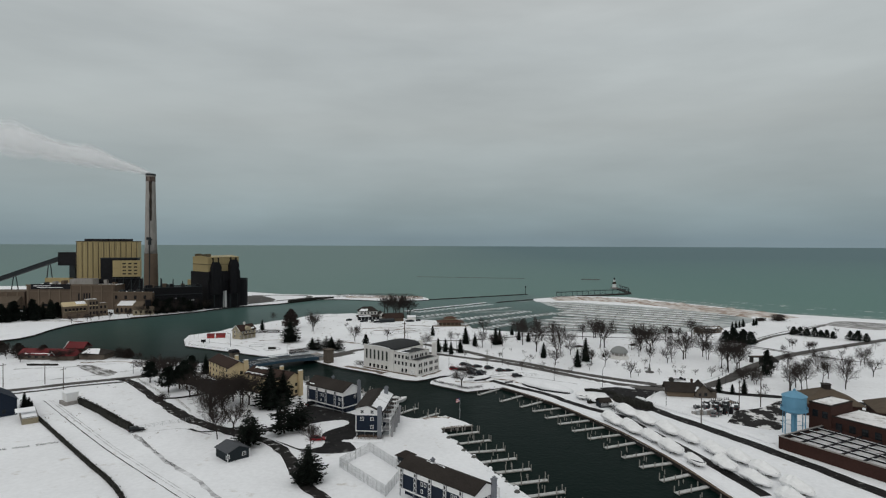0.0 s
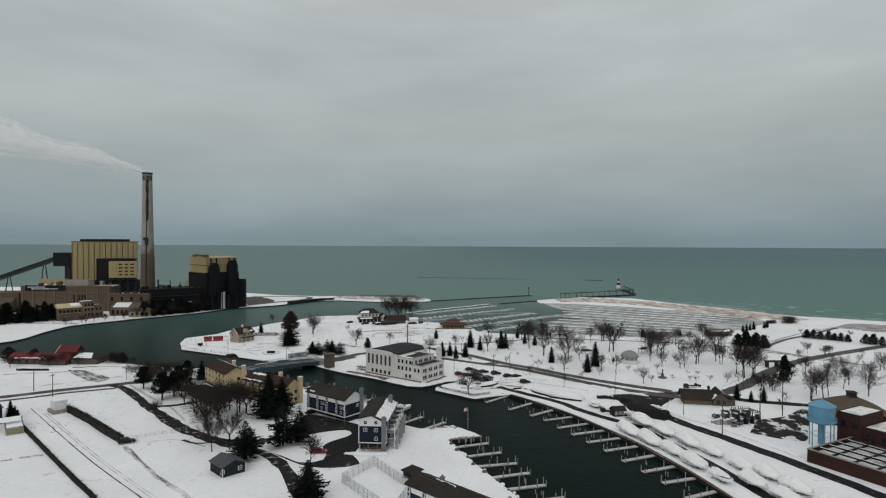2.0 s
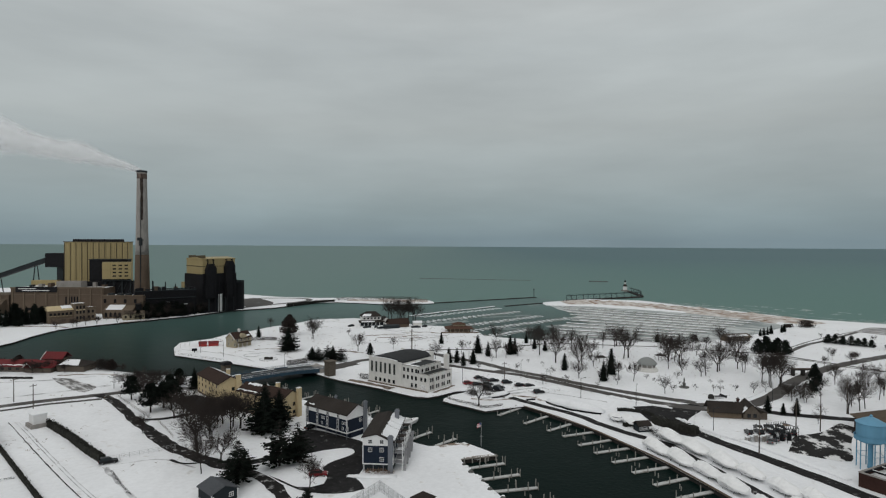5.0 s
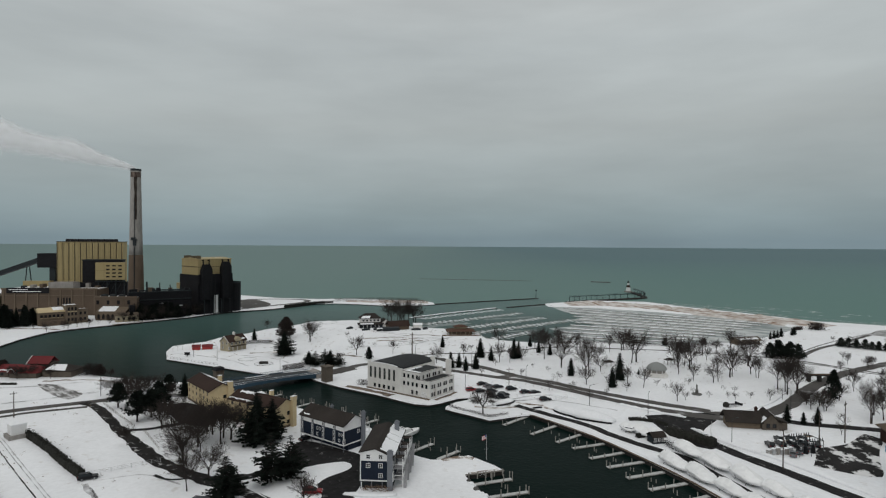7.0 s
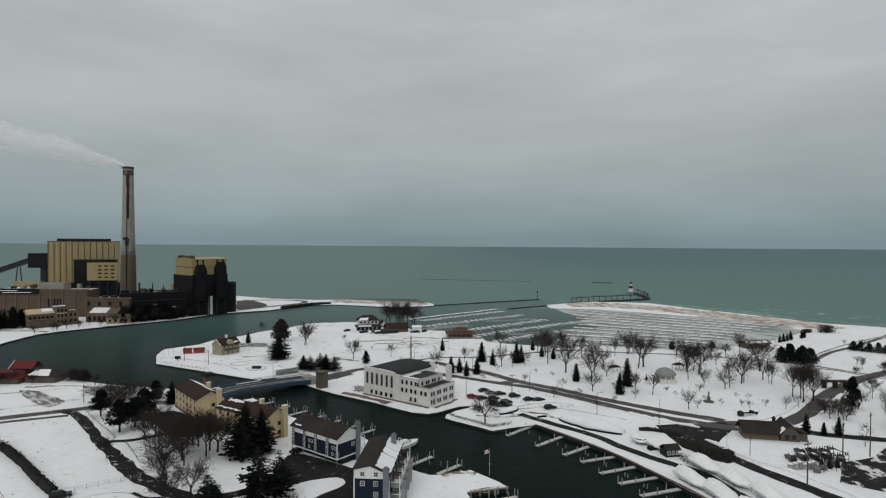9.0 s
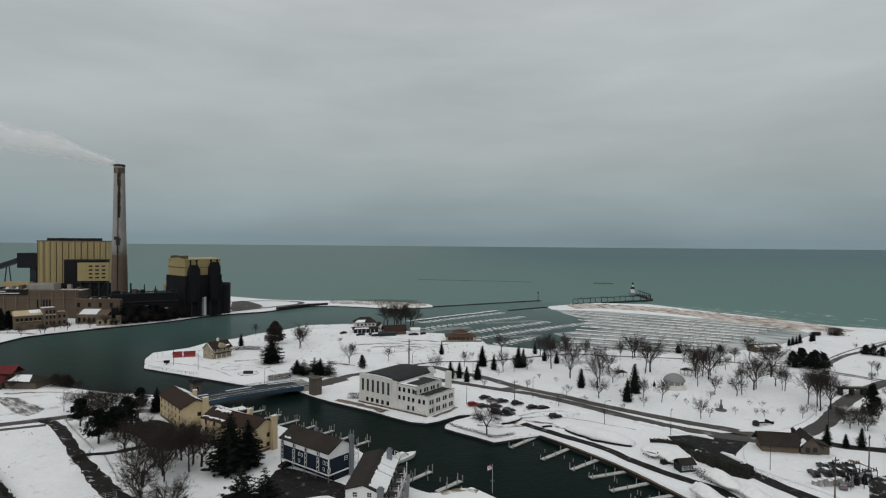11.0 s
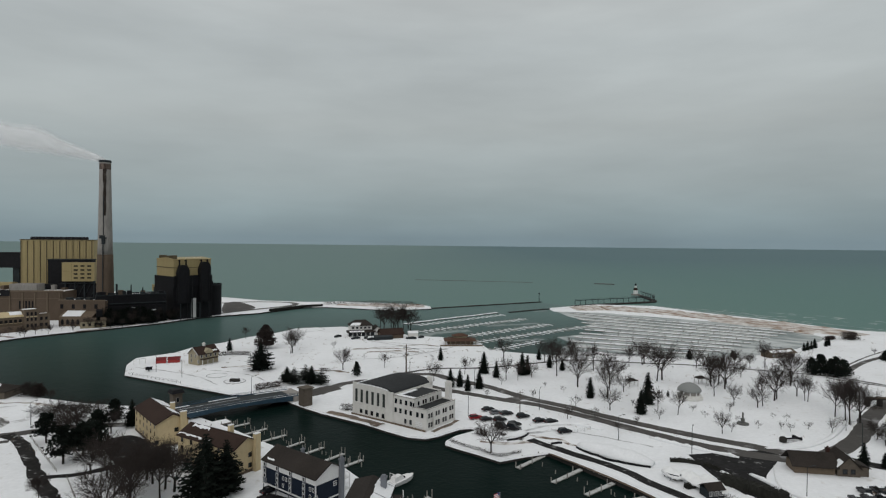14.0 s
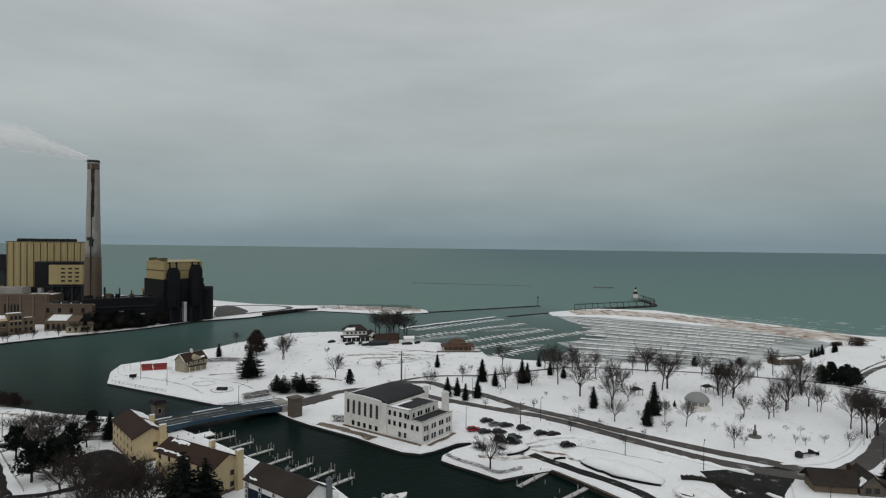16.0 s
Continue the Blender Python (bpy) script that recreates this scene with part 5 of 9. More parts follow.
for y0, z in ((2.2, 1.2), (6.2, 1.2), (4.4, 5.2)):
    window(dark, 12.02, y0, z, 0.9, 1.1, 90, M_SLATE)
part("cross_gable", Geo().prism([(4, 5.0), (10, 5.0), (7, 8.2)], -1.2, 5.0), M_BLUE, dark, "dark navy cross gable")
box = thing("snow_hut", "small white box hut on a stone footing", "hut", -141.0, 213.0, GROUND, -40)
part("wall", Geo().box(0, 4.2, 0, 4.0, 1.2, 4.2), M_TRIM, box)
part("footing", Geo().box(-0.8, 5.0, -0.8, 4.8, 0, 1.2), M_CONCRETE, box)
part("snow_cap", Geo().box(-0.2, 4.4, -0.2, 4.2, 4.2, 4.45), M_SNOWP, box)

# ---- power station across the harbour ----


def plant(name, label, x, y, rz=0.0):
    return thing(name, label, "power station", x, y, GROUND, rz, "power station buildings")


boiler = plant("boiler_house", "tall tan ribbed-metal boiler house of the power station", -330, 530, 13)
part("wall", Geo().box(0, 51, 0, 12, 0, 57.8), M_PANELTAN, boiler, "tan metal cladding")
for x in (0.2, 4.6, 9.0, 13.4, 17.8, 22.4, 27.0, 31.6, 36.2, 40.8, 45.4, 49.6):
    part("rib", Geo().box(x, x + 0.42, -0.4, 0, 18, 57.2), M_RIB, boiler, "dark vertical joint")
for k in range(24):                     # finer seams of the sheeting
    part("seam", Geo().box(1.6 + k * 2.1, 1.68 + k * 2.1, -0.12, 0, 18, 57.0), M_TANSEAM, boiler)
part("wall_stain", Geo().box(21.6, 26.6, -0.10, -0.02, 20, 36), M_BLACK, boiler, "black flashing beside the duct")
part("coping", Geo().box(-0.4, 51.4, -0.5, 12.4, 57.8, 58.3), M_RIB, boiler)
for k in range(8):
    part("roof_vent", Geo().prism_x([(2, 58.3), (7, 58.3), (6.6, 59.8), (5.4, 60.4), (3.6, 60.4), (2.4, 59.8)], 6 + k * 5.0, 10.4 + k * 5.0), M_BLACK, boiler, "dark roof vent")
duct = plant("precipitator", "black-clad precipitator block with tan louvred front", -303, 521, 13)
part("wall", Geo().box(0, 30, 0, 9, 4, 42.8), M_BLACK, duct, "black cladding")
part("louvre_box", Geo().box(11.5, 33.5, -6, 0, 27, 41.2), M_PANELTAN, duct, "tan louvred box")
for r in range(4):
    for c in range(3):
        part("louvre", Geo().box(19.5 + c * 4.6, 22.2 + c * 4.6, -6.12, -6.0, 29.0 + r * 3.0, 30.1 + r * 3.0), M_BLACK, duct)
for k in range(4):
    part("leg", Geo().box(13 + k * 6.5, 14 + k * 6.5, -5.5, -4.5, 0, 27), M_STEEL, duct)
part("lower_block", Geo().box(-4, 35, -4.4, 0, 0, 25), M_BLACK, duct)
part("roof_lip", Geo().box(-0.4, 30.4, -0.4, 9.2, 42.8, 43.5), M_STEEL, duct)
part("joint", Geo().box(11.4, 33.6, -6.14, -6.0, 34.6, 34.75).box(18.0, 18.15, -6.14, -6.0, 27, 41.2), M_TANSEAM, duct)
for k in range(5):
    part("cross_brace", Geo().tube((13.5 + k * 4.4, -5, 16), (17.9 + k * 4.4, -5, 26), 0.25, 0.25, 4), M_STEEL, duct)
part("walkway", Geo().box(11, 34, -6.6, -4.6, 25.4, 25.8).box(11, 34, -6.6, -6.5, 26.6, 26.75), M_STEEL, duct)

stack = thing("smokestack", "tall weathered concrete smokestack streaked with soot", "chimney", -247, 498, GROUND, 0, kind="")
part("shaft", Geo().lathe([(5.0, 48), (4.8, 55), (4.4, 75), (4.0, 95), (3.68, 113.0), (3.65, 114.5)], 32), M_CONCRETE, stack, "streaked grey concrete shaft", smooth=True)
part("lower_shaft", Geo().lathe([(6.0, 0), (5.8, 14), (5.35, 38.0), (5.12, 48.0), (5.0, 48.3)], 32), M_BRICKBROWN, stack, "brown lower shaft", smooth=True)
part("crown_ring", Geo().lathe([(3.70, 113.9), (4.0, 114.1), (4.0, 115.3), (3.8, 115.6), (3.0, 115.6), (3.0, 113.0)], 32), M_STEEL, stack, "dark crown ring")
part("gallery", Geo().box(-0.8, 3.2, -6.3, -4.0, 59.7, 60.5).box(-0.8, 3.2, -6.3, -6.1, 60.5, 62.0).box(0.4, 2.4, -5.6, -4.2, 55.7, 59.7), M_STEEL, stack, "dark steel platform")
soot = []
for i in range(38):
    z = 76 + i * 0.95
    r = 4.38 - 0.0192 * (z - 76)
    w = max(0.05, 0.20 + 0.09 * noise.noise(Vector((0, 0, z * 0.15))) + 0.04 * noise.noise(Vector((3, 0, z * 0.9))) + 0.004 * (z - 80))
    c = 0.42 + 0.05 * noise.noise(Vector((5, 0, z * 0.12)))
    soot.append([((r + 0.03) * math.sin(a), -(r + 0.03) * math.cos(a), z) for a in (c - w, c - w / 2, c, c + w / 2, c + w)])
sg = Geo()
for a, b in zip(soot, soot[1:]):
    for k in range(4):
        sg.face([a[k], a[k + 1], b[k + 1], b[k]])
part("soot_streak", sg, material("soot", (0.032, 0.025, 0.021), 0.9, 0.4, 0.8, 0.2, second=(0.16, 0.14, 0.12), cover=0.22, cover_scale=0.35, soft=0.12), stack, "dark soot streak down the shaft")
part("crown_stain", Geo().lathe([(3.79, 109.0), (3.75, 111.5), (3.71, 113.9)], 32, cap=False), material("rusty_stain", (0.13, 0.10, 0.085), 0.9, 0.3, 0.8, 0.2, second=(0.045, 0.030, 0.026), cover=0.45, cover_scale=0.3, stretch=(1, 1, 0.3)), stack, "rusty stain under the crown")
part("crown_band", Geo().lathe([(3.74, 113.0), (3.9, 113.1), (3.9, 113.9), (3.72, 114.0)], 32, cap=False), M_CONCRETE, stack, "pale band under the crown")
part("ladder", Geo().box(1.2, 1.55, -5.9, -5.0, 4, 56).box(1.1, 1.4, -4.85, -4.0, 60.5, 90), M_STEEL, stack, "dark caged ladder run")

unit = plant("second_boiler_house", "black second boiler house with tan upper storeys", -203, 509, -40)
part("lower_wall", Geo().box(-30, 0, 0, 30, 0, 32), M_BLACK, unit, "black cladding")
part("upper_wall", Geo().box(-27, -0.3, 0.3, 29.5, 32, 44.2), M_PANELTAN, unit, "tan metal cladding")
part("roof", Geo().prism([(-27.3, 44.2), (0, 44.2), (0, 44.8), (-13, 46.0), (-27.3, 44.8)], 0, 30), M_PANELTAN, unit)
part("joint", Geo().box(-27.1, -0.2, 0.1, 0.3, 38.2, 38.8), M_RIB, unit)
for y, w, z in ((2.0, 8.5, 40.5), (19.0, 8.5, 42.5)):
    part("duct", Geo().prism_x([(y, 12), (y + w, 12), (y + w, z - 4), (y + w - 2, z), (y + 2, z), (y, z - 5)], -0.25, 4.0), M_BLACK, unit, "black flue duct")
part("pipe_rack", Geo().box(0.1, 1.2, 0, 30, 24, 32.4), M_BLACK, unit)
part("side_block", Geo().lathe([(6.2, 0), (6.2, 23.4), (5.6, 24.0), (0, 24.3)], 18, -8, 36), M_BLACK, unit, "round black silo")
part("silo_rail", Geo().lathe([(6.3, 23.6), (6.3, 24.8), (6.2, 24.8), (6.2, 23.6)], 18, -8, 36, False), M_STEEL, unit)
for y in (3.4, 8.4, 20.4, 25.4):        # stacks and hangers standing proud of the ducts
    part("duct_post", Geo().box(1.2, 2.0, y, y + 0.8, 36, 44.5), M_BLACK, unit)
    part("duct_arm", Geo().box(-0.3, 2.0, y, y + 0.6, 43.4, 44.0), M_BLACK, unit)
part("joint", Geo().box(-0.25, -0.12, 0.3, 29.5, 38.2, 38.6), M_RIB, unit)
part("roof_snow", Geo().box(-20, -8, 3, 26, 45.4, 45.6), M_DIRTYSNOW, unit)
part("side_cap", Geo().box(-8, -6.5, 33, 35, 24, 27), M_BLACK, unit)
part("tall_door", Geo().box(0.02, 0.35, 14, 17.4, 0.5, 15), M_TRIM, unit, "tall white door")
part("step_block", Geo().box(-36, -30, 4, 26, 0, 25.5), M_BLACK, unit)
part("tan_step", Geo().box(-52, -36, 8, 22, 18, 23.0), M_PANELTAN, unit)
for k in range(4):
    part("stair_tower", Geo().box(4.2, 4.8, 3 + k * 7.5, 3.6 + k * 7.5, 0, 12).box(0.3, 4.8, 3 + k * 7.5, 3.6 + k * 7.5, 11.5, 12), M_STEEL, unit)

turbine = plant("turbine_hall", "long low black turbine hall by the water", -244.5, 481.8, 33)
turbine.scale = (0.86, 1, 1)
part("wall", Geo().box(0, 52, 0, 8, 0, 20.0), M_BLACK, turbine, "black cladding")
part("roof_edge", Geo().box(-0.3, 52.3, -0.4, 0.1, 19.6, 20.3), M_STEEL, turbine)
for k in range(10):
    part("pilaster", Geo().box(1 + k * 5.4, 1.6 + k * 5.4, -0.4, -0.02, 0, 19.6), M_BLACK, turbine)
part("lit_strip", Geo().box(24, 32, -0.5, -0.05, 10.6, 11.0), M_FENCE, turbine)
part("low_shed", Geo().box(30, 46, -5, -0.4, 0, 7), M_BLACK, turbine)
for k in range(5):
    part("gantry", Geo().box(4 + k * 7, 4.5 + k * 7, -4.5, -4.0, 0, 12).box(4 + k * 7, 4.5 + k * 7, -4.5, -0.4, 11.6, 12), M_BLACK, turbine)
rq = random.Random(12)
for k in range(16):                     # boxes, ducts and vents crowding the hall's roof and foot
    x, w, z = rq.uniform(0, 48), rq.uniform(1.2, 4.5), rq.uniform(1.0, 3.6)
    part("roof_unit", Geo().box(x, x + w, 1.0 + rq.uniform(0, 3), 5.5, 20.0, 20.0 + z), (M_BLACK, M_STEEL, M_BRICKBROWN)[k % 3], turbine)
for k in range(12):
    x, w, z = rq.uniform(-2, 46), rq.uniform(1.5, 6), rq.uniform(3, 11)
    part("plant_shed", Geo().box(x, x + w, -4.0 - rq.uniform(0, 5), -0.5, 0, z), (M_BLACK, M_BLACK, M_BLACK, M_BRICKBROWN)[k % 4], turbine)
for k in range(5):
    x = rq.uniform(2, 48)
    part("vent_pipe", Geo().cone(x, 3, 20.0, rq.uniform(24, 28), 0.5, 0.45, 8), M_STEEL, turbine)
for k in range(6):
    y = rq.uniform(1, 28)
    part("riser_pipe", Geo().cone(4.6, y, 0, rq.uniform(24, 38), 0.35, 0.35, 7), M_BLACK, unit)
    part("roof_hood", Geo().box(-24 + k * 4, -22.4 + k * 4, 0.5, 4, 44.2, 46.2 + rq.uniform(0, 1.6)), M_RIB, unit)
part("roof_pipe", Geo().tube((2, 3, 21), (50, 3, 21), 0.5, 0.5, 6), M_STEEL, turbine)
for k in range(7):                      # open steel portals of the switchyard
    x = 6 + k * 6.2
    part("portal", Geo().box(x, x + 0.35, -10, -9.65, 0, 13).box(x + 5.2, x + 5.55, -10, -9.65, 0, 13).box(x, x + 5.55, -10, -9.65, 12.6, 13.2).tube((x, -9.8, 0), (x + 5.4, -9.8, 12.6), 0.12, 0.12, 4), M_BLACK, turbine)
part("lit_sign", Geo().box(38, 42.4, -10.2, -10.05, 9.2, 9.9), M_FENCE, turbine)
part("side_pipe", Geo().tube((0, -0.9, 14), (52, -0.9, 14), 0.4, 0.4, 6), M_STEEL, turbine)

brick = plant("brick_plant_hall", "brown brick plant hall with flat snowy roof", -352, 497, 4)
part("wall", Geo().box(0, 72, 0, 30, 0, 20.5), M_BRICKBROWN, brick, "brown brick wall")
part("parapet", Geo().box(-0.4, 72.4, -0.4, 0.6, 20.5, 21.6), M_TANBRICK, brick)
part("dark_sign", Geo().box(4, 36, -0.7, -0.45, 17.6, 22.0), M_BLACK, brick, "black sign board")
for r, (x0, x1) in enumerate(((6, 20), (9, 30))):
    part("sign_bar", Geo().box(x0, x1, -0.85, -0.7, 20.2 - r * 1.5, 20.7 - r * 1.5), M_TRIM, brick)
part("white_tank_house", Geo().box(34, 53, 2, 12, 20.5, 26), M_CONCRETE, brick, "pale concrete upper box")
part("roof", Geo().box(1, 71, 1.0, 29, 20.6, 20.85), M_DIRTYSNOW, brick, "flat roof under dirty snow")
for k in range(9):
    part("roof_unit", Geo().box(6 + k * 7.2, 8.6 + k * 7.2, 14, 18 + (k % 3), 20.8, 22.4 + (k % 4) * 0.7), (M_STEEL, M_CONCRETE, M_BRICKBROWN)[k % 3], brick)
part("band", Geo().box(0, 72, -0.25, -0.02, 15.6, 16.1), M_TANBRICK, brick)
for k in range(7):
    part("window", Geo().box(3.6 + k * 8.6, 8.4 + k * 8.6, -0.1, -0.02, 3.0, 5.2), M_BLACK, brick)
for k in range(5):
    part("tall_window", Geo().box(42 + k * 2.2, 43.2 + k * 2.2, -0.1, -0.02, 8, 14), M_BLACK, brick)
for k in range(9):
    part("buttress", Geo().box(1 + k * 8.6, 2 + k * 8.6, -0.5, -0.02, 0, 20), M_TANBRICK, brick)
wing = plant("brick_plant_wing", "low brown brick wing with rooftop pipes", -269, 480, 3)
part("wall", Geo().box(0, 31, 0, 12, 0, 16.5), M_BRICKBROWN, wing)
part("roof_snow", Geo().box(0.5, 30.5, 0.5, 11.5, 16.5, 16.7), M_SNOWP, wing)
for k in range(4):
    part("roof_unit", Geo().box(3 + k * 6.5, 6.5 + k * 6.5, 3, 7, 16.6, 18.4), M_STEEL, wing)
part("lean_to", Geo().prism_x([(-7, 0), (0, 0), (0, 9.5), (-7, 6.5)], 4, 26), M_TANBRICK, wing)
part("lean_to_snow", Geo().prism_x([(-6.8, 6.75), (0, 9.65), (0, 9.9), (-6.8, 7.0)], 6, 18), M_SNOWP, wing)
part("parapet", Geo().box(-0.3, 31.3, -0.3, 0.3, 16.5, 17.3).box(-0.3, 0.3, 0.3, 12.3, 16.5, 17.3), M_TANBRICK, wing)
for k in range(6):
    part("arched_window", Geo().prism([(5.5 + k * 3.4, 1.2), (7.3 + k * 3.4, 1.2), (7.3 + k * 3.4, 4.0), (6.4 + k * 3.4, 4.9), (5.5 + k * 3.4, 4.0)], -7.12, -7.02), M_BLACK, wing)
for k in range(4):
    part("window", Geo().box(1.2 + k * 7.6, 3.2 + k * 7.6, -0.1, -0.02, 11.2, 14.2), M_BLACK, wing)
office = plant("plant_office", "tan brick plant office with rows of windows", -286.0, 442.4, 46)
part("wall", Geo().box(0, 16, 0, 10, 0, 9.0), M_TANBRICK, office, "tan brick wall")
part("entrance", Geo().box(16, 24, -1.5, 9, 0, 13.0), M_TANBRICK, office, "taller entrance block")
part("side_wall", Geo().box(24, 30.5, 0, 8, 0, 9.6), M_TANBRICK, office, "tan brick wall")
part("porch", Geo().box(2, 15, -4.5, 0, 0, 3.6), M_BRICKBROWN, office, "low brown forebuilding")
part("roof", Geo().prism_x([(-0.4, 9.0), (10, 9.0), (10, 11.6), (6.5, 11.8), (-0.4, 9.3)], -0.3, 16), M_YELLOW, office, "cream sloping roof edge")
part("roof_snow", Geo().prism_x([(2.0, 10.25), (6.4, 11.85), (6.4, 12.0), (2.0, 10.4)], 9, 15.6), M_SNOWP, office)
part("parapet", Geo().box(15.8, 24.2, -1.7, -1.3, 13.0, 13.6).box(24, 30.6, -0.2, 0.2, 9.6, 10.3), M_TANBRICK, office)
part("entrance_roof", Geo().box(16.2, 23.8, -1.3, 8.8, 13.0, 13.2), M_DIRTYSNOW, office, "flat roof under dirty snow")
part("side_roof", Geo().box(24.2, 30.3, 0.3, 7.8, 9.6, 9.8), M_DIRTYSNOW, office, "flat roof under dirty snow")
for k in range(6):
    part("window", Geo().box(0.8 + k * 2.5, 2.4 + k * 2.5, -0.1, -0.02, 5.4, 7.4), M_BLACK, office)
    part("sill", Geo().box(0.7 + k * 2.5, 2.5 + k * 2.5, -0.22, -0.02, 5.1, 5.35), M_YELLOW, office)
for k in range(3):
    for z in (2.0, 6.0, 9.6):
        part("window", Geo().box(17.2 + k * 2.2, 18.4 + k * 2.2, -1.6, -1.52, z, z + 2.2), M_BLACK, office)
    part("lintel", Geo().box(16.9 + k * 2.2, 18.7 + k * 2.2, -1.7, -1.52, 8.5, 9.0), M_YELLOW, office)
for k in range(2):
    for z in (2.0, 6.0):
        part("window", Geo().box(25 + k * 2.8, 26.4 + k * 2.8, -0.1, -0.02, z, z + 2.0), M_BLACK, office)
house = thing("pump_house", "small ochre pump house on the far quay", "hut", -244.6, 463.8, GROUND, 30)
gable_walls(house, 15, 7, 0, 4.6, 6.2, M_OCHRE)
gable_roof(house, 15, 7, 4.6, 6.2, M_TANROOF, 0.4, 0.2)
for k in range(4):
    part("window", Geo().box(1.4 + k * 3.4, 2.8 + k * 3.4, -0.1, -0.02, 1.4, 3.2), M_BLACK, house)

far_brick = plant("coal_hall", "long brown brick coal hall with snowy roof", -420, 492, 5)
part("wall", Geo().box(0, 66, 0, 26, 0, 15), M_BRICKBROWN, far_brick)
part("roof", Geo().box(0.5, 65.5, 0.5, 25.5, 15, 15.3), M_TANROOF, far_brick)
part("lean_to", Geo().prism_x([(-9, 0), (0, 0), (0, 12), (-9, 7)], 10, 64), M_TANROOF, far_brick)
for k in range(8):
    part("buttress", Geo().box(1 + k * 8.4, 2 + k * 8.4, -0.5, -0.02, 0, 14.6), M_TANBRICK, far_brick)

conv = thing("coal_conveyor", "dark inclined coal conveyor on steel trestles", "conveyor", -349, 534, GROUND, 0)
part("head_house", Geo().box(0, 19, 0, 14, 36, 48), M_BLACK, conv, "black conveyor head house")
part("tower", Geo().box(9, 14, 2, 10, 20, 36), M_STEEL, conv)
cb = Geo()
cb.rings([[(0, 4, 41), (0, 9, 41), (0, 9, 45), (0, 4, 45)], [(-120, 4, -0.5), (-120, 9, -0.5), (-120, 9, 3.5), (-120, 4, 3.5)]])
part("gallery", cb, M_STEEL, conv, "enclosed belt gallery")
for xx, zz in ((-12, 36.5), (-44, 25.4), (-76, 14.4)):
    part("trestle", Geo().tube((xx - 4, 4.5, 0), (xx, 5, zz), 0.5, 0.4, 4).tube((xx + 4, 8.5, 0), (xx, 8, zz), 0.5, 0.4, 4).tube((xx - 2, 5, zz * 0.5), (xx + 2, 8, zz * 0.5), 0.3, 0.3, 4), M_STEEL, conv)
part("tan_box", Geo().box(-8, 14, -6, 0, 20, 25), M_PANELTAN, conv)

# steam drifting from the stack, four nested hulls of one billowing shape


def plume_hull(scale):
    g, rows, k = Geo(), [], 48
    for i in range(150):
        s = i / 149
        x = 1.0 - 215 * s
        far = max(0.0, 1.0 - x)
        zc = 0.62 * far ** 0.80 - 0.6
        swell = 1 + min(1, far / 25) * (0.55 * math.exp(-((far - 50) / 11) ** 2) + 0.45 * math.exp(-((far - 118) / 22) ** 2) + 0.30 * math.exp(-((far - 176) / 20) ** 2) - 0.12)
        r = 1.0 + (0.4 + 0.62 * far ** 0.66) * scale
        ring = []
        for j in range(k):
            a = 2 * math.pi * j / k
            c, e = math.cos(a), math.sin(a)
            p = Vector((x, 14 * c, 14 * e))
            q = 1 + (0.20 * noise.noise(p * 0.045) + 0.10 * noise.noise(p * 0.11)) * min(1, s * 10)
            up = swell if e > 0 else 1.0
            ring.append((x, r * q * c, zc + 0.80 * r * q * e * up))
        rows.append(ring)
    return g.rings(rows)


def steam_material(lo, hi):
    """Thin white vapour, denser in drifting patches."""
    m = bpy.data.materials.new("steam")
    m.use_nodes = True
    n, l = m.node_tree.nodes, m.node_tree.links
    n.remove(n["Principled BSDF"])
    dif, tl, tp, mx, ma = n.new("ShaderNodeBsdfDiffuse"), n.new("ShaderNodeBsdfTranslucent"), n.new("ShaderNodeBsdfTransparent"), n.new("ShaderNodeMixShader"), n.new("ShaderNodeMixShader")
    for node in (dif, tl):
        node.inputs["Color"].default_value = (0.98, 0.98, 0.99, 1)
    l.new(dif.outputs[0], mx.inputs[1])
    l.new(tl.outputs[0], mx.inputs[2])
    l.new(tp.outputs[0], ma.inputs[1])
    l.new(mx.outputs[0], ma.inputs[2])
    l.new(ma.outputs[0], n["Material Output"].inputs["Surface"])
    no, geo, mr = n.new("ShaderNodeTexNoise"), n.new("ShaderNodeNewGeometry"), n.new("ShaderNodeMapRange")
    no.inputs["Scale"].default_value, no.inputs["Detail"].default_value = 0.025, 2.0
    mr.inputs["From Min"].default_value, mr.inputs["From Max"].default_value = 0.35, 0.70
    mr.inputs["To Min"].default_value, mr.inputs["To Max"].default_value = lo, hi
    l.new(geo.outputs["Position"], no.inputs["Vector"])
    l.new(no.outputs["Fac"], mr.inputs["Value"])
    l.new(mr.outputs[0], ma.inputs["Fac"])
    return m


steam = thing("steam_plume", "pale steam plume drifting from the smokestack", "steam", -247, 498, GROUND + 115, 0)
for name, sc, lo, hi in (("outer_veil", 1.08, 0.06, 0.12), ("second_veil", 0.93, 0.13, 0.22), ("third_veil", 0.76, 0.18, 0.28), ("core", 0.54, 0.30, 0.40)):
    part(name, plume_hull(sc), steam_material(lo, hi), steam, smooth=True)

# ---- bridge, piers, docks ----
bridge = thing("bascule_bridge", "low blue steel bascule bridge over the channel", "bridge", -97, 264.6, GROUND, 39.5)
bridge.scale = (1, 1.14, 1)
BL = 48.0
deck = Geo()
N = 14
prof = [(BL * i / N, 1.75 + 0.45 * math.sin(math.pi * i / N)) for i in range(N + 1)]
deck.rings([[(x, 0, z - 0.5), (x, 9.5, z - 0.5), (x, 9.5, z), (x, 0, z)] for x, z in prof])
part("deck", deck, M_STEEL, bridge, "asphalt deck")
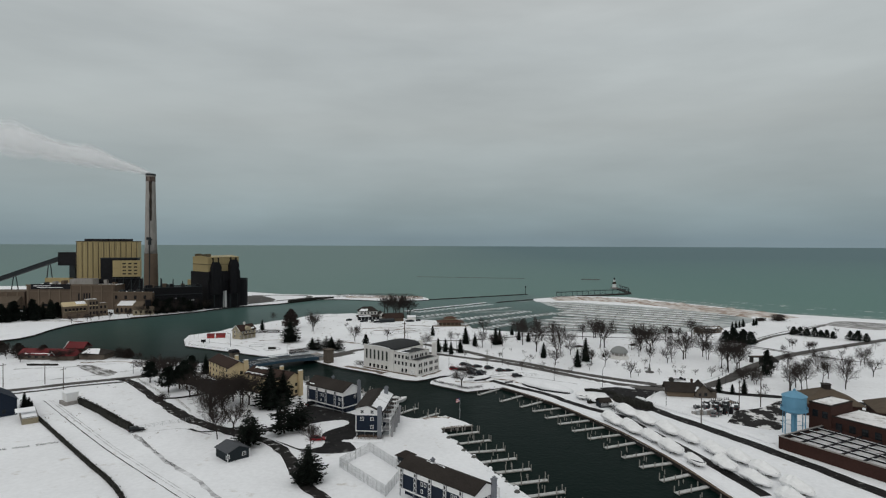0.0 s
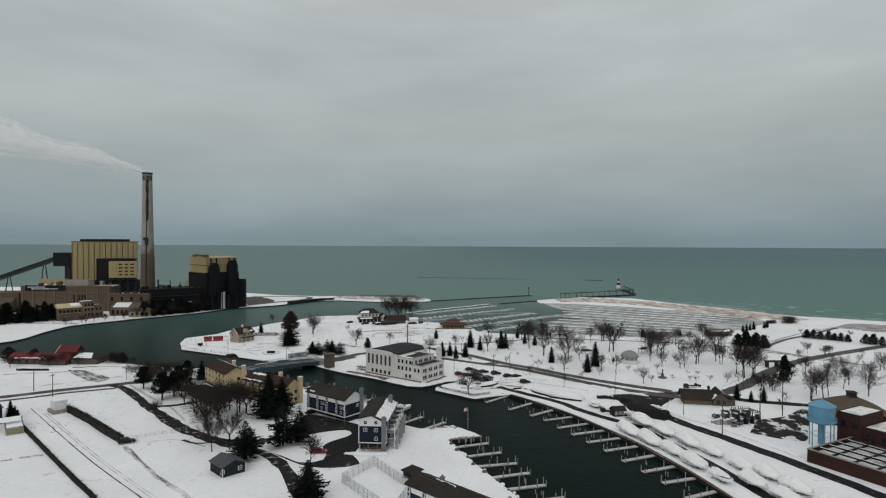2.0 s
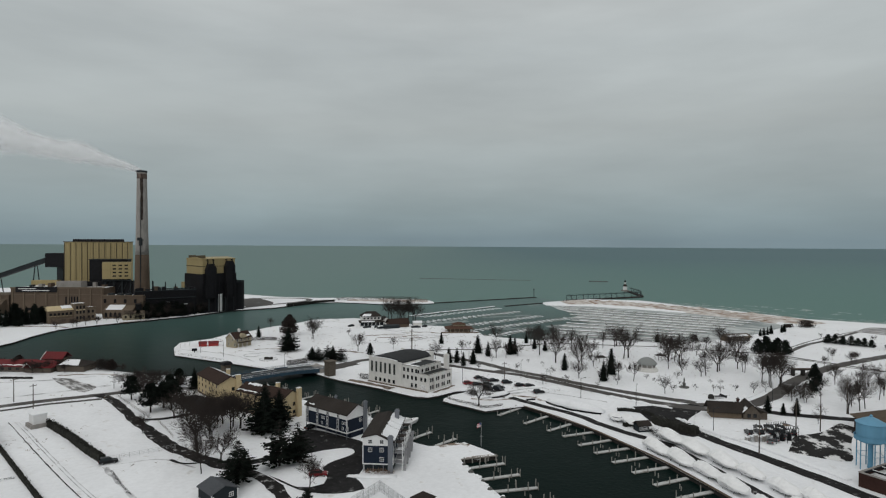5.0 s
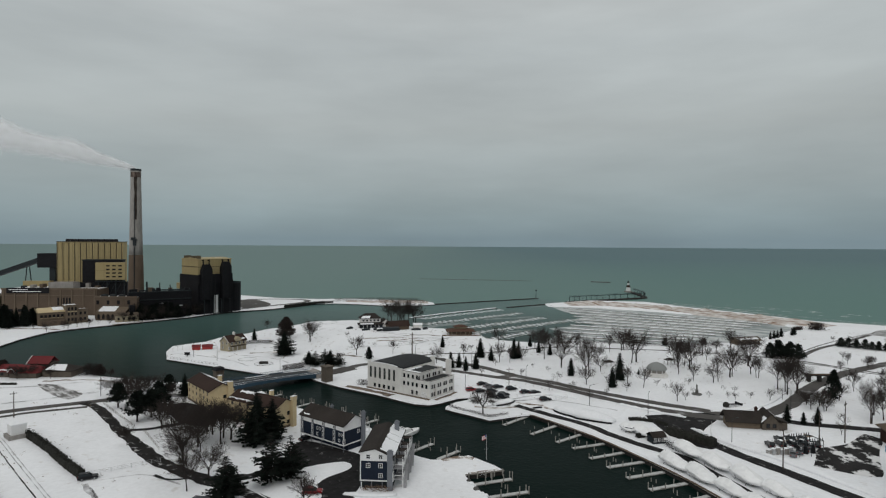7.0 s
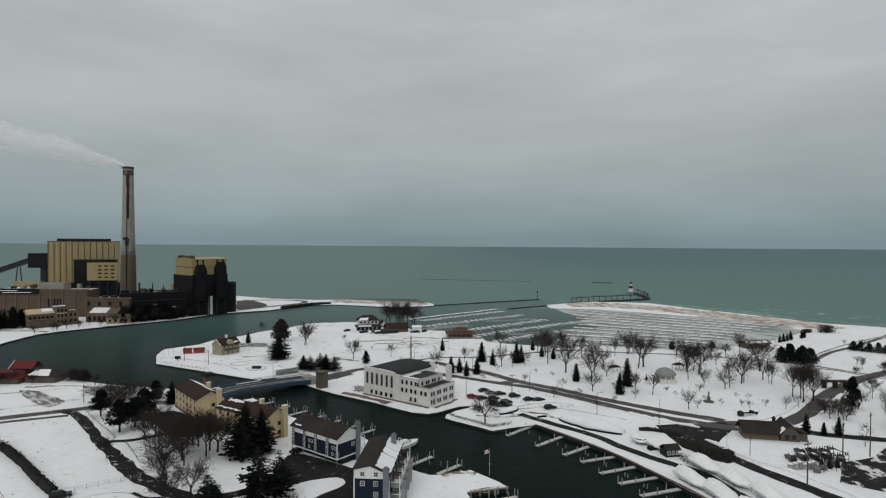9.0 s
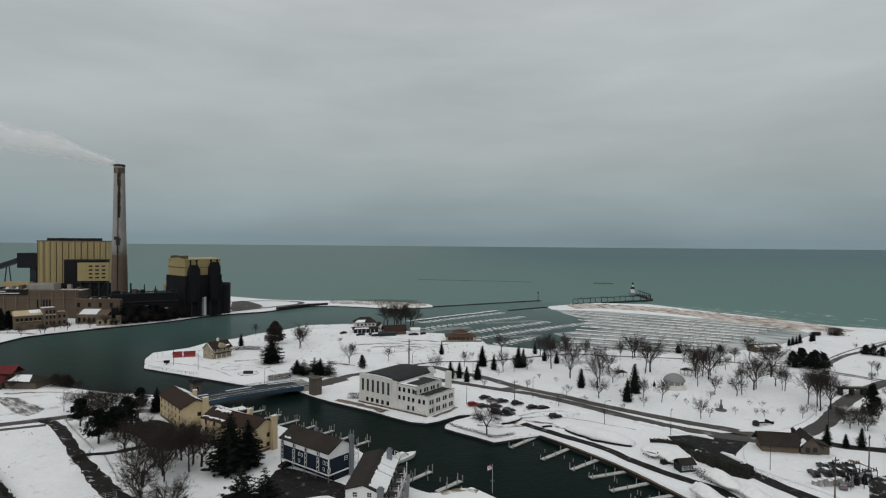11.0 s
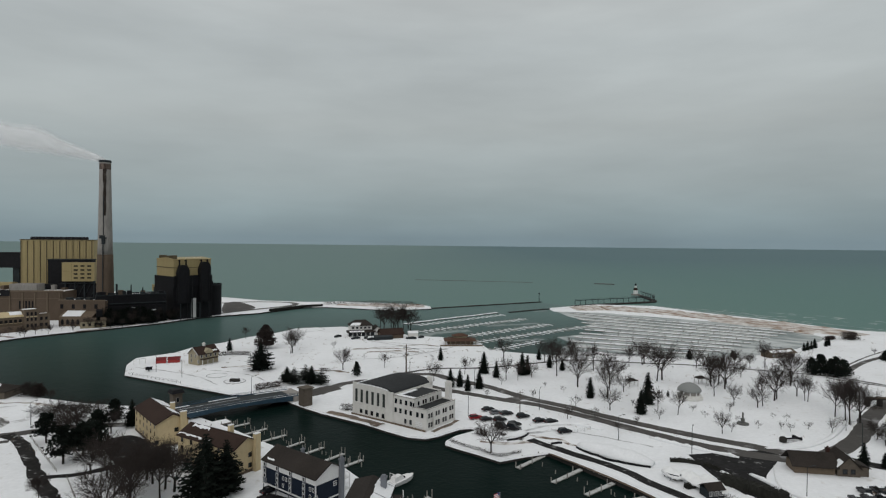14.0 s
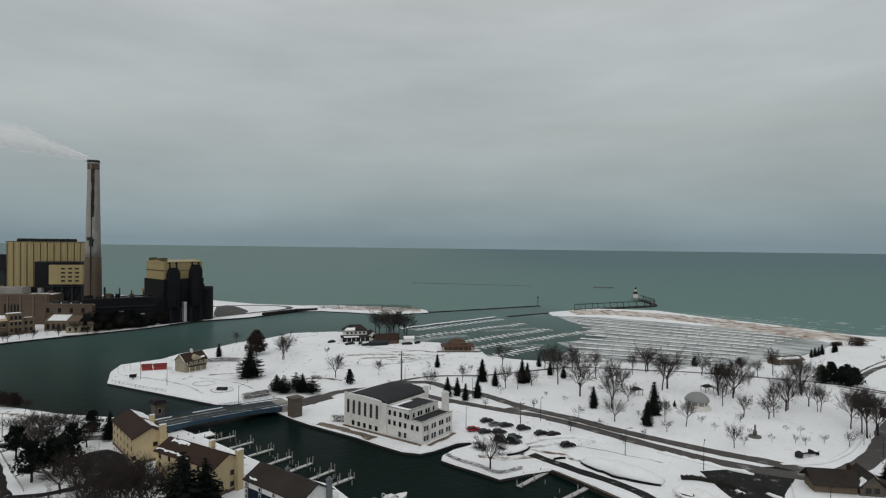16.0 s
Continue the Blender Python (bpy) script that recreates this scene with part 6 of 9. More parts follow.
part("wheel_track", Geo().rings([[(x, 3.0, z + 0.012), (x, 3.4, z + 0.012), (x, 3.4, z + 0.03), (x, 3.0, z + 0.03)] for x, z in prof]).rings([[(x, 6.2, z + 0.012), (x, 6.5, z + 0.012), (x, 6.5, z + 0.03), (x, 6.2, z + 0.03)] for x, z in prof[:9]]), M_SLUSH, bridge, "slush between the wheel tracks")
for y in (-0.35, 9.5):
    g = Geo()
    g.rings([[(x, y, z - 1.9 + 1.0 * math.sin(math.pi * i / N)), (x, y + 0.35, z - 1.9 + 1.0 * math.sin(math.pi * i / N)), (x, y + 0.35, z + 0.3), (x, y, z + 0.3)] for i, (x, z) in enumerate(prof)])
    part("girder", g, M_BRIDGE, bridge, "blue arched girder")
    r = Geo()
    for i in range(N):
        (xa, za), (xb, zb) = prof[i], prof[i + 1]
        for h in (0.75, 1.15):
            r.tube((xa, y + 0.17, za + h), (xb, y + 0.17, zb + h), 0.06, 0.06, 4)
        for q in range(3):
            f = q / 3
            x, z = xa + (xb - xa) * f, za + (zb - za) * f
            r.tube((x, y + 0.17, z + 0.2), (x, y + 0.17, z + 1.15), 0.05, 0.05, 4)
    part("railing", r, M_BRIDGE, bridge, "blue pipe railing")
for y0, y1, n0, n1 in ((0.15, 0.75, 0, 5), (0.2, 0.6, 6, 11), (0.3, 0.8, 11, N + 1), (8.5, 9.2, 0, 4), (8.8, 9.3, 5, 9), (8.7, 9.3, 10, N + 1)):
    s = Geo()
    s.rings([[(x, y0, z + 0.01), (x, y1, z + 0.01), (x, y1, z + 0.16), (x, y0, z + 0.16)] for x, z in prof[n0:n1]])
    part("footway_snow", s, M_SNOWP, bridge, "snow along the footway")
for x in (-2.0, BL - 3.0):
    part("abutment", Geo().box(x, x + 5, -1.0, 10.5, -3.0, 1.85), M_CONCRETE, bridge, "concrete abutment")
for x in (13.0, 20.0, 27.0):
    part("cross_beam", Geo().box(x, x + 0.4, 0, 9.5, 0.7, 1.4), M_BRIDGE, bridge)


def bridge_tower(x, y, h, mat, label, cap):
    t = thing("bridge_tower", label, "tower", x, y, GROUND, 45, "bridge towers")
    t.scale = (0.86, 0.86, 1.0) if cap else (0.98, 0.98, 1.0)
    part("shaft", Geo().box(-1.85, 1.85, -1.85, 1.85, 0, h), mat, t, "square masonry shaft")
    part("cornice", Geo().box(-2.35, 2.35, -2.35, 2.35, h, h + 0.35), mat, t)
    if cap:
        part("roof", Geo().rings([[(-2.6, -2.6, h + 0.35), (2.6, -2.6, h + 0.35), (2.6, 2.6, h + 0.35), (-2.6, 2.6, h + 0.35)], [(-1.9, -1.9, h + 1.5), (1.9, -1.9, h + 1.5), (1.9, 1.9, h + 1.5), (-1.9, 1.9, h + 1.5)]]), M_BLACK, t, "dark hipped cap")
    for a, (px, py) in ((0, (0, -1.87)), (90, (1.87, 0))):
        window(t, px, py, h * 0.55, 1.0, 1.6, a, M_CONCRETE, 0)


bridge_tower(-56.3, 288.2, 6.4, M_STONEB, "weathered stone bridge tower beside the bridge end", False)
bridge_tower(-100.2, 279.0, 6.4, M_STONEB, "weathered stone bridge tower with dark cap", True)
stage = thing("landing_stage", "snow-covered timber landing stage beside the bridge", "dock", -82.0, 266.0, 0, 42)
part("deck", Geo().box(-5.5, 5.5, -2.2, 2.2, 1.0, 1.35), M_WOOD, stage)
part("snow", Geo().rings([[(-5.3, -2.0, 1.35), (5.3, -2.0, 1.35), (5.3, 2.0, 1.35), (-5.3, 2.0, 1.35)], [(-4.7, -1.5, 1.7), (4.5, -1.6, 1.65), (4.8, 1.5, 1.7), (-4.9, 1.4, 1.65)]]), M_SNOWP, stage)
for px in (-5.0, -1.7, 1.7, 5.0):
    for py in (-2.3, 2.3):
        part("dock_post", Geo().cone(px, py, -1.5, 2.2, 0.16, 0.14, 6), M_PILE, stage)
ramp = part("bridge_ramp", ribbon([(-64, 298), (-58, 305), (-50, 315)], 9.0, GROUND + 0.02, 0.2, 2.0, 0.5), M_ROAD)
tagged(ramp, "road ramp leading off the bridge", "road", kind="structure")


def rubble_pier(name, pts, width, height, label, mat=M_STONE, snow=True):
    """A long low stone pier with rough edges, snow along its crown."""
    line = glide(pts, 4.0)
    g, s, n = Geo(), Geo(), len(line)
    rows, crown = [], []
    for i, p in enumerate(line):
        d = (line[min(i + 1, n - 1)] - line[max(i - 1, 0)]).normalized()
        q = Vector((-d.y, d.x))
        w = [width * (0.5 + random.uniform(-0.06, 0.10)) for _ in range(2)]
        a, b, c, e = p + q * w[0], p + q * w[0] * 0.75, p - q * w[1] * 0.75, p - q * w[1]
        h = height + random.uniform(-0.15, 0.15)
        rows.append([(e.x, e.y, -0.6), (c.x, c.y, h), (b.x, b.y, h), (a.x, a.y, -0.6)])
        crown.append([(c.x, c.y, h + 0.01), (c.x, c.y, h + 0.12), (b.x, b.y, h + 0.12), (b.x, b.y, h + 0.01)])
    pier = thing(name, label, "pier", 0, 0, 0)
    part("stone_core", g.rings(rows), mat, pier)
    if snow:
        part("snow_crown", s.rings([r[::-1] for r in crown]), M_SNOWP, pier)


rubble_pier("west_pier", [(-16, 604), (33, 633), (96, 670)], 4, 1.1, "long concrete pier at the harbour mouth", M_QUAY, False)
rubble_pier("basin_breakwater", [(-32, 505), (-10, 528), (43, 577)], 4, 1.0, "snow-topped breakwater of the small-craft basin", M_STONE, True)
rubble_pier("inner_breakwater", [(54, 582), (75, 598), (96, 612), (121, 628)], 4, 1.0, "low stone breakwater at the basin mouth", M_QUAY, False)
rubble_pier("detached_breakwater", [(-42, 976), (44, 960), (130, 942)], 4, 0.8, "detached breakwater far out on the lake", M_STONE, False)
rubble_pier("detached_breakwater", [(217, 927), (243, 917)], 6, 1.5, "short far breakwater with a marker", M_STONE, False)
rubble_pier("east_pier", [(119, 629), (142, 643), (183, 663), (214, 680), (219, 712), (222, 745)], 5.5, 1.8, "long concrete lighthouse pier with an iron catwalk", M_QUAY, False)

walkway = thing("catwalk", "elevated iron catwalk running out to the lighthouse", "catwalk", 0, 0, 1.7)
cw = glide([(122, 632), (142, 644), (183, 664), (214, 680), (219, 712), (220, 738)], 7.0)
for i, p in enumerate(cw[:-1]):
    q = cw[i + 1]
    t = Geo()
    for o in (-0.8, 0.8):
        t.tube((p.x, p.y + o, 0), (p.x, p.y + o * 0.6, 4.4), 0.16, 0.13, 4)
    t.tube((p.x, p.y, 0.4), (q.x, q.y, 4.2), 0.07, 0.07, 4)
    part("trestle", t, M_STEEL, walkway)
    part("span", Geo().tube((p.x, p.y, 4.5), (q.x, q.y, 4.5), 0.42, 0.42, 4), M_STEEL, walkway)
    part("handrail", Geo().tube((p.x, p.y, 5.6), (q.x, q.y, 5.6), 0.09, 0.09, 4), M_STEEL, walkway)
lh = thing("lighthouse", "white pierhead lighthouse with red roof and lantern", "lighthouse", 215.5, 742, 1.7, 20)
lh.scale = (0.85, 0.85, 0.85)
part("base", Geo().box(-4, 4, -4, 4, 0, 2.0), M_CONCRETE, lh)
part("house", Geo().lathe([(2.9, 2.0), (2.9, 7.0)], 8), M_TRIM, lh, "white octagonal house")
part("roof", Geo().lathe([(3.3, 7.0), (1.4, 10.4)], 8), M_MAROONROOF, lh, "dark red pyramid roof")
part("tower", Geo().lathe([(1.5, 10.0), (1.4, 12.4), (1.9, 12.5), (1.9, 12.8)], 8), M_TRIM, lh, "white tower")
part("lantern", Geo().lathe([(1.15, 12.8), (1.15, 14.4), (1.5, 14.5), (0.2, 15.9), (0.1, 16.8), (0.0, 16.8)], 8), M_BLACK, lh, "dark lantern")
beacon = thing("pier_beacon", "slim beacon mast at the pier end", "beacon", 94, 668.8, 0.9)
part("mast", Geo().cone(0, 0, 0, 7.5, 0.35, 0.25, 6).lathe([(0.7, 7.5), (0.7, 9.0), (0.0, 9.4)], 6), M_STEEL, beacon)


def dock(x0, y0, x1, y1, label, group, mat=M_DOCKTOP, piles=3, tall=2.2, width=1.3):
    """A floating finger dock from its root to its tip, with piles along both sides."""
    d = Vector((x1 - x0, y1 - y0))
    ln = d.length
    t = thing("finger_dock", label, "dock", x0, y0, 0, math.degrees(math.atan2(d.y, d.x)), group)
    part("deck", Geo().box(0, ln, -width / 2, width / 2, 0.62, 0.80), mat, t)
    part("stringer", Geo().box(0.1, ln - 0.1, -width / 2 + 0.05, width / 2 - 0.05, 0.25, 0.62), M_WOOD, t)
    for k in range(piles):
        x = ln * (0.30 + 0.68 * k / max(1, piles - 1))
        for s in (-1, 1):
            if (k + (s > 0)) % 2 == 0 or k == piles - 1:
                part("dock_post", Geo().cone(x, s * (width / 2 + 0.16), -1.5, tall + random.uniform(-0.5, 0.4), 0.16, 0.14, 6), M_PILE, t)
    for s in (-1, 1):
        part("mooring_post", Geo().cone(ln * 0.6, s * random.uniform(3.0, 4.0), -1.5, 1.6 + random.uniform(-0.3, 0.3), 0.15, 0.13, 6), M_PILE, t)
    return t


RIGHT_DOCKS = [(26.2, 243.2, 15.0, 231.1), (33.6, 231.5, 23.0, 221.5), (40.8, 223, 29.8, 214), (45.2, 213.3, 33.6, 208.6), (48.5, 205.5, 36.8, 200.3),
               (51.8, 198, 40, 193.6), (54.6, 190.5, 43.2, 186.2), (57.8, 183, 46.6, 178.8), (60.8, 175.6, 49.5, 170.6), (63.2, 167, 52.5, 162.7), (66, 159, 55.3, 155.4), (68, 151, 57.6, 146.2),
               (69, 143, 58.5, 138.5), (71.2, 135, 60.5, 130.5), (73.6, 127, 63, 122.5)]
for r in RIGHT_DOCKS:
    dock(*r, "narrow frosted finger dock with wooden piles", "marina finger docks")
LEFT_DOCKS = [(1.7, 181.1, 12.4, 185.1), (5.0, 173.5, 15.6, 177.1), (7.7, 166.0, 19.2, 168.6), (10.9, 158.2, 21.7, 161.7), (14.2, 150.8, 24.7, 153.8), (17.4, 143.3, 28.0, 146.4), (20.8, 136.0, 31.0, 139.2),
              (24.2, 128.4, 34.4, 131.8), (28.0, 120.8, 38.2, 124.4), (-16.4, 203.4, -8.9, 212.0), (-7.2, 199.0, -1.0, 205.8)]
for r in LEFT_DOCKS:
    dock(*r, "finger dock with tall piles at the townhouse basin", "townhouse finger docks", M_DOCKTOP, 4, 2.6)
CREAM_DOCKS = [(-34, 230, -28.6, 236.2), (-40, 234, -34.6, 241), (-47, 239, -41.6, 246), (-54, 244, -48.6, 251), (-61, 251, -55.6, 257.2), (-69, 257, -63.6, 263.2), (-77, 263, -71, 269)]
for r in CREAM_DOCKS:
    dock(*r, "finger dock with tall piles behind the cream houses", "cream house docks", M_DOCKTOP, 4, 2.5, 1.1)
bulk = thing("timber_bulkhead", "dark timber bulkhead with pale posts at the end of the spit", "bulkhead", 0.4, 185.2, 0, 17.2)
part("planking", Geo().box(0, 10.6, 0, 0.3, -1.0, 1.55), M_QUAY, bulk)
part("cap_beam", Geo().box(-0.2, 10.8, -0.25, 0.35, 1.55, 1.75), M_WOOD, bulk)
for k in range(5):
    part("dock_post", Geo().cone(0.6 + k * 2.4, -0.3, -1.5, 2.3, 0.2, 0.17, 6), M_PILE, bulk)
office_hut = thing("marina_hut", "small dark marina hut with white-barred windows and snowy roof", "hut", 58.4, 210.0, GROUND, 12)
part("wall", Geo().box(0, 4.4, 0, 3.4, 0, 2.1), M_SLATE, office_hut)
gable_roof(office_hut, 4.4, 3.4, 2.1, 3.2, M_BROWNROOF, 0.3, 0.12)
for k in range(3):
    window(office_hut, 0.8 + k * 1.4, -0.02, 0.7, 0.8, 1.0, 0, M_TRIM, 1)
anchor = thing("anchor_display", "dark old anchor lying on a low snowy plinth", "monument", 99.8, 250.8, GROUND, 24)
part("plinth", Geo().box(-0.4, 8.0, -0.9, 0.9, 0, 0.3), M_SLUSH, anchor)
part("shank", Geo().tube((0.6, 0, 1.2), (7.4, 0, 0.6), 0.22, 0.3, 8, True), M_BLACK, anchor)
part("ring", Geo().lathe([(1.0, 0.3), (1.15, 0.9), (1.0, 1.6), (0.7, 1.9), (0.55, 1.4), (0.6, 0.3)], 14, 0.3, 0), M_QUAY, anchor)
part("fluke", Geo().rings([[(6.6, -1.6, 0.4), (7.2, -1.6, 0.4), (7.2, -1.5, 1.3), (6.6, -1.5, 1.3)], [(7.2, 0, 0.35), (7.8, 0, 0.35), (7.8, 0, 0.8), (7.2, 0, 0.8)], [(6.6, 1.6, 0.4), (7.2, 1.6, 0.4), (7.2, 1.5, 1.3), (6.6, 1.5, 1.3)]]), M_BLACK, anchor)
edge = thing("dockside_walk", "timber dockside walk dusted with snow", "boardwalk", 0, 0, 0)
part("planks", ribbon([(25.6, 239.6), (33, 230), (43, 215), (51, 198.8), (58, 182.6), (64.5, 161.2), (67.8, 146), (70, 134), (76, 112)], 0.9, GROUND + 0.06, 0.05, 2.0), M_BRICKBROWN, edge)
part("snow_strip", ribbon([(27.2, 240.3), (34.4, 231), (44.4, 215.8), (52.4, 199.5), (59.4, 183.2), (66, 161.6), (69.3, 146.3), (71.5, 134.4), (77.5, 112.5)], 1.4, GROUND + 0.07, 0.3, 2.0, 0.15), M_SNOWP, edge)

# the snowed-in docks of the small-craft basin


POST = Geo().cone(0, 0, -0.5, 2.0, 0.15, 0.13, 5).mesh("mooring_post")
POST.materials.append(M_WOOD)


def pontoon(x0, y0, x1, y1, label, fingers, flen, icy=False):
    """A walkway under snow with finger floats on both sides, mooring posts at their tips."""
    rnd = random.Random(int(x0 * 7 + y0))
    d = Vector((x1 - x0, y1 - y0))
    ln = d.length
    t = thing("basin_pontoon", label, "dock", x0, y0, 0, math.degrees(math.atan2(d.y, d.x)), "basin pontoons")
    part("walkway", Geo().box(0, ln, -0.75, 0.75, 0.3, 0.85 if icy else 0.72), M_WOOD if icy else M_FLOAT, t, "grey slatted walkway")
    s, x = Geo(), 0.0
    while x < ln - 1:                   # snow lies on it in stretches
        w = min(rnd.uniform(4, 16), ln - x)
        far = 1.3 + rnd.uniform(0, 2.2) if icy else 0.6
        s.box(x, x + w, -0.6 + rnd.uniform(0, 0.2), far - rnd.uniform(0, 0.25), 0.6 if icy else 0.72, (0.90 if icy else 0.78) + rnd.uniform(0.02, 0.12))
        x += w + rnd.uniform(0.1, 0.7)
    tagged(part("walkway_snow", s, M_SNOWP, t, "broken snow on the walkway"), kind="stuff")
    for k in range(fingers):
        x = ln * (k + 0.5) / fingers
        for side in (-1, 1):
            ends = sorted((side * 0.8, side * flen * rnd.uniform(0.85, 1.05)))
            fw = 0.3 if icy else 0.42
            part("finger_float", Geo().box(x - fw, x + fw, ends[0], ends[1], 0.3, 0.68 + rnd.uniform(0, 0.1)), M_FLOAT if icy else M_SNOWP if rnd.random() < 0.6 else M_DOCKTOP, t, "slim finger float")
            part("mooring_post", POST, None, t, at=pose(x + fw + 0.2, side * flen * 0.97, 0) @ Matrix.Diagonal((1, 1, rnd.uniform(0.75, 1.1), 1)))
        part("mooring_post", POST, None, t, at=pose(x, 1.05, 0) @ Matrix.Diagonal((1, 1, rnd.uniform(0.65, 1.0), 1)))


for x0, y0, x1, y1, n in ((-20, 470, 62, 541, 20), (0, 444, 76, 512, 19), (14, 430, 98, 500, 21), (24, 405, 56, 438, 9)):
    pontoon(x0, y0, x1, y1, "snow-covered pontoon with many finger floats", n, 5.4)
fl_g = thing("basin_pontoon", "row of finger floats along the basin breakwater", "dock", -28, 503, 0, 43, "basin pontoons")
for k in range(18):
    part("finger_float", Geo().box(4 + k * 5.4, 5.2 + k * 5.4, -8.5, -1.8, 0.3, 0.78), M_SNOWP, fl_g)
for k in range(10):
    f = k / 9
    a, b = Vector((100, 584)).lerp(Vector((66, 420)), f), Vector((246, 480)).lerp(Vector((146, 398)), f)
    a, b = a.lerp(b, 0.04 + 0.10 * (1 - abs(f - 0.5) * 2)), b.lerp(a, 0.03)
    pontoon(a.x, a.y, b.x, b.y, "snow-buried pontoon locked in the harbour ice", max(8, int((b - a).length / 9)), 3.6, True)

# ---- trees ----


def grow_bare(seed, height, spread, limbs, twigs, vase=False):
    """Trunk with limbs, and the fine crown, of a leafless tree; spread: how far the limbs lean out; vase: forked low."""
    rnd = random.Random(seed)
    wood, fine = Geo(), Geo()
    h = height

    def run(p, d, ln, r0, r1, steps, bend, lift, geo, k):
        """A bent, tapered branch; returns the points along it with their directions."""
        out = [(p, d)]
        for i in range(steps):
            d = (d + Vector((rnd.gauss(0, bend), rnd.gauss(0, bend), rnd.gauss(lift, bend * 0.6)))).normalized()
            q = p + d * (ln / steps)
            geo.tube(p, q, r0 + (r1 - r0) * i / steps, r0 + (r1 - r0) * (i + 1) / steps, k)
            p = q
            out.append((p, d))
        return out

    def off(d, angle, turn):
        side = d.orthogonal().normalized()
        side.rotate(Matrix.Rotation(turn, 3, d))
        return (d * math.cos(angle) + side * math.sin(angle)).normalized()

    def at(pts, s):
        i = min(int(s * (len(pts) - 1)), len(pts) - 2)
        f = s * (len(pts) - 1) - i
        return pts[i][0].lerp(pts[i + 1][0], f), pts[i + 1][1]

    def twig(p, d, ln, r):
        side = d.orthogonal().normalized() * r
        side.rotate(Matrix.Rotation(rnd.uniform(0, 3.14), 3, d))
        fine.face([p + side, p - side, p + d * ln])

    def branch(p, d, ln, r, level):
        """Limbs, boughs, sprays, and the bare twigs on them."""
        if level == 3:
            pts = run(p, d, ln, r, r * 0.6, 2, 0.16, 0.05, fine, 3)
            for _ in range(twigs):
                q, e = at(pts, rnd.uniform(0.05, 1.0))
                f = off(e, rnd.uniform(0.25, 0.85), rnd.uniform(0, 6.28))
                l2 = ln * rnd.uniform(0.45, 0.95)
                twig(q, f, l2, h * 0.0018)
                twig(q + f * l2 * rnd.uniform(0.3, 0.6), off(f, rnd.uniform(0.3, 0.7), rnd.uniform(0, 6.28)), l2 * 0.6, h * 0.0015)
            return
        pts = run(p, d, ln, r, r * 0.5, 5 - level, 0.07 + 0.03 * level, 0.035, wood, 6 - level)
        n = (0, 6, 5)[level]
        turn = rnd.uniform(0, 6.28)
        for k in range(n):
            s = 0.22 + 0.70 * (k + rnd.uniform(0.1, 0.9)) / n
            q, e = at(pts, s)
            turn += 2.4 + rnd.uniform(-0.5, 0.5)
            branch(q, off(e, rnd.uniform(0.45, 0.85), turn), ln * rnd.uniform(0.48, 0.66) * (1.2 - 0.55 * s), r * 0.5 * (1.15 - 0.5 * s), level + 1)
        q, e = pts[-1]
        branch(q, off(e, 0.2, turn), ln * 0.5, r * 0.48, level + 1)

    if vase:                            # a short bole that forks into rising leaders
        stem = run(Vector((0, 0, -0.1)), Vector((0, 0, 1)), h * 0.27, h * 0.023, h * 0.018, 3, 0.04, 0.02, wood, 7)
        low = 0.70
    else:
        stem = run(Vector((0, 0, -0.1)), Vector((0, 0, 1)), h * 0.62, h * 0.020, h * 0.008, 6, 0.045, 0.02, wood, 7)
        low = 0.42
    for n in range(limbs):
        f = (n + rnd.uniform(0.1, 0.9)) / limbs
        p, d = at(stem, low + (1 - low) * f)
        a = 2.4 * n + rnd.uniform(-0.4, 0.4)
        lean = (0.30 + spread * rnd.uniform(0.7, 1.3)) * (1.0 if vase else 1.25 - 0.7 * f)
        e = Vector((math.cos(a) * math.sin(lean), math.sin(a) * math.sin(lean), math.cos(lean)))
        branch(p, e, h * rnd.uniform(0.40, 0.52) * (1.0 if vase else 1.05 - 0.45 * f), h * 0.0098, 1)
    top = max(v[2] for v in fine.v)
    k = height / top
    for g in (wood, fine):
        g.v = [(x * k, y * k, z * k) for x, y, z in g.v]
    return wood, fine


def bare_tree(seed, height, spread, limbs, twigs, label, vase=False):
    t = thing("bare_tree", label, "tree", 0, 0, -200)
    wood, fine = grow_bare(seed, height, spread, limbs, twigs, vase)
    part("trunk", wood, M_BARK, t)
    part("crown", fine, M_TWIG, t, "leafless twigs")
    return t


def grow_pine(seed, height, width, clumps, low=0.18):
    """An open crown of needle clumps on irregular limbs."""
    rnd, g, wood = random.Random(seed), Geo(), Geo()
    wood.cone(0, 0, -0.1, height * 0.92, height * 0.02 + 0.08, 0.05, 6)
    for _ in range(clumps):
        s = rnd.uniform(low, 1.0)
        env = width * 0.5 * min(1.0, (1.06 - s) * 1.35) ** 0.8 * (0.75 + 0.25 * min(1, (s - low) * 6))
        a, rr = rnd.uniform(0, 2 * math.pi), env * rnd.uniform(0.25, 1.08)
        c = Vector((math.cos(a) * rr, math.sin(a) * rr, height * s * rnd.uniform(0.94, 1.0)))
        if rnd.random() < 0.35:
            wood.tube((0, 0, c.z * 0.86), c, 0.09, 0.04, 4)
        size = width * 0.088 * rnd.uniform(0.6, 1.35)
        for _k in range(9):
            d = Vector((rnd.gauss(0, 1), rnd.gauss(0, 1), rnd.gauss(0.1, 0.55))).normalized()
            side = d.orthogonal().normalized()
            side.rotate(Matrix.Rotation(rnd.uniform(0, 6.28), 3, d))
            p, q = c + d * size * 0.2, c + d * size * 1.25
            m = (p + q) / 2
            g.face([p, m + side * size * 0.26, q, m - side * size * 0.26])
    return wood, g


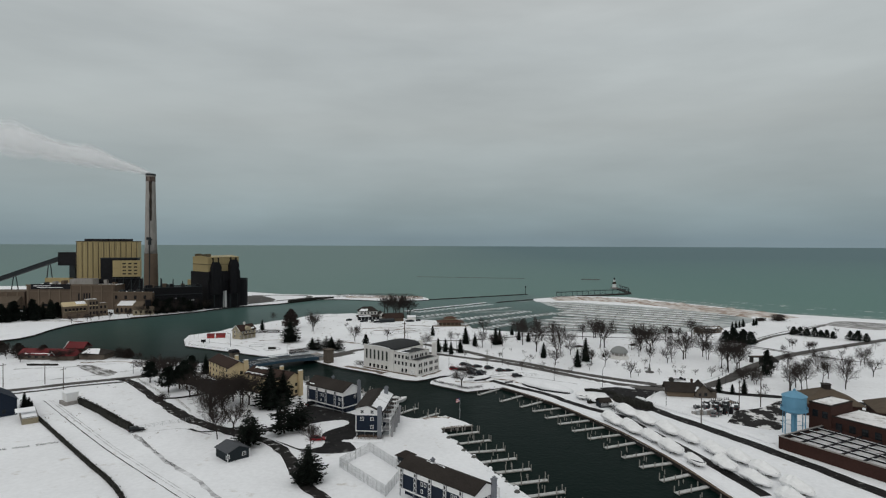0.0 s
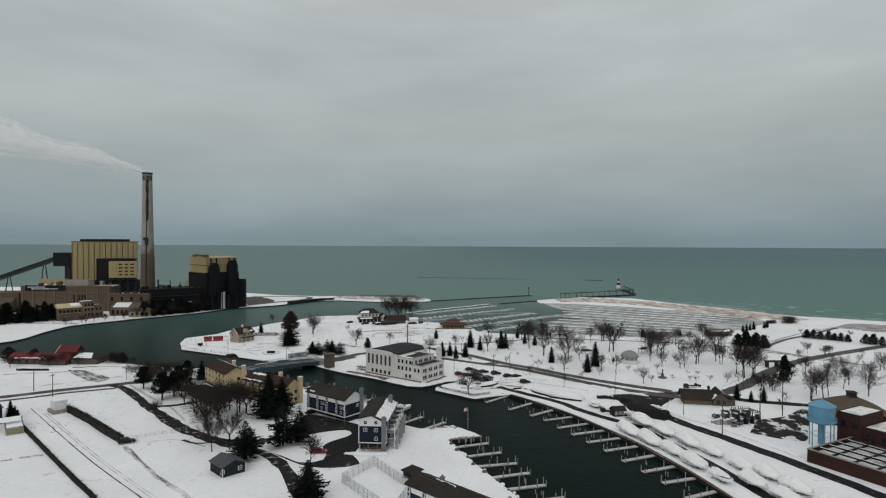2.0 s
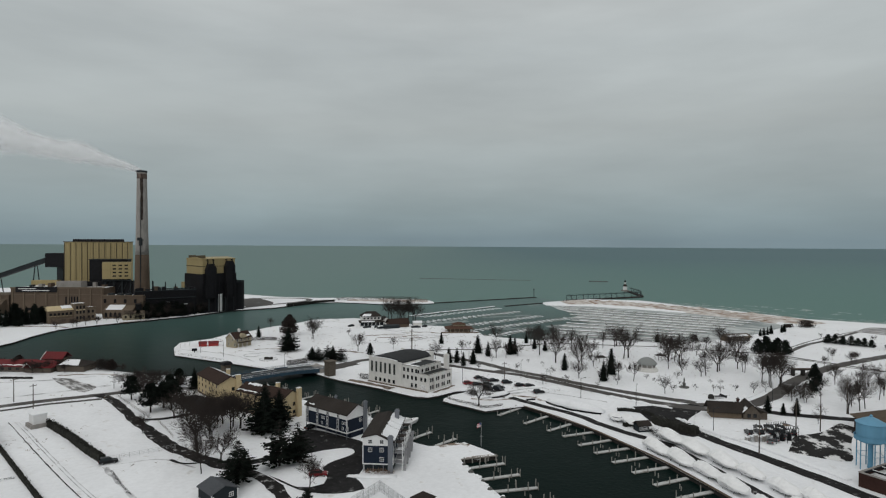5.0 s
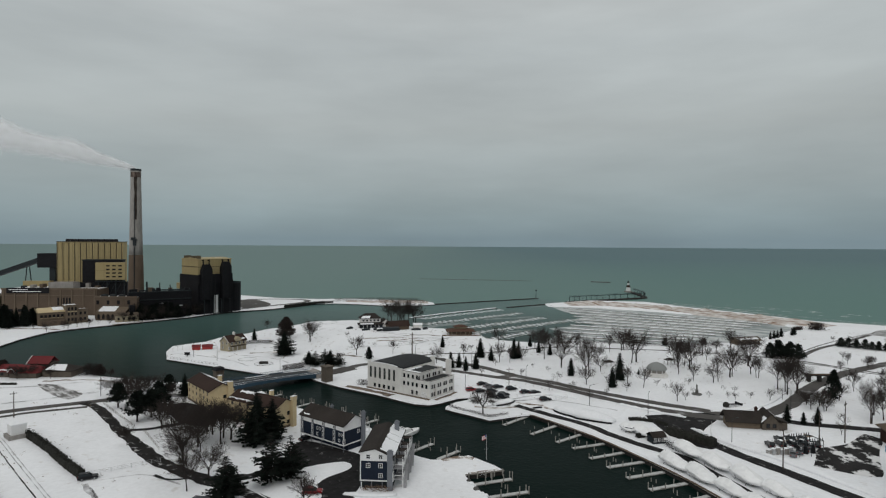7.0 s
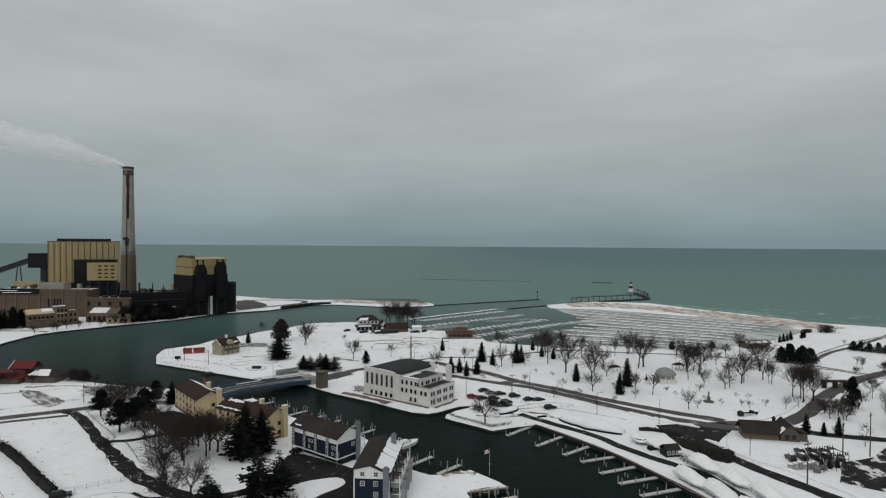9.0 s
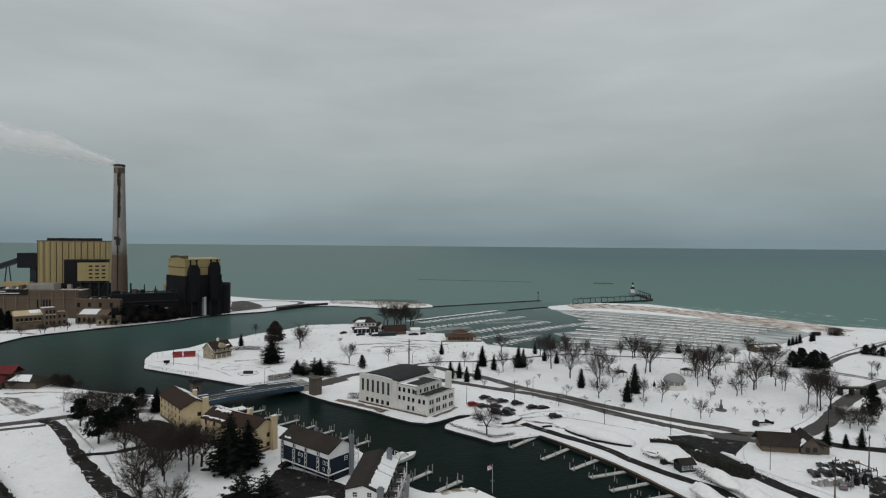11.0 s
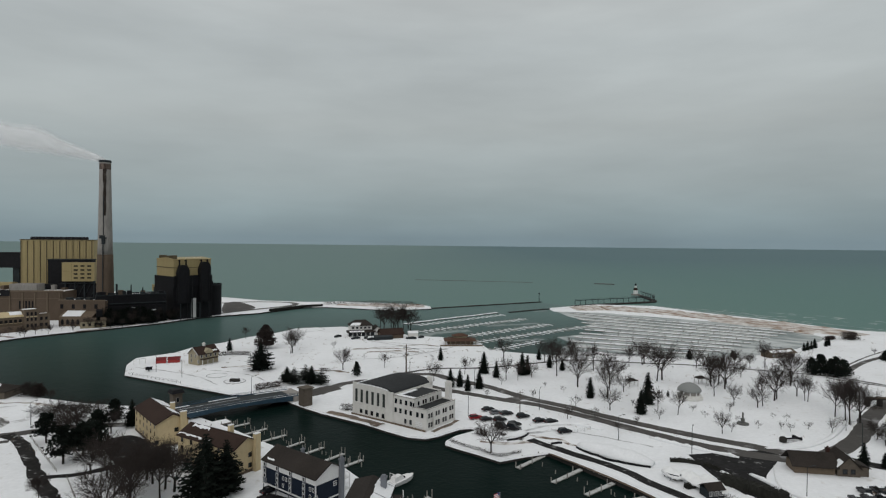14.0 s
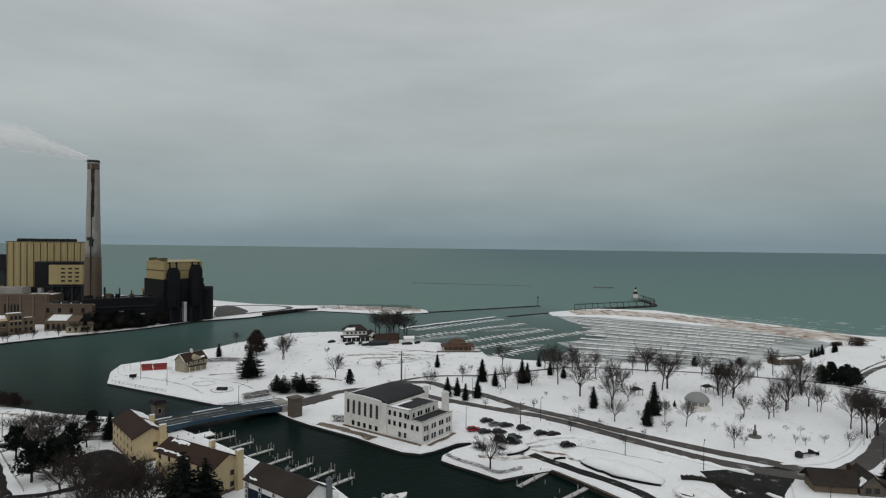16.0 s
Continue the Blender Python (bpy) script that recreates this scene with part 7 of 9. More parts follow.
def pine(seed, height, width, clumps, label, mat=M_NEEDLE, name="pine_tree", low=0.06):
    t = thing(name, label, "tree", 0, 0, -200)
    wood, g = grow_pine(seed, height, width, clumps, low)
    part("trunk", wood, M_BARK, t)
    part("crown", g, mat, t)
    return t


def grow_fir(seed, height, width, whorls, low=0.10, thin=1.0):
    """A ragged layered conifer: whorls of boughs, each carrying flat sprays of needles."""
    rnd, g, wood = random.Random(seed), Geo(), Geo()
    wood.cone(0, 0, -0.1, height * 0.97, height * 0.02 + 0.06, 0.03, 6)
    for w in range(whorls):
        s = min(0.999, max(0.0, (w + rnd.uniform(-0.25, 0.25)) / (whorls - 1)))
        z = height * (low + (0.97 - low) * s)
        reach = width * 0.5 * (1 - max(0, s) ** 1.25) ** 0.85 * (0.62 + 0.38 * min(1, s * 3)) * (rnd.uniform(0.72, 1.12) if thin < 1.5 else 1.0) + 0.25
        n = max(4, int((9 - 4 * s) * thin + 0.5))
        for b in range(n):
            a = 2 * math.pi * (b + rnd.uniform(-0.4, 0.4)) / n + w * 1.3
            ln = reach * rnd.choice((0.55, 0.8, 0.95, 1.0, 1.12)) * rnd.uniform(0.9, 1.1)
            c, e = math.cos(a), math.sin(a)
            sag = rnd.uniform(0.05, 0.22)
            wood.tube((0, 0, z), (c * ln * 0.7, e * ln * 0.7, z - ln * sag), 0.07, 0.03, 3)
            k = max(3, int(ln * 3.8))
            for i in range(k):
                f = 0.16 + 0.84 * (i + rnd.random()) / k
                px, py, pz = c * ln * f, e * ln * f, z - ln * sag * math.sin(2.4 * f) + rnd.uniform(-0.12, 0.12)
                for side in (-1, 1):
                    t = a + side * rnd.uniform(0.3, 1.0)
                    l = (0.28 + 0.13 * ln * (1.15 - 0.6 * f)) * rnd.uniform(0.7, 1.35)
                    d = Vector((math.cos(t), math.sin(t), rnd.uniform(-0.30, 0.15)))
                    q = Vector((-math.sin(t), math.cos(t), rnd.uniform(-0.6, 0.6))) * l * 0.34
                    p = Vector((px, py, pz))
                    g.face([p, p + d * l * 0.5 + q, p + d * l, p + d * l * 0.5 - q])
    return wood, g


def fir(seed, height, width, whorls, label, low=0.10, thin=1.0, name="spruce_tree", full=False):
    t = thing(name, label, "tree", 0, 0, -200)
    wood, g = grow_fir(seed, height, width, whorls, low, thin)
    if full:
        rnd = random.Random(seed)
        g.rings([[(r * rnd.uniform(0.85, 1.1) * math.cos(0.7 * j), r * rnd.uniform(0.85, 1.1) * math.sin(0.7 * j), z) for j in range(9)]
                 for r, z in ((width * (0.34 if name == "spruce_tree" and width < 6 else 0.25) * (1 - f) ** 0.9 + 0.05, height * (low + (0.96 - low) * f)) for f in (0, 0.15, 0.3, 0.45, 0.6, 0.75, 0.9, 1.0))])
    part("trunk", wood, M_BARK, t)
    part("crown", g, M_NEEDLE, t, "dark needle boughs")
    return t


BARE = [bare_tree(11, 12, 0.26, 6, 5, "leafless broad park tree standing in snow", True), bare_tree(23, 12, 0.26, 8, 4, "tall leafless tree with upright dark limbs"),
        bare_tree(37, 12, 0.40, 6, 5, "wide-spreading leafless tree on snowy ground", True), bare_tree(41, 12, 0.36, 9, 4, "dense leafless tree with fine twigs")]
DENSE = [bare_tree(67, 12, 0.48, 7, 9, "leafless tree with forked trunk beside the drive", True), bare_tree(71, 12, 0.44, 9, 8, "dark leafless tree crowding the drive")]
YOUNG = [bare_tree(53, 4, 0.40, 4, 5, "small leafless ornamental tree in the snow"), bare_tree(59, 4, 0.30, 4, 5, "young leafless park tree", True)]
SPRUCE = [fir(5, 9, 4.8, 24, "dark conical spruce on the snow", 0.03, 1.8, full=True), fir(7, 9, 4.2, 24, "slim dark spruce on the snow", 0.03, 1.8, full=True)]
PINE = [pine(3, 10, 8.8, 330, "broad dark pine beside the road"), pine(9, 10, 7.8, 300, "uneven dark pine among the houses")]
SCOTS = pine(21, 10, 8.2, 210, "dark pine with bare lower trunk beside the drive", low=0.30)
OAK = pine(15, 11, 10, 420, "round-crowned oak holding withered leaves", M_LEAFBROWN, "withered_oak", 0.14)
WIDE = [fir(13, 10, 8.4, 19, "tall dark spruce with ragged boughs among the houses", 0.08, 1.55, full=True), fir(17, 10, 8.8, 14, "layered dark spruce beside the drive", 0.17, 1.45)]
USED = set()


def plant_tree(kind, x, y, h, turn, base, fat=1.0):
    """The first use moves the tree itself, later ones are copies."""
    s = h / base
    m = pose(x, y, GROUND, 0, 0, turn) @ Matrix.Diagonal((s * fat, s * fat, s, 1))
    if kind.name not in USED:
        USED.add(kind.name)
        kind.matrix_basis = m
        return kind
    return copy_thing(kind, m @ Matrix.Diagonal((*(1 / c for c in kind.scale), 1)))


rt = random.Random(77)
PARK_SPRUCE = [(14, 343, 10.3), (5, 311, 6.8), (10, 315, 7.8), (19, 335, 7.5), (31.5, 341, 10.5), (34, 342, 9), (45, 376, 5.8), (47, 357, 6.8), (52, 351, 6.1), (53, 302, 8.3), (66, 281, 8.8),
               (73, 294, 12.2), (85, 305, 2.6), (-6, 372, 6.8), (-2, 317, 7.9), (2, 318, 7.4), (-121, 393, 7.0), (202, 407, 5.0), (206, 410, 5.4), (210, 413, 5.0), (214.5, 417, 6.0), (225, 423, 5.2), (228.5, 426, 5.6), (112.5, 232.9, 6.4), (117.1, 231.1, 4.2), (122, 231.2, 6.0), (-150.3, 206.1, 6.0), (-146.8, 203.4, 5.0), (-144.0, 200.8, 4.4)]
for i, (x, y, h) in enumerate(PARK_SPRUCE):
    plant_tree(SPRUCE[i % 2], x, y, h, rt.uniform(0, 360), 9)
NEAR_SPRUCE = [(0, -62.2, 208.6, 15.6, 1.15), (0, -58.5, 212.0, 13.0, 0.95), (1, -49.6, 179.7, 13.0, 1.02), (1, -45.3, 182.4, 11.4, 1.0), (1, -57.0, 168.3, 11.0, 1.2), (0, -33.5, 142.0, 9.8, 1.2),
               (1, -57.2, 172.5, 8.0, 0.9), (0, -107, 262, 9.0, 0.85), (0, -90.3, 346.5, 13.0, 1.3), (1, -68, 319, 7.6, 1.25), (0, -61, 321, 7.8, 1.2), (1, -64.5, 325, 7.4, 1.3), (0, -72, 323, 6.8, 1.3), (1, -56.5, 319, 6.6, 1.4)]
for k, x, y, h, fat in NEAR_SPRUCE:
    plant_tree(WIDE[k], x, y, h, rt.uniform(0, 360), 10, fat)
for x, y, h, fat in ((-108.9, 229.1, 10.4, 1.15), (-124.3, 245.6, 9.2, 1.15), (-107, 234.9, 9.6, 1.3), (-103.5, 233.6, 10.2, 1.3), (-112, 251, 8.5, 1.2)):
    plant_tree(SCOTS, x, y, h, rt.uniform(0, 360), 10, fat)
PINES = [ (-44, 336, 6.3, 0.8), (169, 347, 8.0, 1.2), (174.5, 349, 9.0, 1.2), (177, 342, 9.4, 1.2), (183, 345, 7.4, 1.1), (180, 350, 7.0, 1.1), (125, 380, 4.6, 0.9),
         (-226, 489, 13, 0.9), (-219.5, 490, 12, 1.0), (-211.5, 491, 10, 1.1), (-233, 486, 10, 0.9), (-304, 440, 10, 1.1), (-320, 438, 9, 1.1), (-336, 432, 9, 1.2), (-299, 455, 11, 0.9), (-312, 446, 11, 0.9), (-326, 444, 12, 0.9), (-344, 440, 11, 1.0), (-300, 432, 8, 1.1), (-318, 428, 8, 1.2), (-116, 268, 7, 1.1)]
for i, (x, y, h, fat) in enumerate(PINES):
    plant_tree(PINE[i % 2], x, y, h, rt.uniform(0, 360), 10, fat)
OAKS = [(-103.5, 400, 13, 1.0), (-160, 296, 5, 1.3), (150, 384, 4, 0.9), (-206, 300, 6, 1.2), (-234, 306, 7, 1.5), (-222, 304, 6, 1.4)]
for x, y, h, fat in OAKS:
    plant_tree(OAK, x, y, h, rt.uniform(0, 360), 11, fat)
PARK_A = [(23, 331, 11.6), (28, 330, 9.3), (35, 336, 8.3), (47, 339, 16.5), (52, 319, 17.0), (67, 351, 14.6), (56, 285, 9.5), (64, 314, 18.0), (95, 365, 12.5), (90, 331, 18.5), (93, 333, 19.5), (74, 286, 8.8),
          (27, 379, 12.3), (110, 322, 16.1), (114, 318, 16.4), (104, 306, 11.8), (105, 292, 9.5), (116, 292, 13.9), (125, 300, 15.5), (153, 337, 14.2)]
PARK_B = [(138, 307, 11.9), (137, 300, 10.5), (154, 304, 10.4), (134, 270, 17.2), (85, 259, 8.6), (79, 280, 10.1), (132, 340, 8.2), (145, 357, 9.0), (-52, 348, 11.5), (-86, 386, 13.1), (-89, 408, 12.7),
          (-33, 353, 8.0), (-9, 327, 9.7), (5, 341, 8.9), (-66, 403, 4.4), (-40, 481, 18.0), (-35, 478, 19), (-31, 471, 18.3), (69, 311, 9.1), (143, 278, 14)]
WEST = [(-78.6, 205.3, 11.8), (-80.2, 198, 13.4), (-73, 208.2, 13.0), (-81.2, 218.8, 12.0), (-74.1, 213.4, 12.8), (-71.2, 211.9, 12.6), (-78.6, 216.4, 11.9), (-74.2, 185.4, 13.0), (-66.4, 181.9, 10.2),
        (-76.5, 201.6, 9.2), (-68.7, 174.2, 10.6), (-37.5, 162.5, 9.8), (-96, 226, 11), (-120.8, 247.9, 10), (-117.3, 249.7, 10.4),
        (-109.8, 254.5, 8.6), (-84, 212, 11), (-92, 220, 11), (-83, 223, 11), (-77.5, 221, 11), (-80.3, 208.8, 12), (-97.4, 222.1, 10.5), (-100.4, 206.4, 7.0)]
EAST = [(46.8, 369.3, 13), (50.2, 363.7, 15), (53.2, 356.9, 14), (59, 364, 15), (60.3, 353.2, 13), (136, 275, 16), (139, 272, 15), (135, 279, 15), (112, 327, 15), (114, 324, 14), (149, 261, 8.8), (165, 276, 10.1), (149, 242, 11.2), (152, 239, 14.0), (113, 290, 9.2), (127, 302, 16), (141, 232, 13.5), (148, 236, 13), (184, 276, 10.6), (175, 249, 14), (211, 289, 11), (183, 283, 9.5),
        (160, 262, 9), (170, 268, 9), (196, 262, 10), (118.5, 326, 16), (96.6, 367, 16), (155, 362, 14.5), (145.8, 324.6, 17.5), (137.5, 299, 11.7), (73.5, 333.5, 10.7), (86.8, 360, 11.7), (149, 295, 9.2), (158.6, 304.5, 9.6), (59.7, 301.4, 17), (-124.5, 431, 8.2), (-85.3, 387, 13.4), (-53.7, 366, 8), (120, 360, 13), (135, 352, 12), (207, 286, 9), (199, 330, 6), (204, 323, 6.5), (208, 326, 6), (168, 239, 12), (166, 251, 11), (173, 258, 10), (184, 313, 6)]
for i, (x, y, h) in enumerate(WEST):
    plant_tree(DENSE[(i // 2) % 2] if i % 3 else BARE[2], x, y, h, rt.uniform(0, 360), 12, rt.uniform(0.95, 1.15))
for i, (x, y, h) in enumerate(PARK_A + PARK_B + EAST):
    plant_tree(BARE[i % 4], x, y, h, rt.uniform(0, 360), 12, rt.uniform(0.75, 1.0))
SMALL = [(44, 288, 5.2), (38, 274, 5.4), (87, 276, 2.9), (89, 261, 4.1), (100, 265, 2.9), (107, 264, 2.9), (114, 273, 2.9), (116, 264, 3.3), (111, 276, 2.3), (109, 262, 3.3), (128, 263, 5.1), (122, 261, 5.4),
         (-45, 372, 2.8), (38, 318, 2.6), (44, 310, 2.8), (60, 268, 3.2), (48, 276, 4), (70, 274, 4.6), (96, 270, 3), (86, 284, 3), (58, 325, 3), (210, 305, 5), (222, 320, 5), (236, 300, 6), (246, 330, 5),
         (260, 385, 5), (248, 400, 4), (-100, 372, 5), (-24, 372, 4), (10, 362, 4), (202, 338, 6), (207, 341, 5), (203, 321, 6.5), (208, 325, 6), (200, 373, 4), (236, 398, 4), (170, 284, 7), (178, 274, 8), (129, 228.5, 5), (123, 220.4, 4.5), (121, 230.5, 3.5), (134, 246.6, 5), (66, 290, 3), (30, 300, 4), (12, 300, 4), (52, 262, 3.4), (20, 322, 4), (-16, 318, 4.5), (78, 300, 3.5), (100, 285, 4)]
for i, (x, y, h) in enumerate(SMALL):
    plant_tree(YOUNG[i % 2], x, y, h, rt.uniform(0, 360), 4)
FAR = [(229.5, 381, 5.4), (232.5, 379, 5.8), (235.5, 376.5, 5.0), (239, 374, 5.8), (241.5, 372, 4.6), (244, 370, 5.2), (246.5, 367.5, 4.4), (252.5, 360.5, 6.0), (255.5, 358, 6.4), (259, 355.5, 5.2)]
for i, (x, y, h) in enumerate(FAR):
    plant_tree(PINE[i % 2], x, y, h, rt.uniform(0, 360), 10, 1.15)
SHORE = [(-258, 430, 6), (-250, 440, 7), (-230, 462, 7), (-222, 474, 6), (-214, 487, 7), (-242, 452, 6), (-266, 420, 7), (-208, 495, 6)]
for i, (x, y, h) in enumerate(SHORE):
    plant_tree(BARE[i % 4], x, y, h, rt.uniform(0, 360), 12, 1.1)


def hedge(pts, width, height, label, mat=M_HEDGE, dens=7, core=False, blade=1.0):
    """A ragged hedge of many small leaf and twig blades along a line."""
    rnd, g = random.Random(int(width * 100 + pts[0][0])), Geo()
    line = glide(pts, 0.5)
    if core:
        n = len(line)
        rows = []
        for i, p in enumerate(line):
            d = (line[min(i + 1, n - 1)] - line[max(i - 1, 0)]).normalized()
            q = Vector((-d.y, d.x)) * width * 0.36 * rnd.uniform(0.8, 1.15)
            h = height * 0.75 * rnd.uniform(0.8, 1.1)
            rows.append([(p.x + q.x, p.y + q.y, 0), (p.x + q.x * 0.8, p.y + q.y * 0.8, h), (p.x - q.x * 0.8, p.y - q.y * 0.8, h), (p.x - q.x, p.y - q.y, 0)])
        g.rings([r[::-1] for r in rows])
    for p in line:
        for _ in range(dens if core else int(dens * (3.2 if mat == M_TWIG else 2))):
            w = width * (0.17 if core else 0.25)
            c = Vector((p.x + max(-2 * w, min(2 * w, rnd.gauss(0, w))), p.y + max(-2 * w, min(2 * w, rnd.gauss(0, w))), rnd.uniform(0.05, height * (0.88 if core else 1))))
            d = Vector((rnd.gauss(0, 1), rnd.gauss(0, 1), rnd.gauss(0.5, 0.8))).normalized() * rnd.uniform(0.15, 0.4) * blade
            s = d.orthogonal().normalized() * (0.12 if core else 0.026 if mat == M_TWIG else 0.05) * blade
            g.face([c - d, c + s, c + d, c - s])
    t = thing("hedge", label, "hedge", 0, 0, GROUND)
    tagged(part("foliage", g, mat, t), kind="stuff")
    return t


hedge([(-136.3, 214.7), (-121, 201.8), (-108.7, 190.3), (-99.4, 182.2)], 2.6, 2.6, "dark clipped hedge along the field", dens=24, core=True)
hedge([(-93, 175.2), (-87, 168), (-80.5, 160.8)], 0.8, 0.35, "low dead growth along a ditch", M_HEDGE, 2)
hedge([(-76, 156), (-72, 152)], 0.8, 0.3, "low dead growth along a ditch", M_HEDGE, 2)
hedge([(-25.4, 175.4), (-22, 174.8), (-18.6, 175.0)], 1.8, 1.2, "rusty grass bed in front of the house", M_RUST, 14)
hedge([(-70, 618), (-40, 614), (-22, 616)], 7.0, 2.0, "dead scrub on the sandy spit", M_RUST, 8, False, 2.0)
hedge([(-112, 618), (-90, 626), (-60, 630), (-30, 628)], 6.0, 3.0, "bare scrub on the far shore", M_TWIG, 8, False, 2.0)
hedge([(255, 449), (261, 450.5)], 8.0, 4.6, "dark brown thicket at the beach end", M_LEAFBROWN, 60, False, 2.6)
hedge([(240, 446), (247, 450)], 4.0, 2.2, "dark brown thicket at the beach end", M_LEAFBROWN, 40, False, 2.0)
hedge([(-81, 309.4), (-77.3, 312.1), (-73, 316)], 2.2, 2.4, "bare brush beside the bridge approach", M_TWIG, 30, False, 1.5)
hedge([(-122, 378), (-114, 381), (-106, 380)], 2.5, 2.0, "bare shrubs behind the keeper's house", M_TWIG, 22, False, 1.4)
hedge([(-62, 345), (-58, 344)], 2.0, 1.6, "russet shrub bed in the park snow", M_LEAFBROWN, 20, False, 1.2)
hedge([(60, 384), (90, 388), (130, 380), (160, 382)], 3.0, 1.6, "brush along the basin edge", M_TWIG, 8, False, 1.6)
hedge([(66.5, 220), (70.5, 215.6), (73.6, 211.5), (76.5, 208)], 4.2, 3.2, "dense dark hedge beside the marina lot", M_HEDGE, 24, True)
hedge([(58.6, 234.2), (62.5, 233.8), (66.0, 232.0)], 0.8, 1.5, "dark clipped hedge beside the marina lot", M_HEDGE, 20, True)
hedge([(66.9, 231.4), (68.4, 229.8), (69.5, 227.6)], 0.8, 1.3, "dark clipped hedge beside the marina lot", M_HEDGE, 20, True)
hedge([(62.0, 208.6), (64.0, 204.5), (67.0, 203.5)], 3.2, 1.9, "dark brush between the laid-up boats", M_HEDGE, 26, False)
hedge([(-41.6, 282.2), (-39.5, 282.0), (-37.8, 281.6)], 2.2, 2.2, "bare brown bush beside the white hall", M_TWIG, 30, False, 1.3)
hedge([(55.5, 216.2), (60, 217.8), (64.5, 219)], 2.2, 1.6, "low dark hedge among the laid-up boats", M_HEDGE, 20, True)

hedge([(-3.2, 250.2), (-0.6, 246.6), (5.6, 241.6), (10.4, 237.2), (17, 240.4)], 1.2, 0.9, "dead brush along the quay edge of the parking spit", M_TWIG, 12, False, 1.0)
hedge([(5.2, 257.0), (8.4, 254.2)], 2.6, 2.0, "bare brown bush beside the parked cars", M_TWIG, 40, False, 1.2)
hedge([(12.5, 256.5), (16.0, 253.2), (19.0, 251.4)], 1.4, 0.8, "low dark shrubs beside the parked cars", M_TWIG, 24, False, 1.0)

# a dark belt of conifers before the power station
for k in range(34):
    f = k / 33
    plant_tree(SPRUCE[k % 2] if k % 3 else PINE[0], -345 + 52 * f + rt.uniform(-4, 4), 396 + 54 * f + rt.uniform(-6, 6), rt.uniform(9, 15), rt.uniform(0, 360), 9 if k % 3 else 10, rt.uniform(0.8, 1.05))
for x, y, h in ((-47, 476, 17), (-44, 470, 16), (-38, 474, 18), (-28, 478, 17), (-26, 470, 16), (-36, 466, 15)):
    plant_tree(BARE[int(-x) % 4], x, y, h, rt.uniform(0, 360), 12)

# dead grass and brush poking through the snow


def tufts(name, count, pick, label, size, mat, seed):
    rnd, g = random.Random(seed), Geo()
    for _ in range(count):
        x, y = pick(rnd)
        if noise.noise(Vector((x * 0.035, y * 0.035, seed))) < 0.02:
            continue
        for _k in range(5):
            c = Vector((x + rnd.gauss(0, size), y + rnd.gauss(0, size), 0.0))
            d = Vector((rnd.gauss(0, 0.5), rnd.gauss(0, 0.5), 1)).normalized() * rnd.uniform(0.4, 1.2) * size
            s = d.orthogonal().normalized() * 0.22 * size
            g.face([c - s, c + s, c + d])
            g.face([c - s * 0.4, c + d * 0.9 + s, c + d])
    ob = part(name, g, mat, at=pose(0, 0, GROUND))
    tagged(ob, label, "grass", kind="stuff")


tufts("grass_tufts", 330, lambda r: (r.uniform(-90, 20), r.uniform(335, 440)), "dead grass tufts poking through the park snow", 0.5, M_RUST, 1)
tufts("grass_tufts", 440, lambda r: (r.uniform(20, 130), r.uniform(255, 365)), "dead grass tufts under the park trees", 0.4, M_RUST, 2)
tufts("grass_tufts", 360, lambda r: (r.uniform(-160, -60), r.uniform(175, 265)), "dead grass tufts on the near bank", 0.3, M_RUST, 3)
tufts("grass_tufts", 280, lambda r: (r.uniform(130, 280), r.uniform(230, 440)), "dead grass tufts by the beach road", 0.5, M_RUST, 4)
tufts("grass_tufts", 200, lambda r: (r.uniform(-150, -70), r.uniform(312, 420)), "dead grass tufts on the point", 0.4, M_RUST, 5)

for x, y, h in ((-236, 470, 7), (-231, 474, 8), (-226, 480, 8), (-222, 486, 7), (-217, 492, 8), (-213, 498, 7), (-209, 503, 6)):
    plant_tree(PINE[int(-x) % 2], x, y, h, rt.uniform(0, 360), 10, 1.0)
for x, y, h in ((-246, 458, 8), (-240, 466, 9), (-228, 470, 8), (-219, 481, 9), (-211, 492, 8), (-258, 440, 8), (-204, 507, 8), (-262, 432, 7)):
    plant_tree(BARE[int(-x) % 4], x, y, h, rt.uniform(0, 360), 12)
for k in range(26):
    f = k / 25
    plant_tree(BARE[k % 4] if k % 4 else PINE[k % 2], -231 + 29 * f + rt.uniform(-2.5, 1), 476 + 34 * f + rt.uniform(-1, 4), rt.uniform(8, 13), rt.uniform(0, 360), 12 if k % 4 else 10, rt.uniform(0.9, 1.2))
for x, y in ((-262, 452), (-256, 450), (-252, 456), (-272, 436), (-268, 440), (-280, 428)):
    plant_tree(YOUNG[int(-x) % 2], x, y, rt.uniform(4, 6), rt.uniform(0, 360), 4)
hedge([(-148, 566), (-138, 582), (-128, 596), (-112, 606)], 3.0, 2.4, "dark brush on the far quay end", M_HEDGE, 10, True, 1.6)

for x, y, h in ((-196, 292, 6), (-204, 296, 7), (-178, 290, 5), (-226, 300, 8), (-152, 290, 5), (-214, 299, 6), (-236, 302, 9), (-242, 300, 9), (-248, 304, 8), (-221, 294, 6)):
    plant_tree(DENSE[1], x, y, h, rt.uniform(0, 360), 12, 1.2)

for x, y, h in ((-181, 297, 6.5), (-183.5, 296, 5.5), (-165, 298, 6.5), (-162.5, 297, 5.5), (-208, 285.5, 6), (-188, 290, 7), (-192, 289, 6), (-134.5, 262.7, 8.5), (-128.8, 260.3, 8), (-126.1, 263.7, 9), (-122.3, 266.4, 8), (-131, 266, 7.5)):
    plant_tree(DENSE[int(-x) % 2], x, y, h, rt.uniform(0, 360), 12, 1.35)
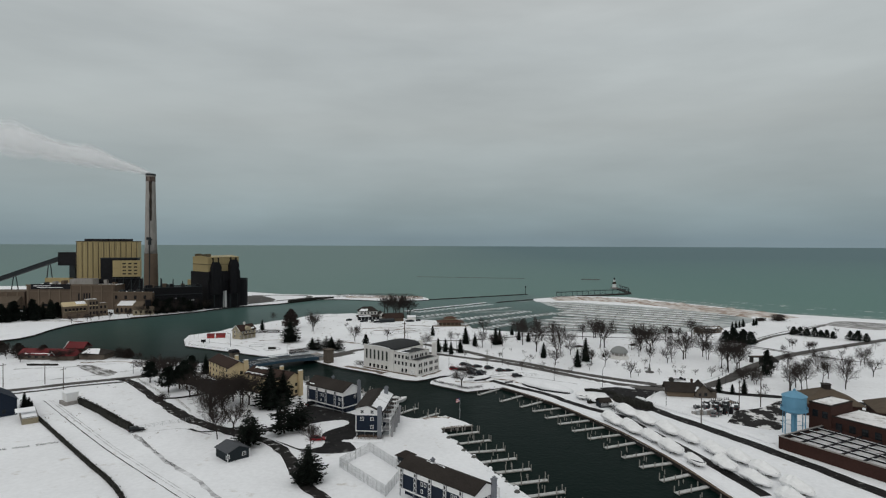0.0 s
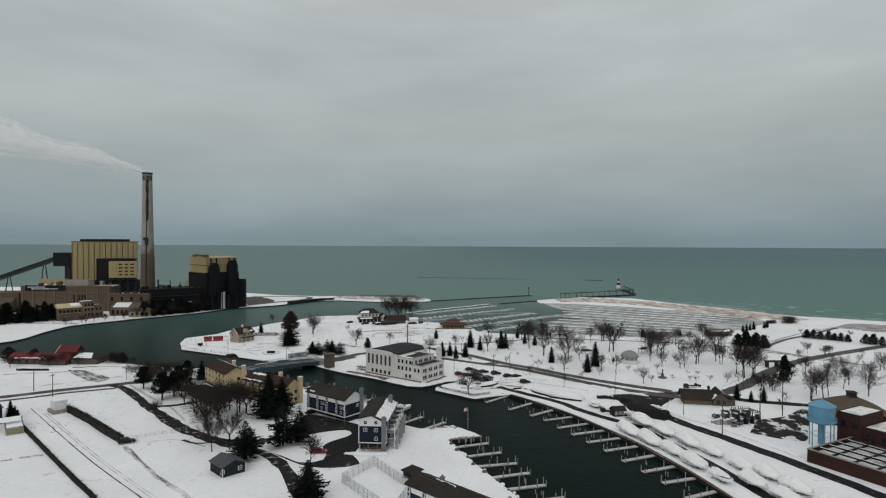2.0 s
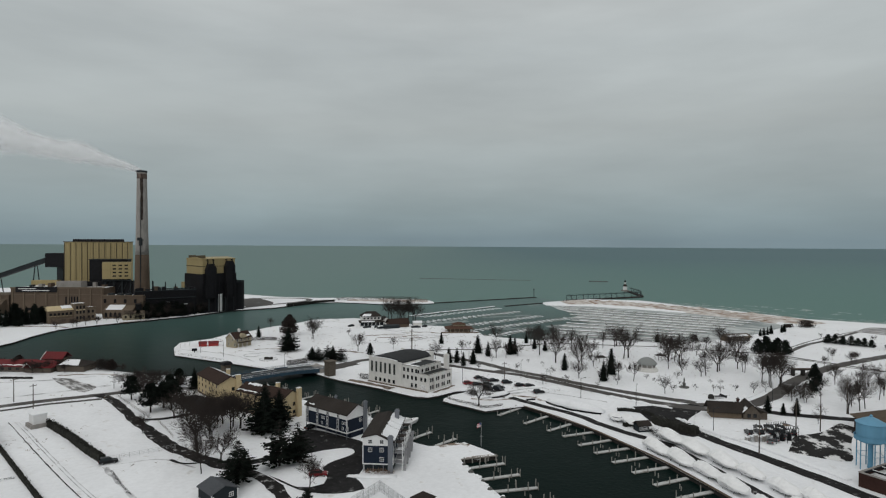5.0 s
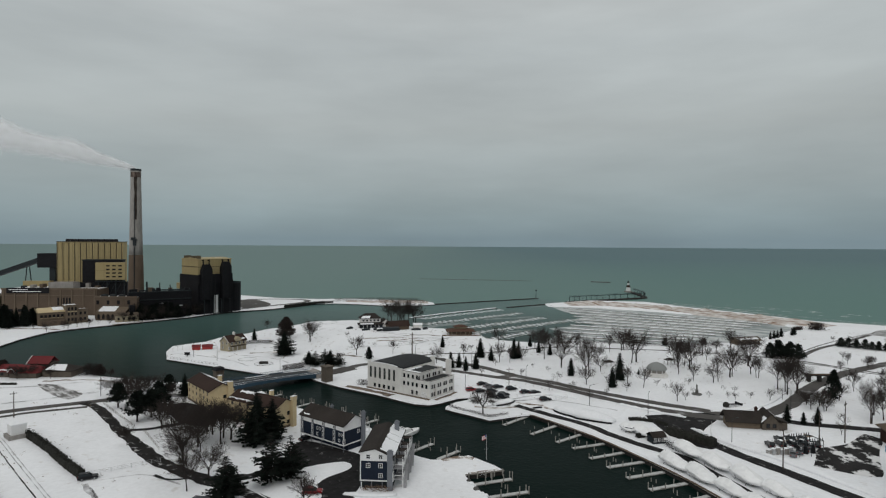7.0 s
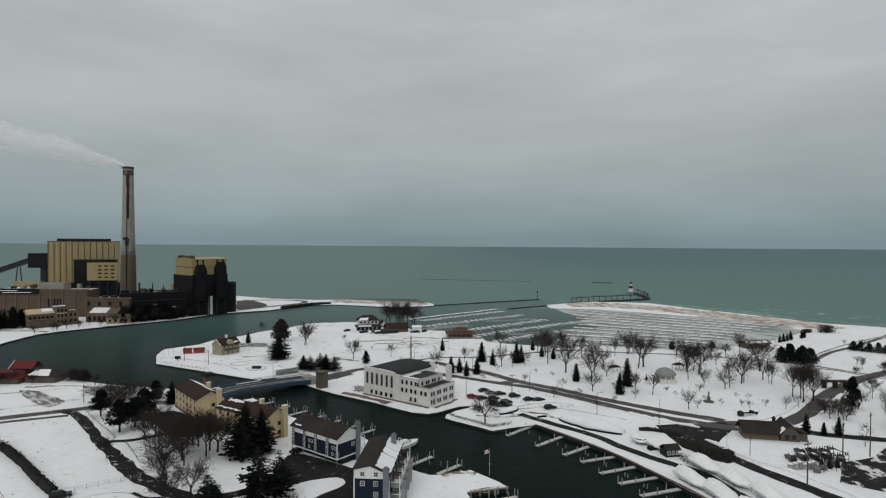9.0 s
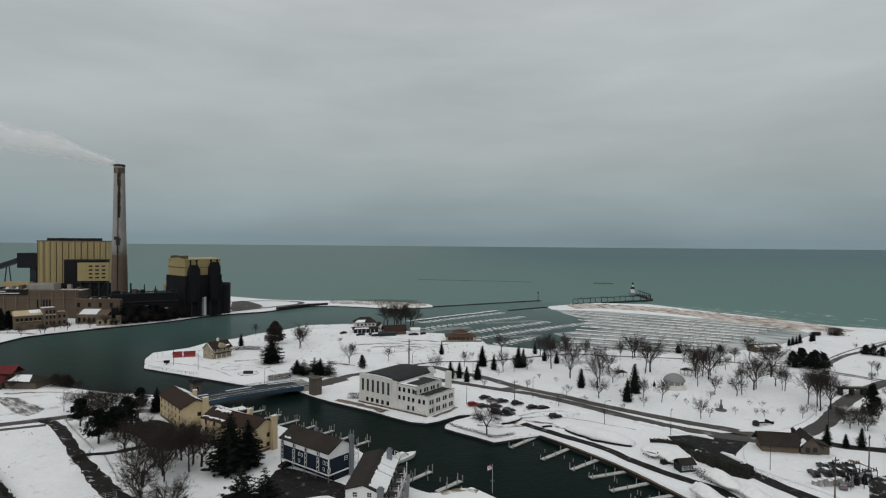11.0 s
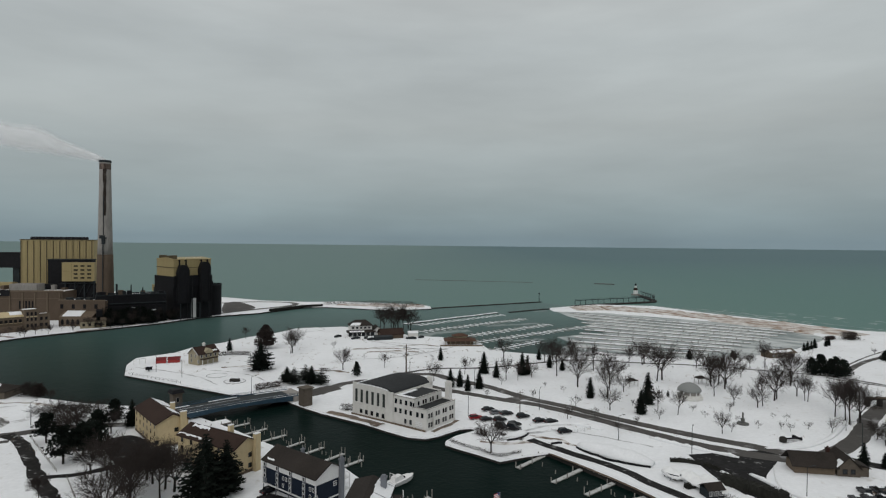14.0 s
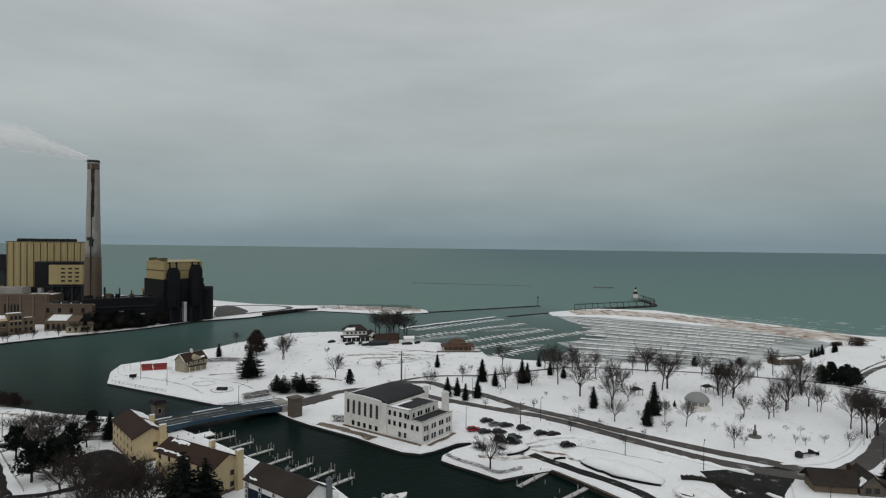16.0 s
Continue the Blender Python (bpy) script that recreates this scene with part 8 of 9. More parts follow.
hedge([(-185, 295.5), (-178, 297.5)], 4.0, 3.4, "dark thicket at the foot of the restaurant wall", M_TWIG, 40, False, 1.6)
hedge([(-168, 297), (-161, 297.5)], 4.0, 3.6, "rounded dark thicket beside the water", M_TWIG, 44, False, 1.6)
hedge([(-199.5, 278.3), (-185, 278.6)], 1.2, 1.0, "low dark hedge in front of the restaurant", M_HEDGE, 14, True)

# ---- boats laid up for winter ----


def hull_rings(ln, beam, keel, sheer):
    rings = []
    for s, w, zk in ((0.0, 0.80, 0.35), (0.15, 0.95, 0.12), (0.4, 1.0, 0.0), (0.65, 0.94, 0.05), (0.85, 0.68, 0.35), (1.0, 0.10, 0.95)):
        x, b = s * ln, beam / 2 * w
        z0 = keel + zk * 0.9
        rings.append([(x, 0, z0), (x, b * 0.75, z0 + 0.45), (x, b, sheer + 0.35 * s), (x, -b, sheer + 0.35 * s), (x, -b * 0.75, z0 + 0.45)])
    return rings


def wrapped_boat(ln, beam, top, label, seed):
    """A motor boat under a white winter cover, on stands."""
    rnd = random.Random(seed)
    t = thing("wrapped_boat", label, "boat", 0, 0, -200, 0, "boats laid up for winter")
    keel, sheer = 0.35, 1.45
    # hull takes the dark bottom paint, which also paints in the shade beneath
    part("hull", Geo().rings(hull_rings(ln, beam, keel, sheer)), M_HULLDARK, t, "dark hull, shade beneath put into its colour")
    part("bottom", Geo().rings([[(x, y * 1.01, min(z, keel + 0.75)) for x, y, z in r] for r in hull_rings(ln * 0.97, beam, keel - 0.01, sheer)]), M_HULLDARK, t, "dark antifouled bottom")
    cover, n = [], 18
    peak = rnd.uniform(0.28, 0.40)
    for i in range(n):
        f = -0.02 + 1.04 * i / (n - 1)
        w = min(1.0, 0.86 + 0.9 * max(0, f)) * (1.0 if f < 0.6 else max(0.26, 1 - ((f - 0.6) / 0.42) ** 2.4 * 0.76))
        h = 0.62 + 0.38 * min(1, max(0, f + 0.02) / peak) if f < peak else 1.0 - 0.72 * min(1, (f - peak) / (1.0 - peak)) ** 0.8
        h *= 1 + 0.16 * noise.noise(Vector((f * 5.5, seed * 3.7, 0)))
        x, b = f * ln, beam / 2 * w * 1.08
        zs, zt = keel + 0.22 + 0.45 * max(0, f) ** 2, sheer + max(0.30, top * h)
        ring = []
        for c, q in ((0.80, 0.0), (1.0, 0.30), (1.02, 0.46), (0.72, 0.66), (0.38, 0.84), (0.0, 1.0), (-0.38, 0.84), (-0.72, 0.66), (-1.02, 0.46), (-1.0, 0.30), (-0.80, 0.0)):
            p = Vector((x * 0.8, c * b, q * 2 + seed * 9))
            ring.append((x + 0.22 * noise.noise(p * 1.3), b * c * (1 + 0.14 * noise.noise(p)), zs + (zt - zs) * q * (1 + 0.16 * noise.noise(p * 1.1)) + (0.25 * noise.noise(p * 1.6) if q == 0 else 0)))
        cover.append(ring)
    part("cover", Geo().rings([r[::-1] for r in cover]), M_WRAP, t, "white shrink-wrap cover under snow", smooth=False)
    for k in (0.2, 0.65):
        for s in (-1, 1):
            part("stand", Geo().tube((ln * k, s * beam * 0.42, 0), (ln * k, s * beam * 0.30, 1.0), 0.07, 0.05, 4), M_STEEL, t)
    part("keel_block", Geo().box(ln * 0.2, ln * 0.7, -0.2, 0.2, 0, keel + 0.1), M_WOOD, t)
    return t


BOATS = [wrapped_boat(13.0, 4.3, 2.3, "large motor cruiser under white shrink-wrap", 1), wrapped_boat(11.0, 3.8, 1.9, "motor cruiser under white shrink-wrap", 2),
         wrapped_boat(8.0, 3.0, 1.2, "small boat under a white winter cover", 3)]
ROWS_B = [(57.0, 196.7, 60.3, 183.3), (60.8, 187.5, 63.0, 174.5), (64.3, 178.6, 67.0, 167.5), (66.6, 168.8, 69.0, 158.8), (69.5, 158.0, 71.0, 150.8), (76.5, 155.7, 78.6, 144.6), (79.6, 146.5, 82.4, 135.9), (64.8, 205.6, 68.2, 192.8),
          (68.6, 196.0, 71.2, 183.3), (72.2, 186.0, 74.3, 173.2), (75.6, 177.2, 78.0, 166.2), (78.8, 167.5, 80.6, 157.9), (82.9, 161.3, 84.6, 150.4), (54.0, 225.0, 55.6, 217.0), (57.6, 222.6, 59.4, 214.2), (61.0, 218.6, 63.2, 209.0),
          (85, 152, 88, 141), (87, 141, 90, 129), (82, 134, 85, 122)]
free = list(BOATS)
for i, (xa, ya, xb, yb) in enumerate(ROWS_B):
    d = Vector((xb - xa, yb - ya))
    kind = BOATS[0] if d.length > 12.6 else BOATS[2] if d.length < 8.5 else BOATS[1]
    m = pose(xa, ya, GROUND, 0, 0, math.degrees(math.atan2(d.y, d.x))) @ Matrix.Diagonal((random.uniform(0.82, 0.92), random.uniform(1.0, 1.12), random.uniform(0.90, 1.12), 1))
    if kind in free:
        free.remove(kind)
        kind.matrix_basis = m
    else:
        copy_thing(kind, m)
# long snow-covered boat shelters by the park side
for pts, w, h in (([(35.6, 246.2), (43.5, 238.5), (52.5, 231.0)], 7.4, 2.7), ([(13.6, 251.5), (17.5, 254.6), (21.0, 258.0)], 4.2, 1.5), ([(27, 248.4), (29.5, 249.6), (31.0, 249.4)], 2.2, 0.6)):
    line = glide(pts, 1.5)
    rows = []
    for i, p in enumerate(line):
        d = (line[min(i + 1, len(line) - 1)] - line[max(i - 1, 0)]).normalized()
        q = Vector((-d.y, d.x))
        k = math.sin(math.pi * (i + 0.6) / (len(line) + 0.2)) ** 0.4 * (1 + 0.22 * noise.noise(Vector((p.x * 0.35, p.y * 0.35, 3))))
        rows.append([(p + q * w * 0.5 * c * k).to_tuple() + (h * zz * k * (1 + 0.30 * noise.noise(Vector((p.x * 0.5 + c, p.y * 0.5, 8)))),) for c, zz in ((1, 0), (0.95, 0.5), (0.55, 0.9), (0, 1), (-0.55, 0.9), (-0.95, 0.5), (-1, 0))])
    t = thing("covered_boat_rack", "long boat rack buried under snow, dark below", "boat rack", 0, 0, GROUND)
    part("snow_roof", Geo().rings([r[::-1] for r in rows]), M_SNOWP, t, smooth=True)
    side = Geo()
    side.rings([[(a[0], a[1], 0), (a[0], a[1], 0.55), (b[0], b[1], 0.55), (b[0], b[1], 0)] for a, b in ((Vector(r[-1]).lerp(Vector(r[0]), -0.05), Vector(r[-1]).lerp(Vector(r[0]), 0.15)) for r in rows)])
    # black strip stands in for the shade below the snow
    part("dark_side", side, M_BLACK, t, "black strip painting the shade under the rack")
moored = thing("moored_cruiser", "white motor cruiser moored behind the townhouses", "boat", -20.0, 217.6, 0.35, 48)
part("hull", Geo().rings([[(x, y, z - 0.9) for x, y, z in r] for r in hull_rings(9.5, 3.2, 0.3, 1.9)]), M_TRIM, moored)
part("cabin", Geo().rings([[(2, -1.1, 0.9), (6, -0.8, 0.9), (6, 0.8, 0.9), (2, 1.1, 0.9)], [(2.6, -0.9, 2.3), (4.8, -0.7, 2.3), (4.8, 0.7, 2.3), (2.6, 0.9, 2.3)]]), M_TRIM, moored)
part("arch", Geo().tube((2.2, -1.1, 1.0), (2.0, -0.9, 3.2), 0.08, 0.08, 4).tube((2.2, 1.1, 1.0), (2.0, 0.9, 3.2), 0.08, 0.08, 4).tube((2.0, -0.9, 3.2), (2.0, 0.9, 3.2), 0.08, 0.08, 4), M_TRIM, moored)
part("windscreen", Geo().box(5.0, 5.9, -0.75, 0.75, 1.3, 1.7), M_GLASS, moored)

# ---- cars ----
WHEEL = Geo().rings([[(0.33 * math.cos(2 * math.pi * j / 12), y, 0.33 + 0.33 * math.sin(2 * math.pi * j / 12)) for j in range(12)] for y in (-0.11, 0.11)]).mesh("tyre")
WHEEL.materials.append(M_TYRE)
RIM = Geo().rings([[(0.2 * math.cos(2 * math.pi * j / 10), y, 0.33 + 0.2 * math.sin(2 * math.pi * j / 10)) for j in range(10)] for y in (-0.125, 0.125)]).mesh("rim")
RIM.materials.append(M_FENCE)


def car(paint, label, tall=0.0):
    t = thing("parked_car", label, "car", 0, 0, -200, 0, "parked cars")
    side = [(-2.3, 0.35), (2.3, 0.35), (2.35, 0.7), (2.1, 0.92), (1.1, 1.0), (-2.0, 1.02), (-2.35, 0.95), (-2.38, 0.6)]
    part("body", Geo().prism(side, -0.88, 0.88), paint, t)
    rear = -2.2 if tall else -1.7
    part("cabin", Geo().rings([[(rear, -0.82, 1.0), (1.0, -0.82, 1.0), (1.0, 0.82, 1.0), (rear, 0.82, 1.0)],
                               [(rear + 0.3, -0.66, 1.48 + tall), (0.2, -0.66, 1.48 + tall), (0.2, 0.66, 1.48 + tall), (rear + 0.3, 0.66, 1.48 + tall)]]), M_GLASS, t, "dark tinted windows")
    part("roof", Geo().box(rear + 0.25, 0.25, -0.68, 0.68, 1.48 + tall, 1.55 + tall), paint, t)
    for s in (-1, 1):
        for x in (-1.4, 1.4):
            w = part("wheel", WHEEL, None, t, at=pose(x, s * 0.82, 0))
            part("rim", RIM, None, w)
        part("headlight", Geo().box(2.2, 2.38, s * 0.6 - 0.18, s * 0.6 + 0.18, 0.66, 0.82), M_TRIM, t)
        part("tail_light", Geo().box(-2.42, -2.3, s * 0.65 - 0.15, s * 0.65 + 0.15, 0.7, 0.9), M_REDPAINT, t)
    return t


CARS = {"black": car(M_CARBLACK, "black car parked on the snow"), "suv": car(M_CARBLACK, "black sport utility vehicle on the snowy lot", 0.22),
        "red": car(M_CARRED, "red car with snow around its wheels", 0.1), "grey": car(M_CARGREY, "grey car parked on the snow")}
first = set()
for kind, x, y, rz in (("red", -37.6, 173.2, 6), ("suv", -97.0, 181.0, 30), ("red", 6.0, 273, 20), ("black", 9.5, 271, 20), ("suv", 14.1, 270.5, 25), ("suv", 18.4, 265.5, 25), ("grey", 13.6, 279, 20), ("black", 17.2, 278.0, 20),
                       ("suv", 22.6, 274.8, 20), ("black", 27.6, 270.0, 25), ("black", 31.4, 269.0, 25), ("suv", 33.8, 258.6, 20), ("grey", 99, 203, 60), ("black", 102, 205, 60), ("grey", 105, 207, 60), ("black", 108, 209, 60),
                       ("grey", 96, 201, 60), ("black", -48, 212, 50), ("black", 11, 283, 30)):
    m = pose(x, y, GROUND, 0, 0, rz)
    if kind not in first:
        first.add(kind)
        CARS[kind].matrix_basis = m
    else:
        copy_thing(CARS[kind], m)

# ---- poles, lamps, fences ----
pole_kind = thing("utility_pole", "wooden utility pole with crossarm", "pole", 87.3, 191, GROUND, 20, "utility poles")
part("shaft", Geo().cone(0, 0, -0.2, 11.5, 0.19, 0.12, 7), M_POLE, pole_kind)
part("crossarm", Geo().box(-1.2, 1.2, -0.08, 0.08, 10.5, 10.7), M_POLE, pole_kind)
for k in (-1.0, -0.4, 0.4, 1.0):
    part("insulator", Geo().cone(k, 0, 10.7, 10.95, 0.06, 0.04, 6), M_GLASS, pole_kind)
for x, y, h, r in ((110.3, 211.8, 10, 40), (118.3, 211.9, 13, 40), (140.6, 232, 12, 10), (-153.3, 233, 9, 60), (-166.8, 242, 9, 60), (21.7, 276.2, 9, 20), (-22.1, 342, 13, 0), (-180, 236, 10, 60), (-128, 262, 8, 60)):
    copy_thing(pole_kind, pose(x, y, GROUND, 0, 0, r) @ Matrix.Diagonal((1, 1, h / 11.5, 1)))
lamp_kind = thing("street_lamp", "slim dark street lamp beside the park road", "street lamp", 49.4, 252.5, GROUND, 0, "street lamps")
part("shaft", Geo().cone(0, 0, -0.1, 7.6, 0.11, 0.07, 6), M_STEEL, lamp_kind)
part("arm", Geo().tube((0, 0, 7.5), (1.4, 0, 7.9), 0.06, 0.05, 5), M_STEEL, lamp_kind)
part("lamp_head", Geo().box(1.2, 2.0, -0.14, 0.14, 7.82, 7.98), M_STEEL, lamp_kind)
for x, y, r in ((67.5, 241.0, 60), (3.5, 275.7, 60), (83.1, 211.3, 0), (30, 285, 60), (8, 316, 60), (-20, 336, 60), (122, 247, 90), (-140, 262, 40), (-136, 340, 200), (-120, 330, 200), (-80, 300, 30)):
    copy_thing(lamp_kind, pose(x, y, GROUND, 0, 0, r))


def fence(pts, label, h=1.4, gap=2.4, mat=M_FENCE, rails=3, name="fence"):
    t = thing(name, label, "fence", 0, 0, GROUND)
    line = glide(pts, gap)
    for i, p in enumerate(line):
        part("post", Geo().cone(p.x, p.y, -0.1, h, 0.06, 0.06, 5), mat, t)
        if i + 1 < len(line):
            q = line[i + 1]
            g = Geo()
            for k in range(rails):
                z = h * (0.3 + 0.68 * k / max(1, rails - 1))
                g.tube((p.x, p.y, z), (q.x, q.y, z), 0.03, 0.03, 3)
            part("rail", g, mat, t)
    return t


COURT = [(-27.2, 152.0), (-13.0, 133.6), (-9.4, 147.5), (-20.5, 163.7), (-27.2, 152.0)]
for a, b in zip(COURT, COURT[1:]):
    fence([a, b], "tall chain-link fence of a snowed-in court", 2.8, 2.0, rails=3)
    d = Vector(b) - Vector(a)
    mesh_net = Geo()
    for k in range(int(d.length / 0.22)):
        p = Vector(a) + d * (k * 0.22 / d.length)
        mesh_net.tube((p.x, p.y, 0.1), (p.x, p.y, 2.75), 0.018, 0.018, 3)
    for k in range(14):
        mesh_net.tube((a[0], a[1], 0.15 + k * 0.19), (b[0], b[1], 0.15 + k * 0.19), 0.014, 0.014, 3)
    net = thing("fence_netting", "fine galvanised netting of the court fence", "fence", 0, 0, GROUND, 0, "court netting")
    tagged(part("netting", mesh_net, M_FENCE, net), kind="stuff")
fence([(-98, 183), (-90, 189), (-84, 193)], "light wire fence across the snowfield", 1.2)
fence([(85.3, 229.8), (80.5, 220), (78.6, 212), (80.8, 205.6), (85.5, 202.4), (90.8, 200.6)], "white picket fence round the park lodge", 1.1, 1.5, M_TRIM)
fence([(126, 217), (138, 220), (150, 222)], "white picket fence beside the lot", 1.1, 1.5, M_TRIM)
fence([(-116, 319.6), (-132, 327.6), (-146, 335.4)], "low rail along the quay of the point", 0.9, 2.5, M_STEEL, 2)
fence([(-132.5, 250.5), (-120, 237), (-107, 223.3)], "grey timber rail beside the drive", 1.0, 2.0, M_WOOD, 3)
fence([(-101.8, 219.2), (-95, 210.5), (-89.1, 202.7)], "grey timber rail beside the drive", 1.0, 2.0, M_WOOD, 3)
fence([(31, 259), (38, 259), (43, 262)], "wire fence beside the marina lot", 1.2, 2.0)

hedge([(-139.2, 196.0), (-115.2, 172.3), (-94.7, 152.2), (-84.9, 142.8), (-75.6, 132.3), (-66, 118)], 1.5, 1.1, "dark overgrown bank beside the railway", M_HEDGE, 9, True)
for a, b in (((-150, 152), (-145, 154.4)), ((-143.4, 155.3), (-139, 157.5)), ((-137.4, 158.4), (-133, 160.8)), ((-131, 161.9), (-126.6, 164.2)), ((-125, 165), (-121.6, 166.8)), ((-120, 167.8), (-115.4, 170.4))):
    hedge([a, b], 0.5, 0.4, "low dead growth along a snowed-in fence line", M_HEDGE, 4)
for off, w in ((0, 0.30), (2.4, 0.25), (3.6, 0.22)):
    tr = part("track_line", ribbon([(-150 + off, 216), (-146 + off, 212.3), (-100.4 + off, 167.5), (-61.6 + off, 132.4), (-45 + off, 117)], w, GROUND + 0.03, 0.10, 1.5, 0.02), M_SLUSH if off else M_DRIVE)
    tagged(tr, "snow-filled rail line", "rail track", kind="structure")

flagpole = thing("flagpole", "white flagpole with a striped flag on the spit", "flagpole", 6.5, 196.3, GROUND, 0)
part("shaft", Geo().cone(0, 0, 0, 7.2, 0.08, 0.05, 6), M_FENCE, flagpole)
part("yard", Geo().box(-0.5, 0.5, -0.03, 0.03, 3.0, 3.06), M_FENCE, flagpole)
fl = Geo()
for k in range(7):
    z = 5.9 + k * 0.17
    if k % 2 == 0:
        fl.rings([[(-1.3, 0.25, z - 0.55), (-1.3, 0.29, z - 0.55), (-1.3, 0.29, z - 0.38), (-1.3, 0.25, z - 0.38)], [(-0.7, -0.1, z - 0.2), (-0.7, -0.06, z - 0.2), (-0.7, -0.06, z - 0.02), (-0.7, -0.1, z - 0.02)], [(-0.1, 0, z), (-0.1, 0.04, z), (-0.1, 0.04, z + 0.17), (-0.1, 0, z + 0.17)]])
part("red_stripes", fl, M_REDFLAG, flagpole, "red stripes")
fw = Geo()
for k in range(7):
    z = 5.9 + k * 0.17
    if k % 2:
        fw.rings([[(-1.3, 0.25, z - 0.55), (-1.3, 0.29, z - 0.55), (-1.3, 0.29, z - 0.38), (-1.3, 0.25, z - 0.38)], [(-0.7, -0.1, z - 0.2), (-0.7, -0.06, z - 0.2), (-0.7, -0.06, z - 0.02), (-0.7, -0.1, z - 0.02)], [(-0.1, 0, z), (-0.1, 0.04, z), (-0.1, 0.04, z + 0.17), (-0.1, 0, z + 0.17)]])
part("white_stripes", fw, M_TRIM, flagpole, "white stripes")
part("canton", Geo().box(-0.55, -0.08, -0.06, 0.07, 6.5, 7.1), M_BLUEFLAG, flagpole, "blue canton")

statue = thing("monument", "dark stone monument on a low round base", "monument", 97, 269.5, GROUND, 0)
statue.scale = (0.75, 0.75, 0.85)
part("base", Geo().lathe([(2.6, 0), (2.6, 0.5), (2.2, 0.6), (0, 0.6)], 16), M_STONE, statue)
part("plinth", Geo().box(-0.6, 0.6, -0.6, 0.6, 0.6, 2.4), M_STONE, statue)
part("column", Geo().lathe([(0.45, 2.4), (0.35, 3.6), (0.45, 4.2), (0.2, 4.8), (0, 5.0)], 10), M_STONE, statue)
for x, y, n in ((76, 322, 0.9), (108, 328, 0.9)):
    tb = thing("picnic_shelter", "small dark-roofed picnic shelter in the park", "shelter", x, y, GROUND, 15, "picnic shelters")
    part("roof", Geo().rings([[(-2.4, -1.8, 2.3), (2.4, -1.8, 2.3), (2.4, 1.8, 2.3), (-2.4, 1.8, 2.3)], [(-0.6, -0.2, 3.3), (0.6, -0.2, 3.3), (0.6, 0.2, 3.3), (-0.6, 0.2, 3.3)]]), M_BROWNROOF, tb)
    for px in (-2.0, 2.0):
        for py in (-1.4, 1.4):
            part("post", Geo().box(px - 0.08, px + 0.08, py - 0.08, py + 0.08, 0, 2.35), M_WOOD, tb)
foot = thing("footbridge", "dark timber park gate bridge on square posts", "bridge", 161.5, 292.4, GROUND, 2)
for x in (-5.3, -0.5, 4.2):
    part("post", Geo().box(x, x + 1.1, 0, 1.8, 0, 2.6), M_QUAY, foot)
part("deck", Geo().box(-5.6, 5.6, -0.3, 2.3, 2.6, 3.2), M_QUAY, foot, "dark flat deck")
part("parapet", Geo().box(-5.6, 5.6, -0.4, -0.2, 3.2, 3.7), M_BRICKBROWN, foot)
part("ramp_wall", Geo().prism([(5.6, 0), (9, 0), (9, 0.8), (5.6, 3.2)], 0, 2), M_QUAY, foot)
rail_end = thing("beach_house", "low brown-roofed beach house by the basin", "building", 170.0, 384.0, GROUND, 16)
part("wall", Geo().box(0.5, 17, 0.5, 7, 0, 2.4), M_TANBRICK, rail_end)
gable_roof(rail_end, 17.5, 7.5, 2.4, 4.0, M_TANROOF, 0.5, 0.2)
roof_snow(rail_end, 17.5, 7.5, 2.4, 4.0, False, 1, 16, 0.1, 0.7)
for k in range(5):
    window(rail_end, 2.6 + k * 3.2, 0.48, 0.8, 1.4, 1.1, 0, M_TRIM, 0)

# surf near the beach
rs_ = random.Random(5)
for k in range(56):
    f = rs_.random()
    p = Vector((232, 600)).lerp(Vector((420, 440)), f)
    off = rs_.uniform(4, 46)
    x, y = p.x + off * 0.72, p.y + off * 0.6
    ln = rs_.uniform(2, 9)
    a = Vector((x, y))
    d = Vector((0.70, -0.60)) * ln
    surf = part("surf", ribbon([a, a + d * 0.5 + Vector((0.6, 0.6)), a + d], rs_.uniform(0.3, 1.0), 0.44, 0.8, 1.0, 0.12), M_FOAM)
    tagged(surf, "short white breaking wave crest near the beach", "wave", "breaking waves", kind="stuff")

for pts, w in (([(206, 640), (232, 604), (262, 566), (284, 530)], 0.9), ([(262, 572), (292, 534), (318, 500), (350, 478)], 0.8), ([(300, 500), (330, 482), (372, 458), (430, 420)], 1.2), ([(224, 634), (250, 604), (276, 570)], 0.6), ([(330, 500), (372, 474), (420, 444)], 0.7)):
    surf = part("surf", ribbon(pts, w, 0.45, 1.1, 2.0, 0.1), M_FOAM)
    tagged(surf, "long thin line of foam washing along the beach", "wave", "breaking waves", kind="stuff")

# snow banks ploughed to the edges
rs_ = random.Random(9)


def snow_bank(pts, width, height):
    line = glide(pts, 1.2)
    rows = []
    for i, p in enumerate(line):
        d = (line[min(i + 1, len(line) - 1)] - line[max(i - 1, 0)]).normalized()
        q = Vector((-d.y, d.x))
        k = (0.25 + 0.75 * min(1, i / 2, (len(line) - 1 - i) / 2)) * rs_.uniform(0.6, 1.15)
        rows.append([(p + q * width * 0.5 * c * (0.8 + 0.2 * k)).to_tuple() + (height * zz * k,) for c, zz in ((-1, -0.05), (-0.55, 0.7), (-0.1, 1.0), (0.4, 0.75), (1, -0.05))])
    ob = part("snow_bank", Geo().rings(rows), M_SNOWP, at=pose(0, 0, GROUND), smooth=True)
    tagged(ob, "ploughed snow bank along the roadside", "snow bank", "snow banks", kind="stuff")


snow_bank([(77, 226), (80, 216), (84, 208), (91, 196), (101, 172)], 2.2, 0.8)
snow_bank([(70, 228), (71, 218)], 2.0, 0.9)
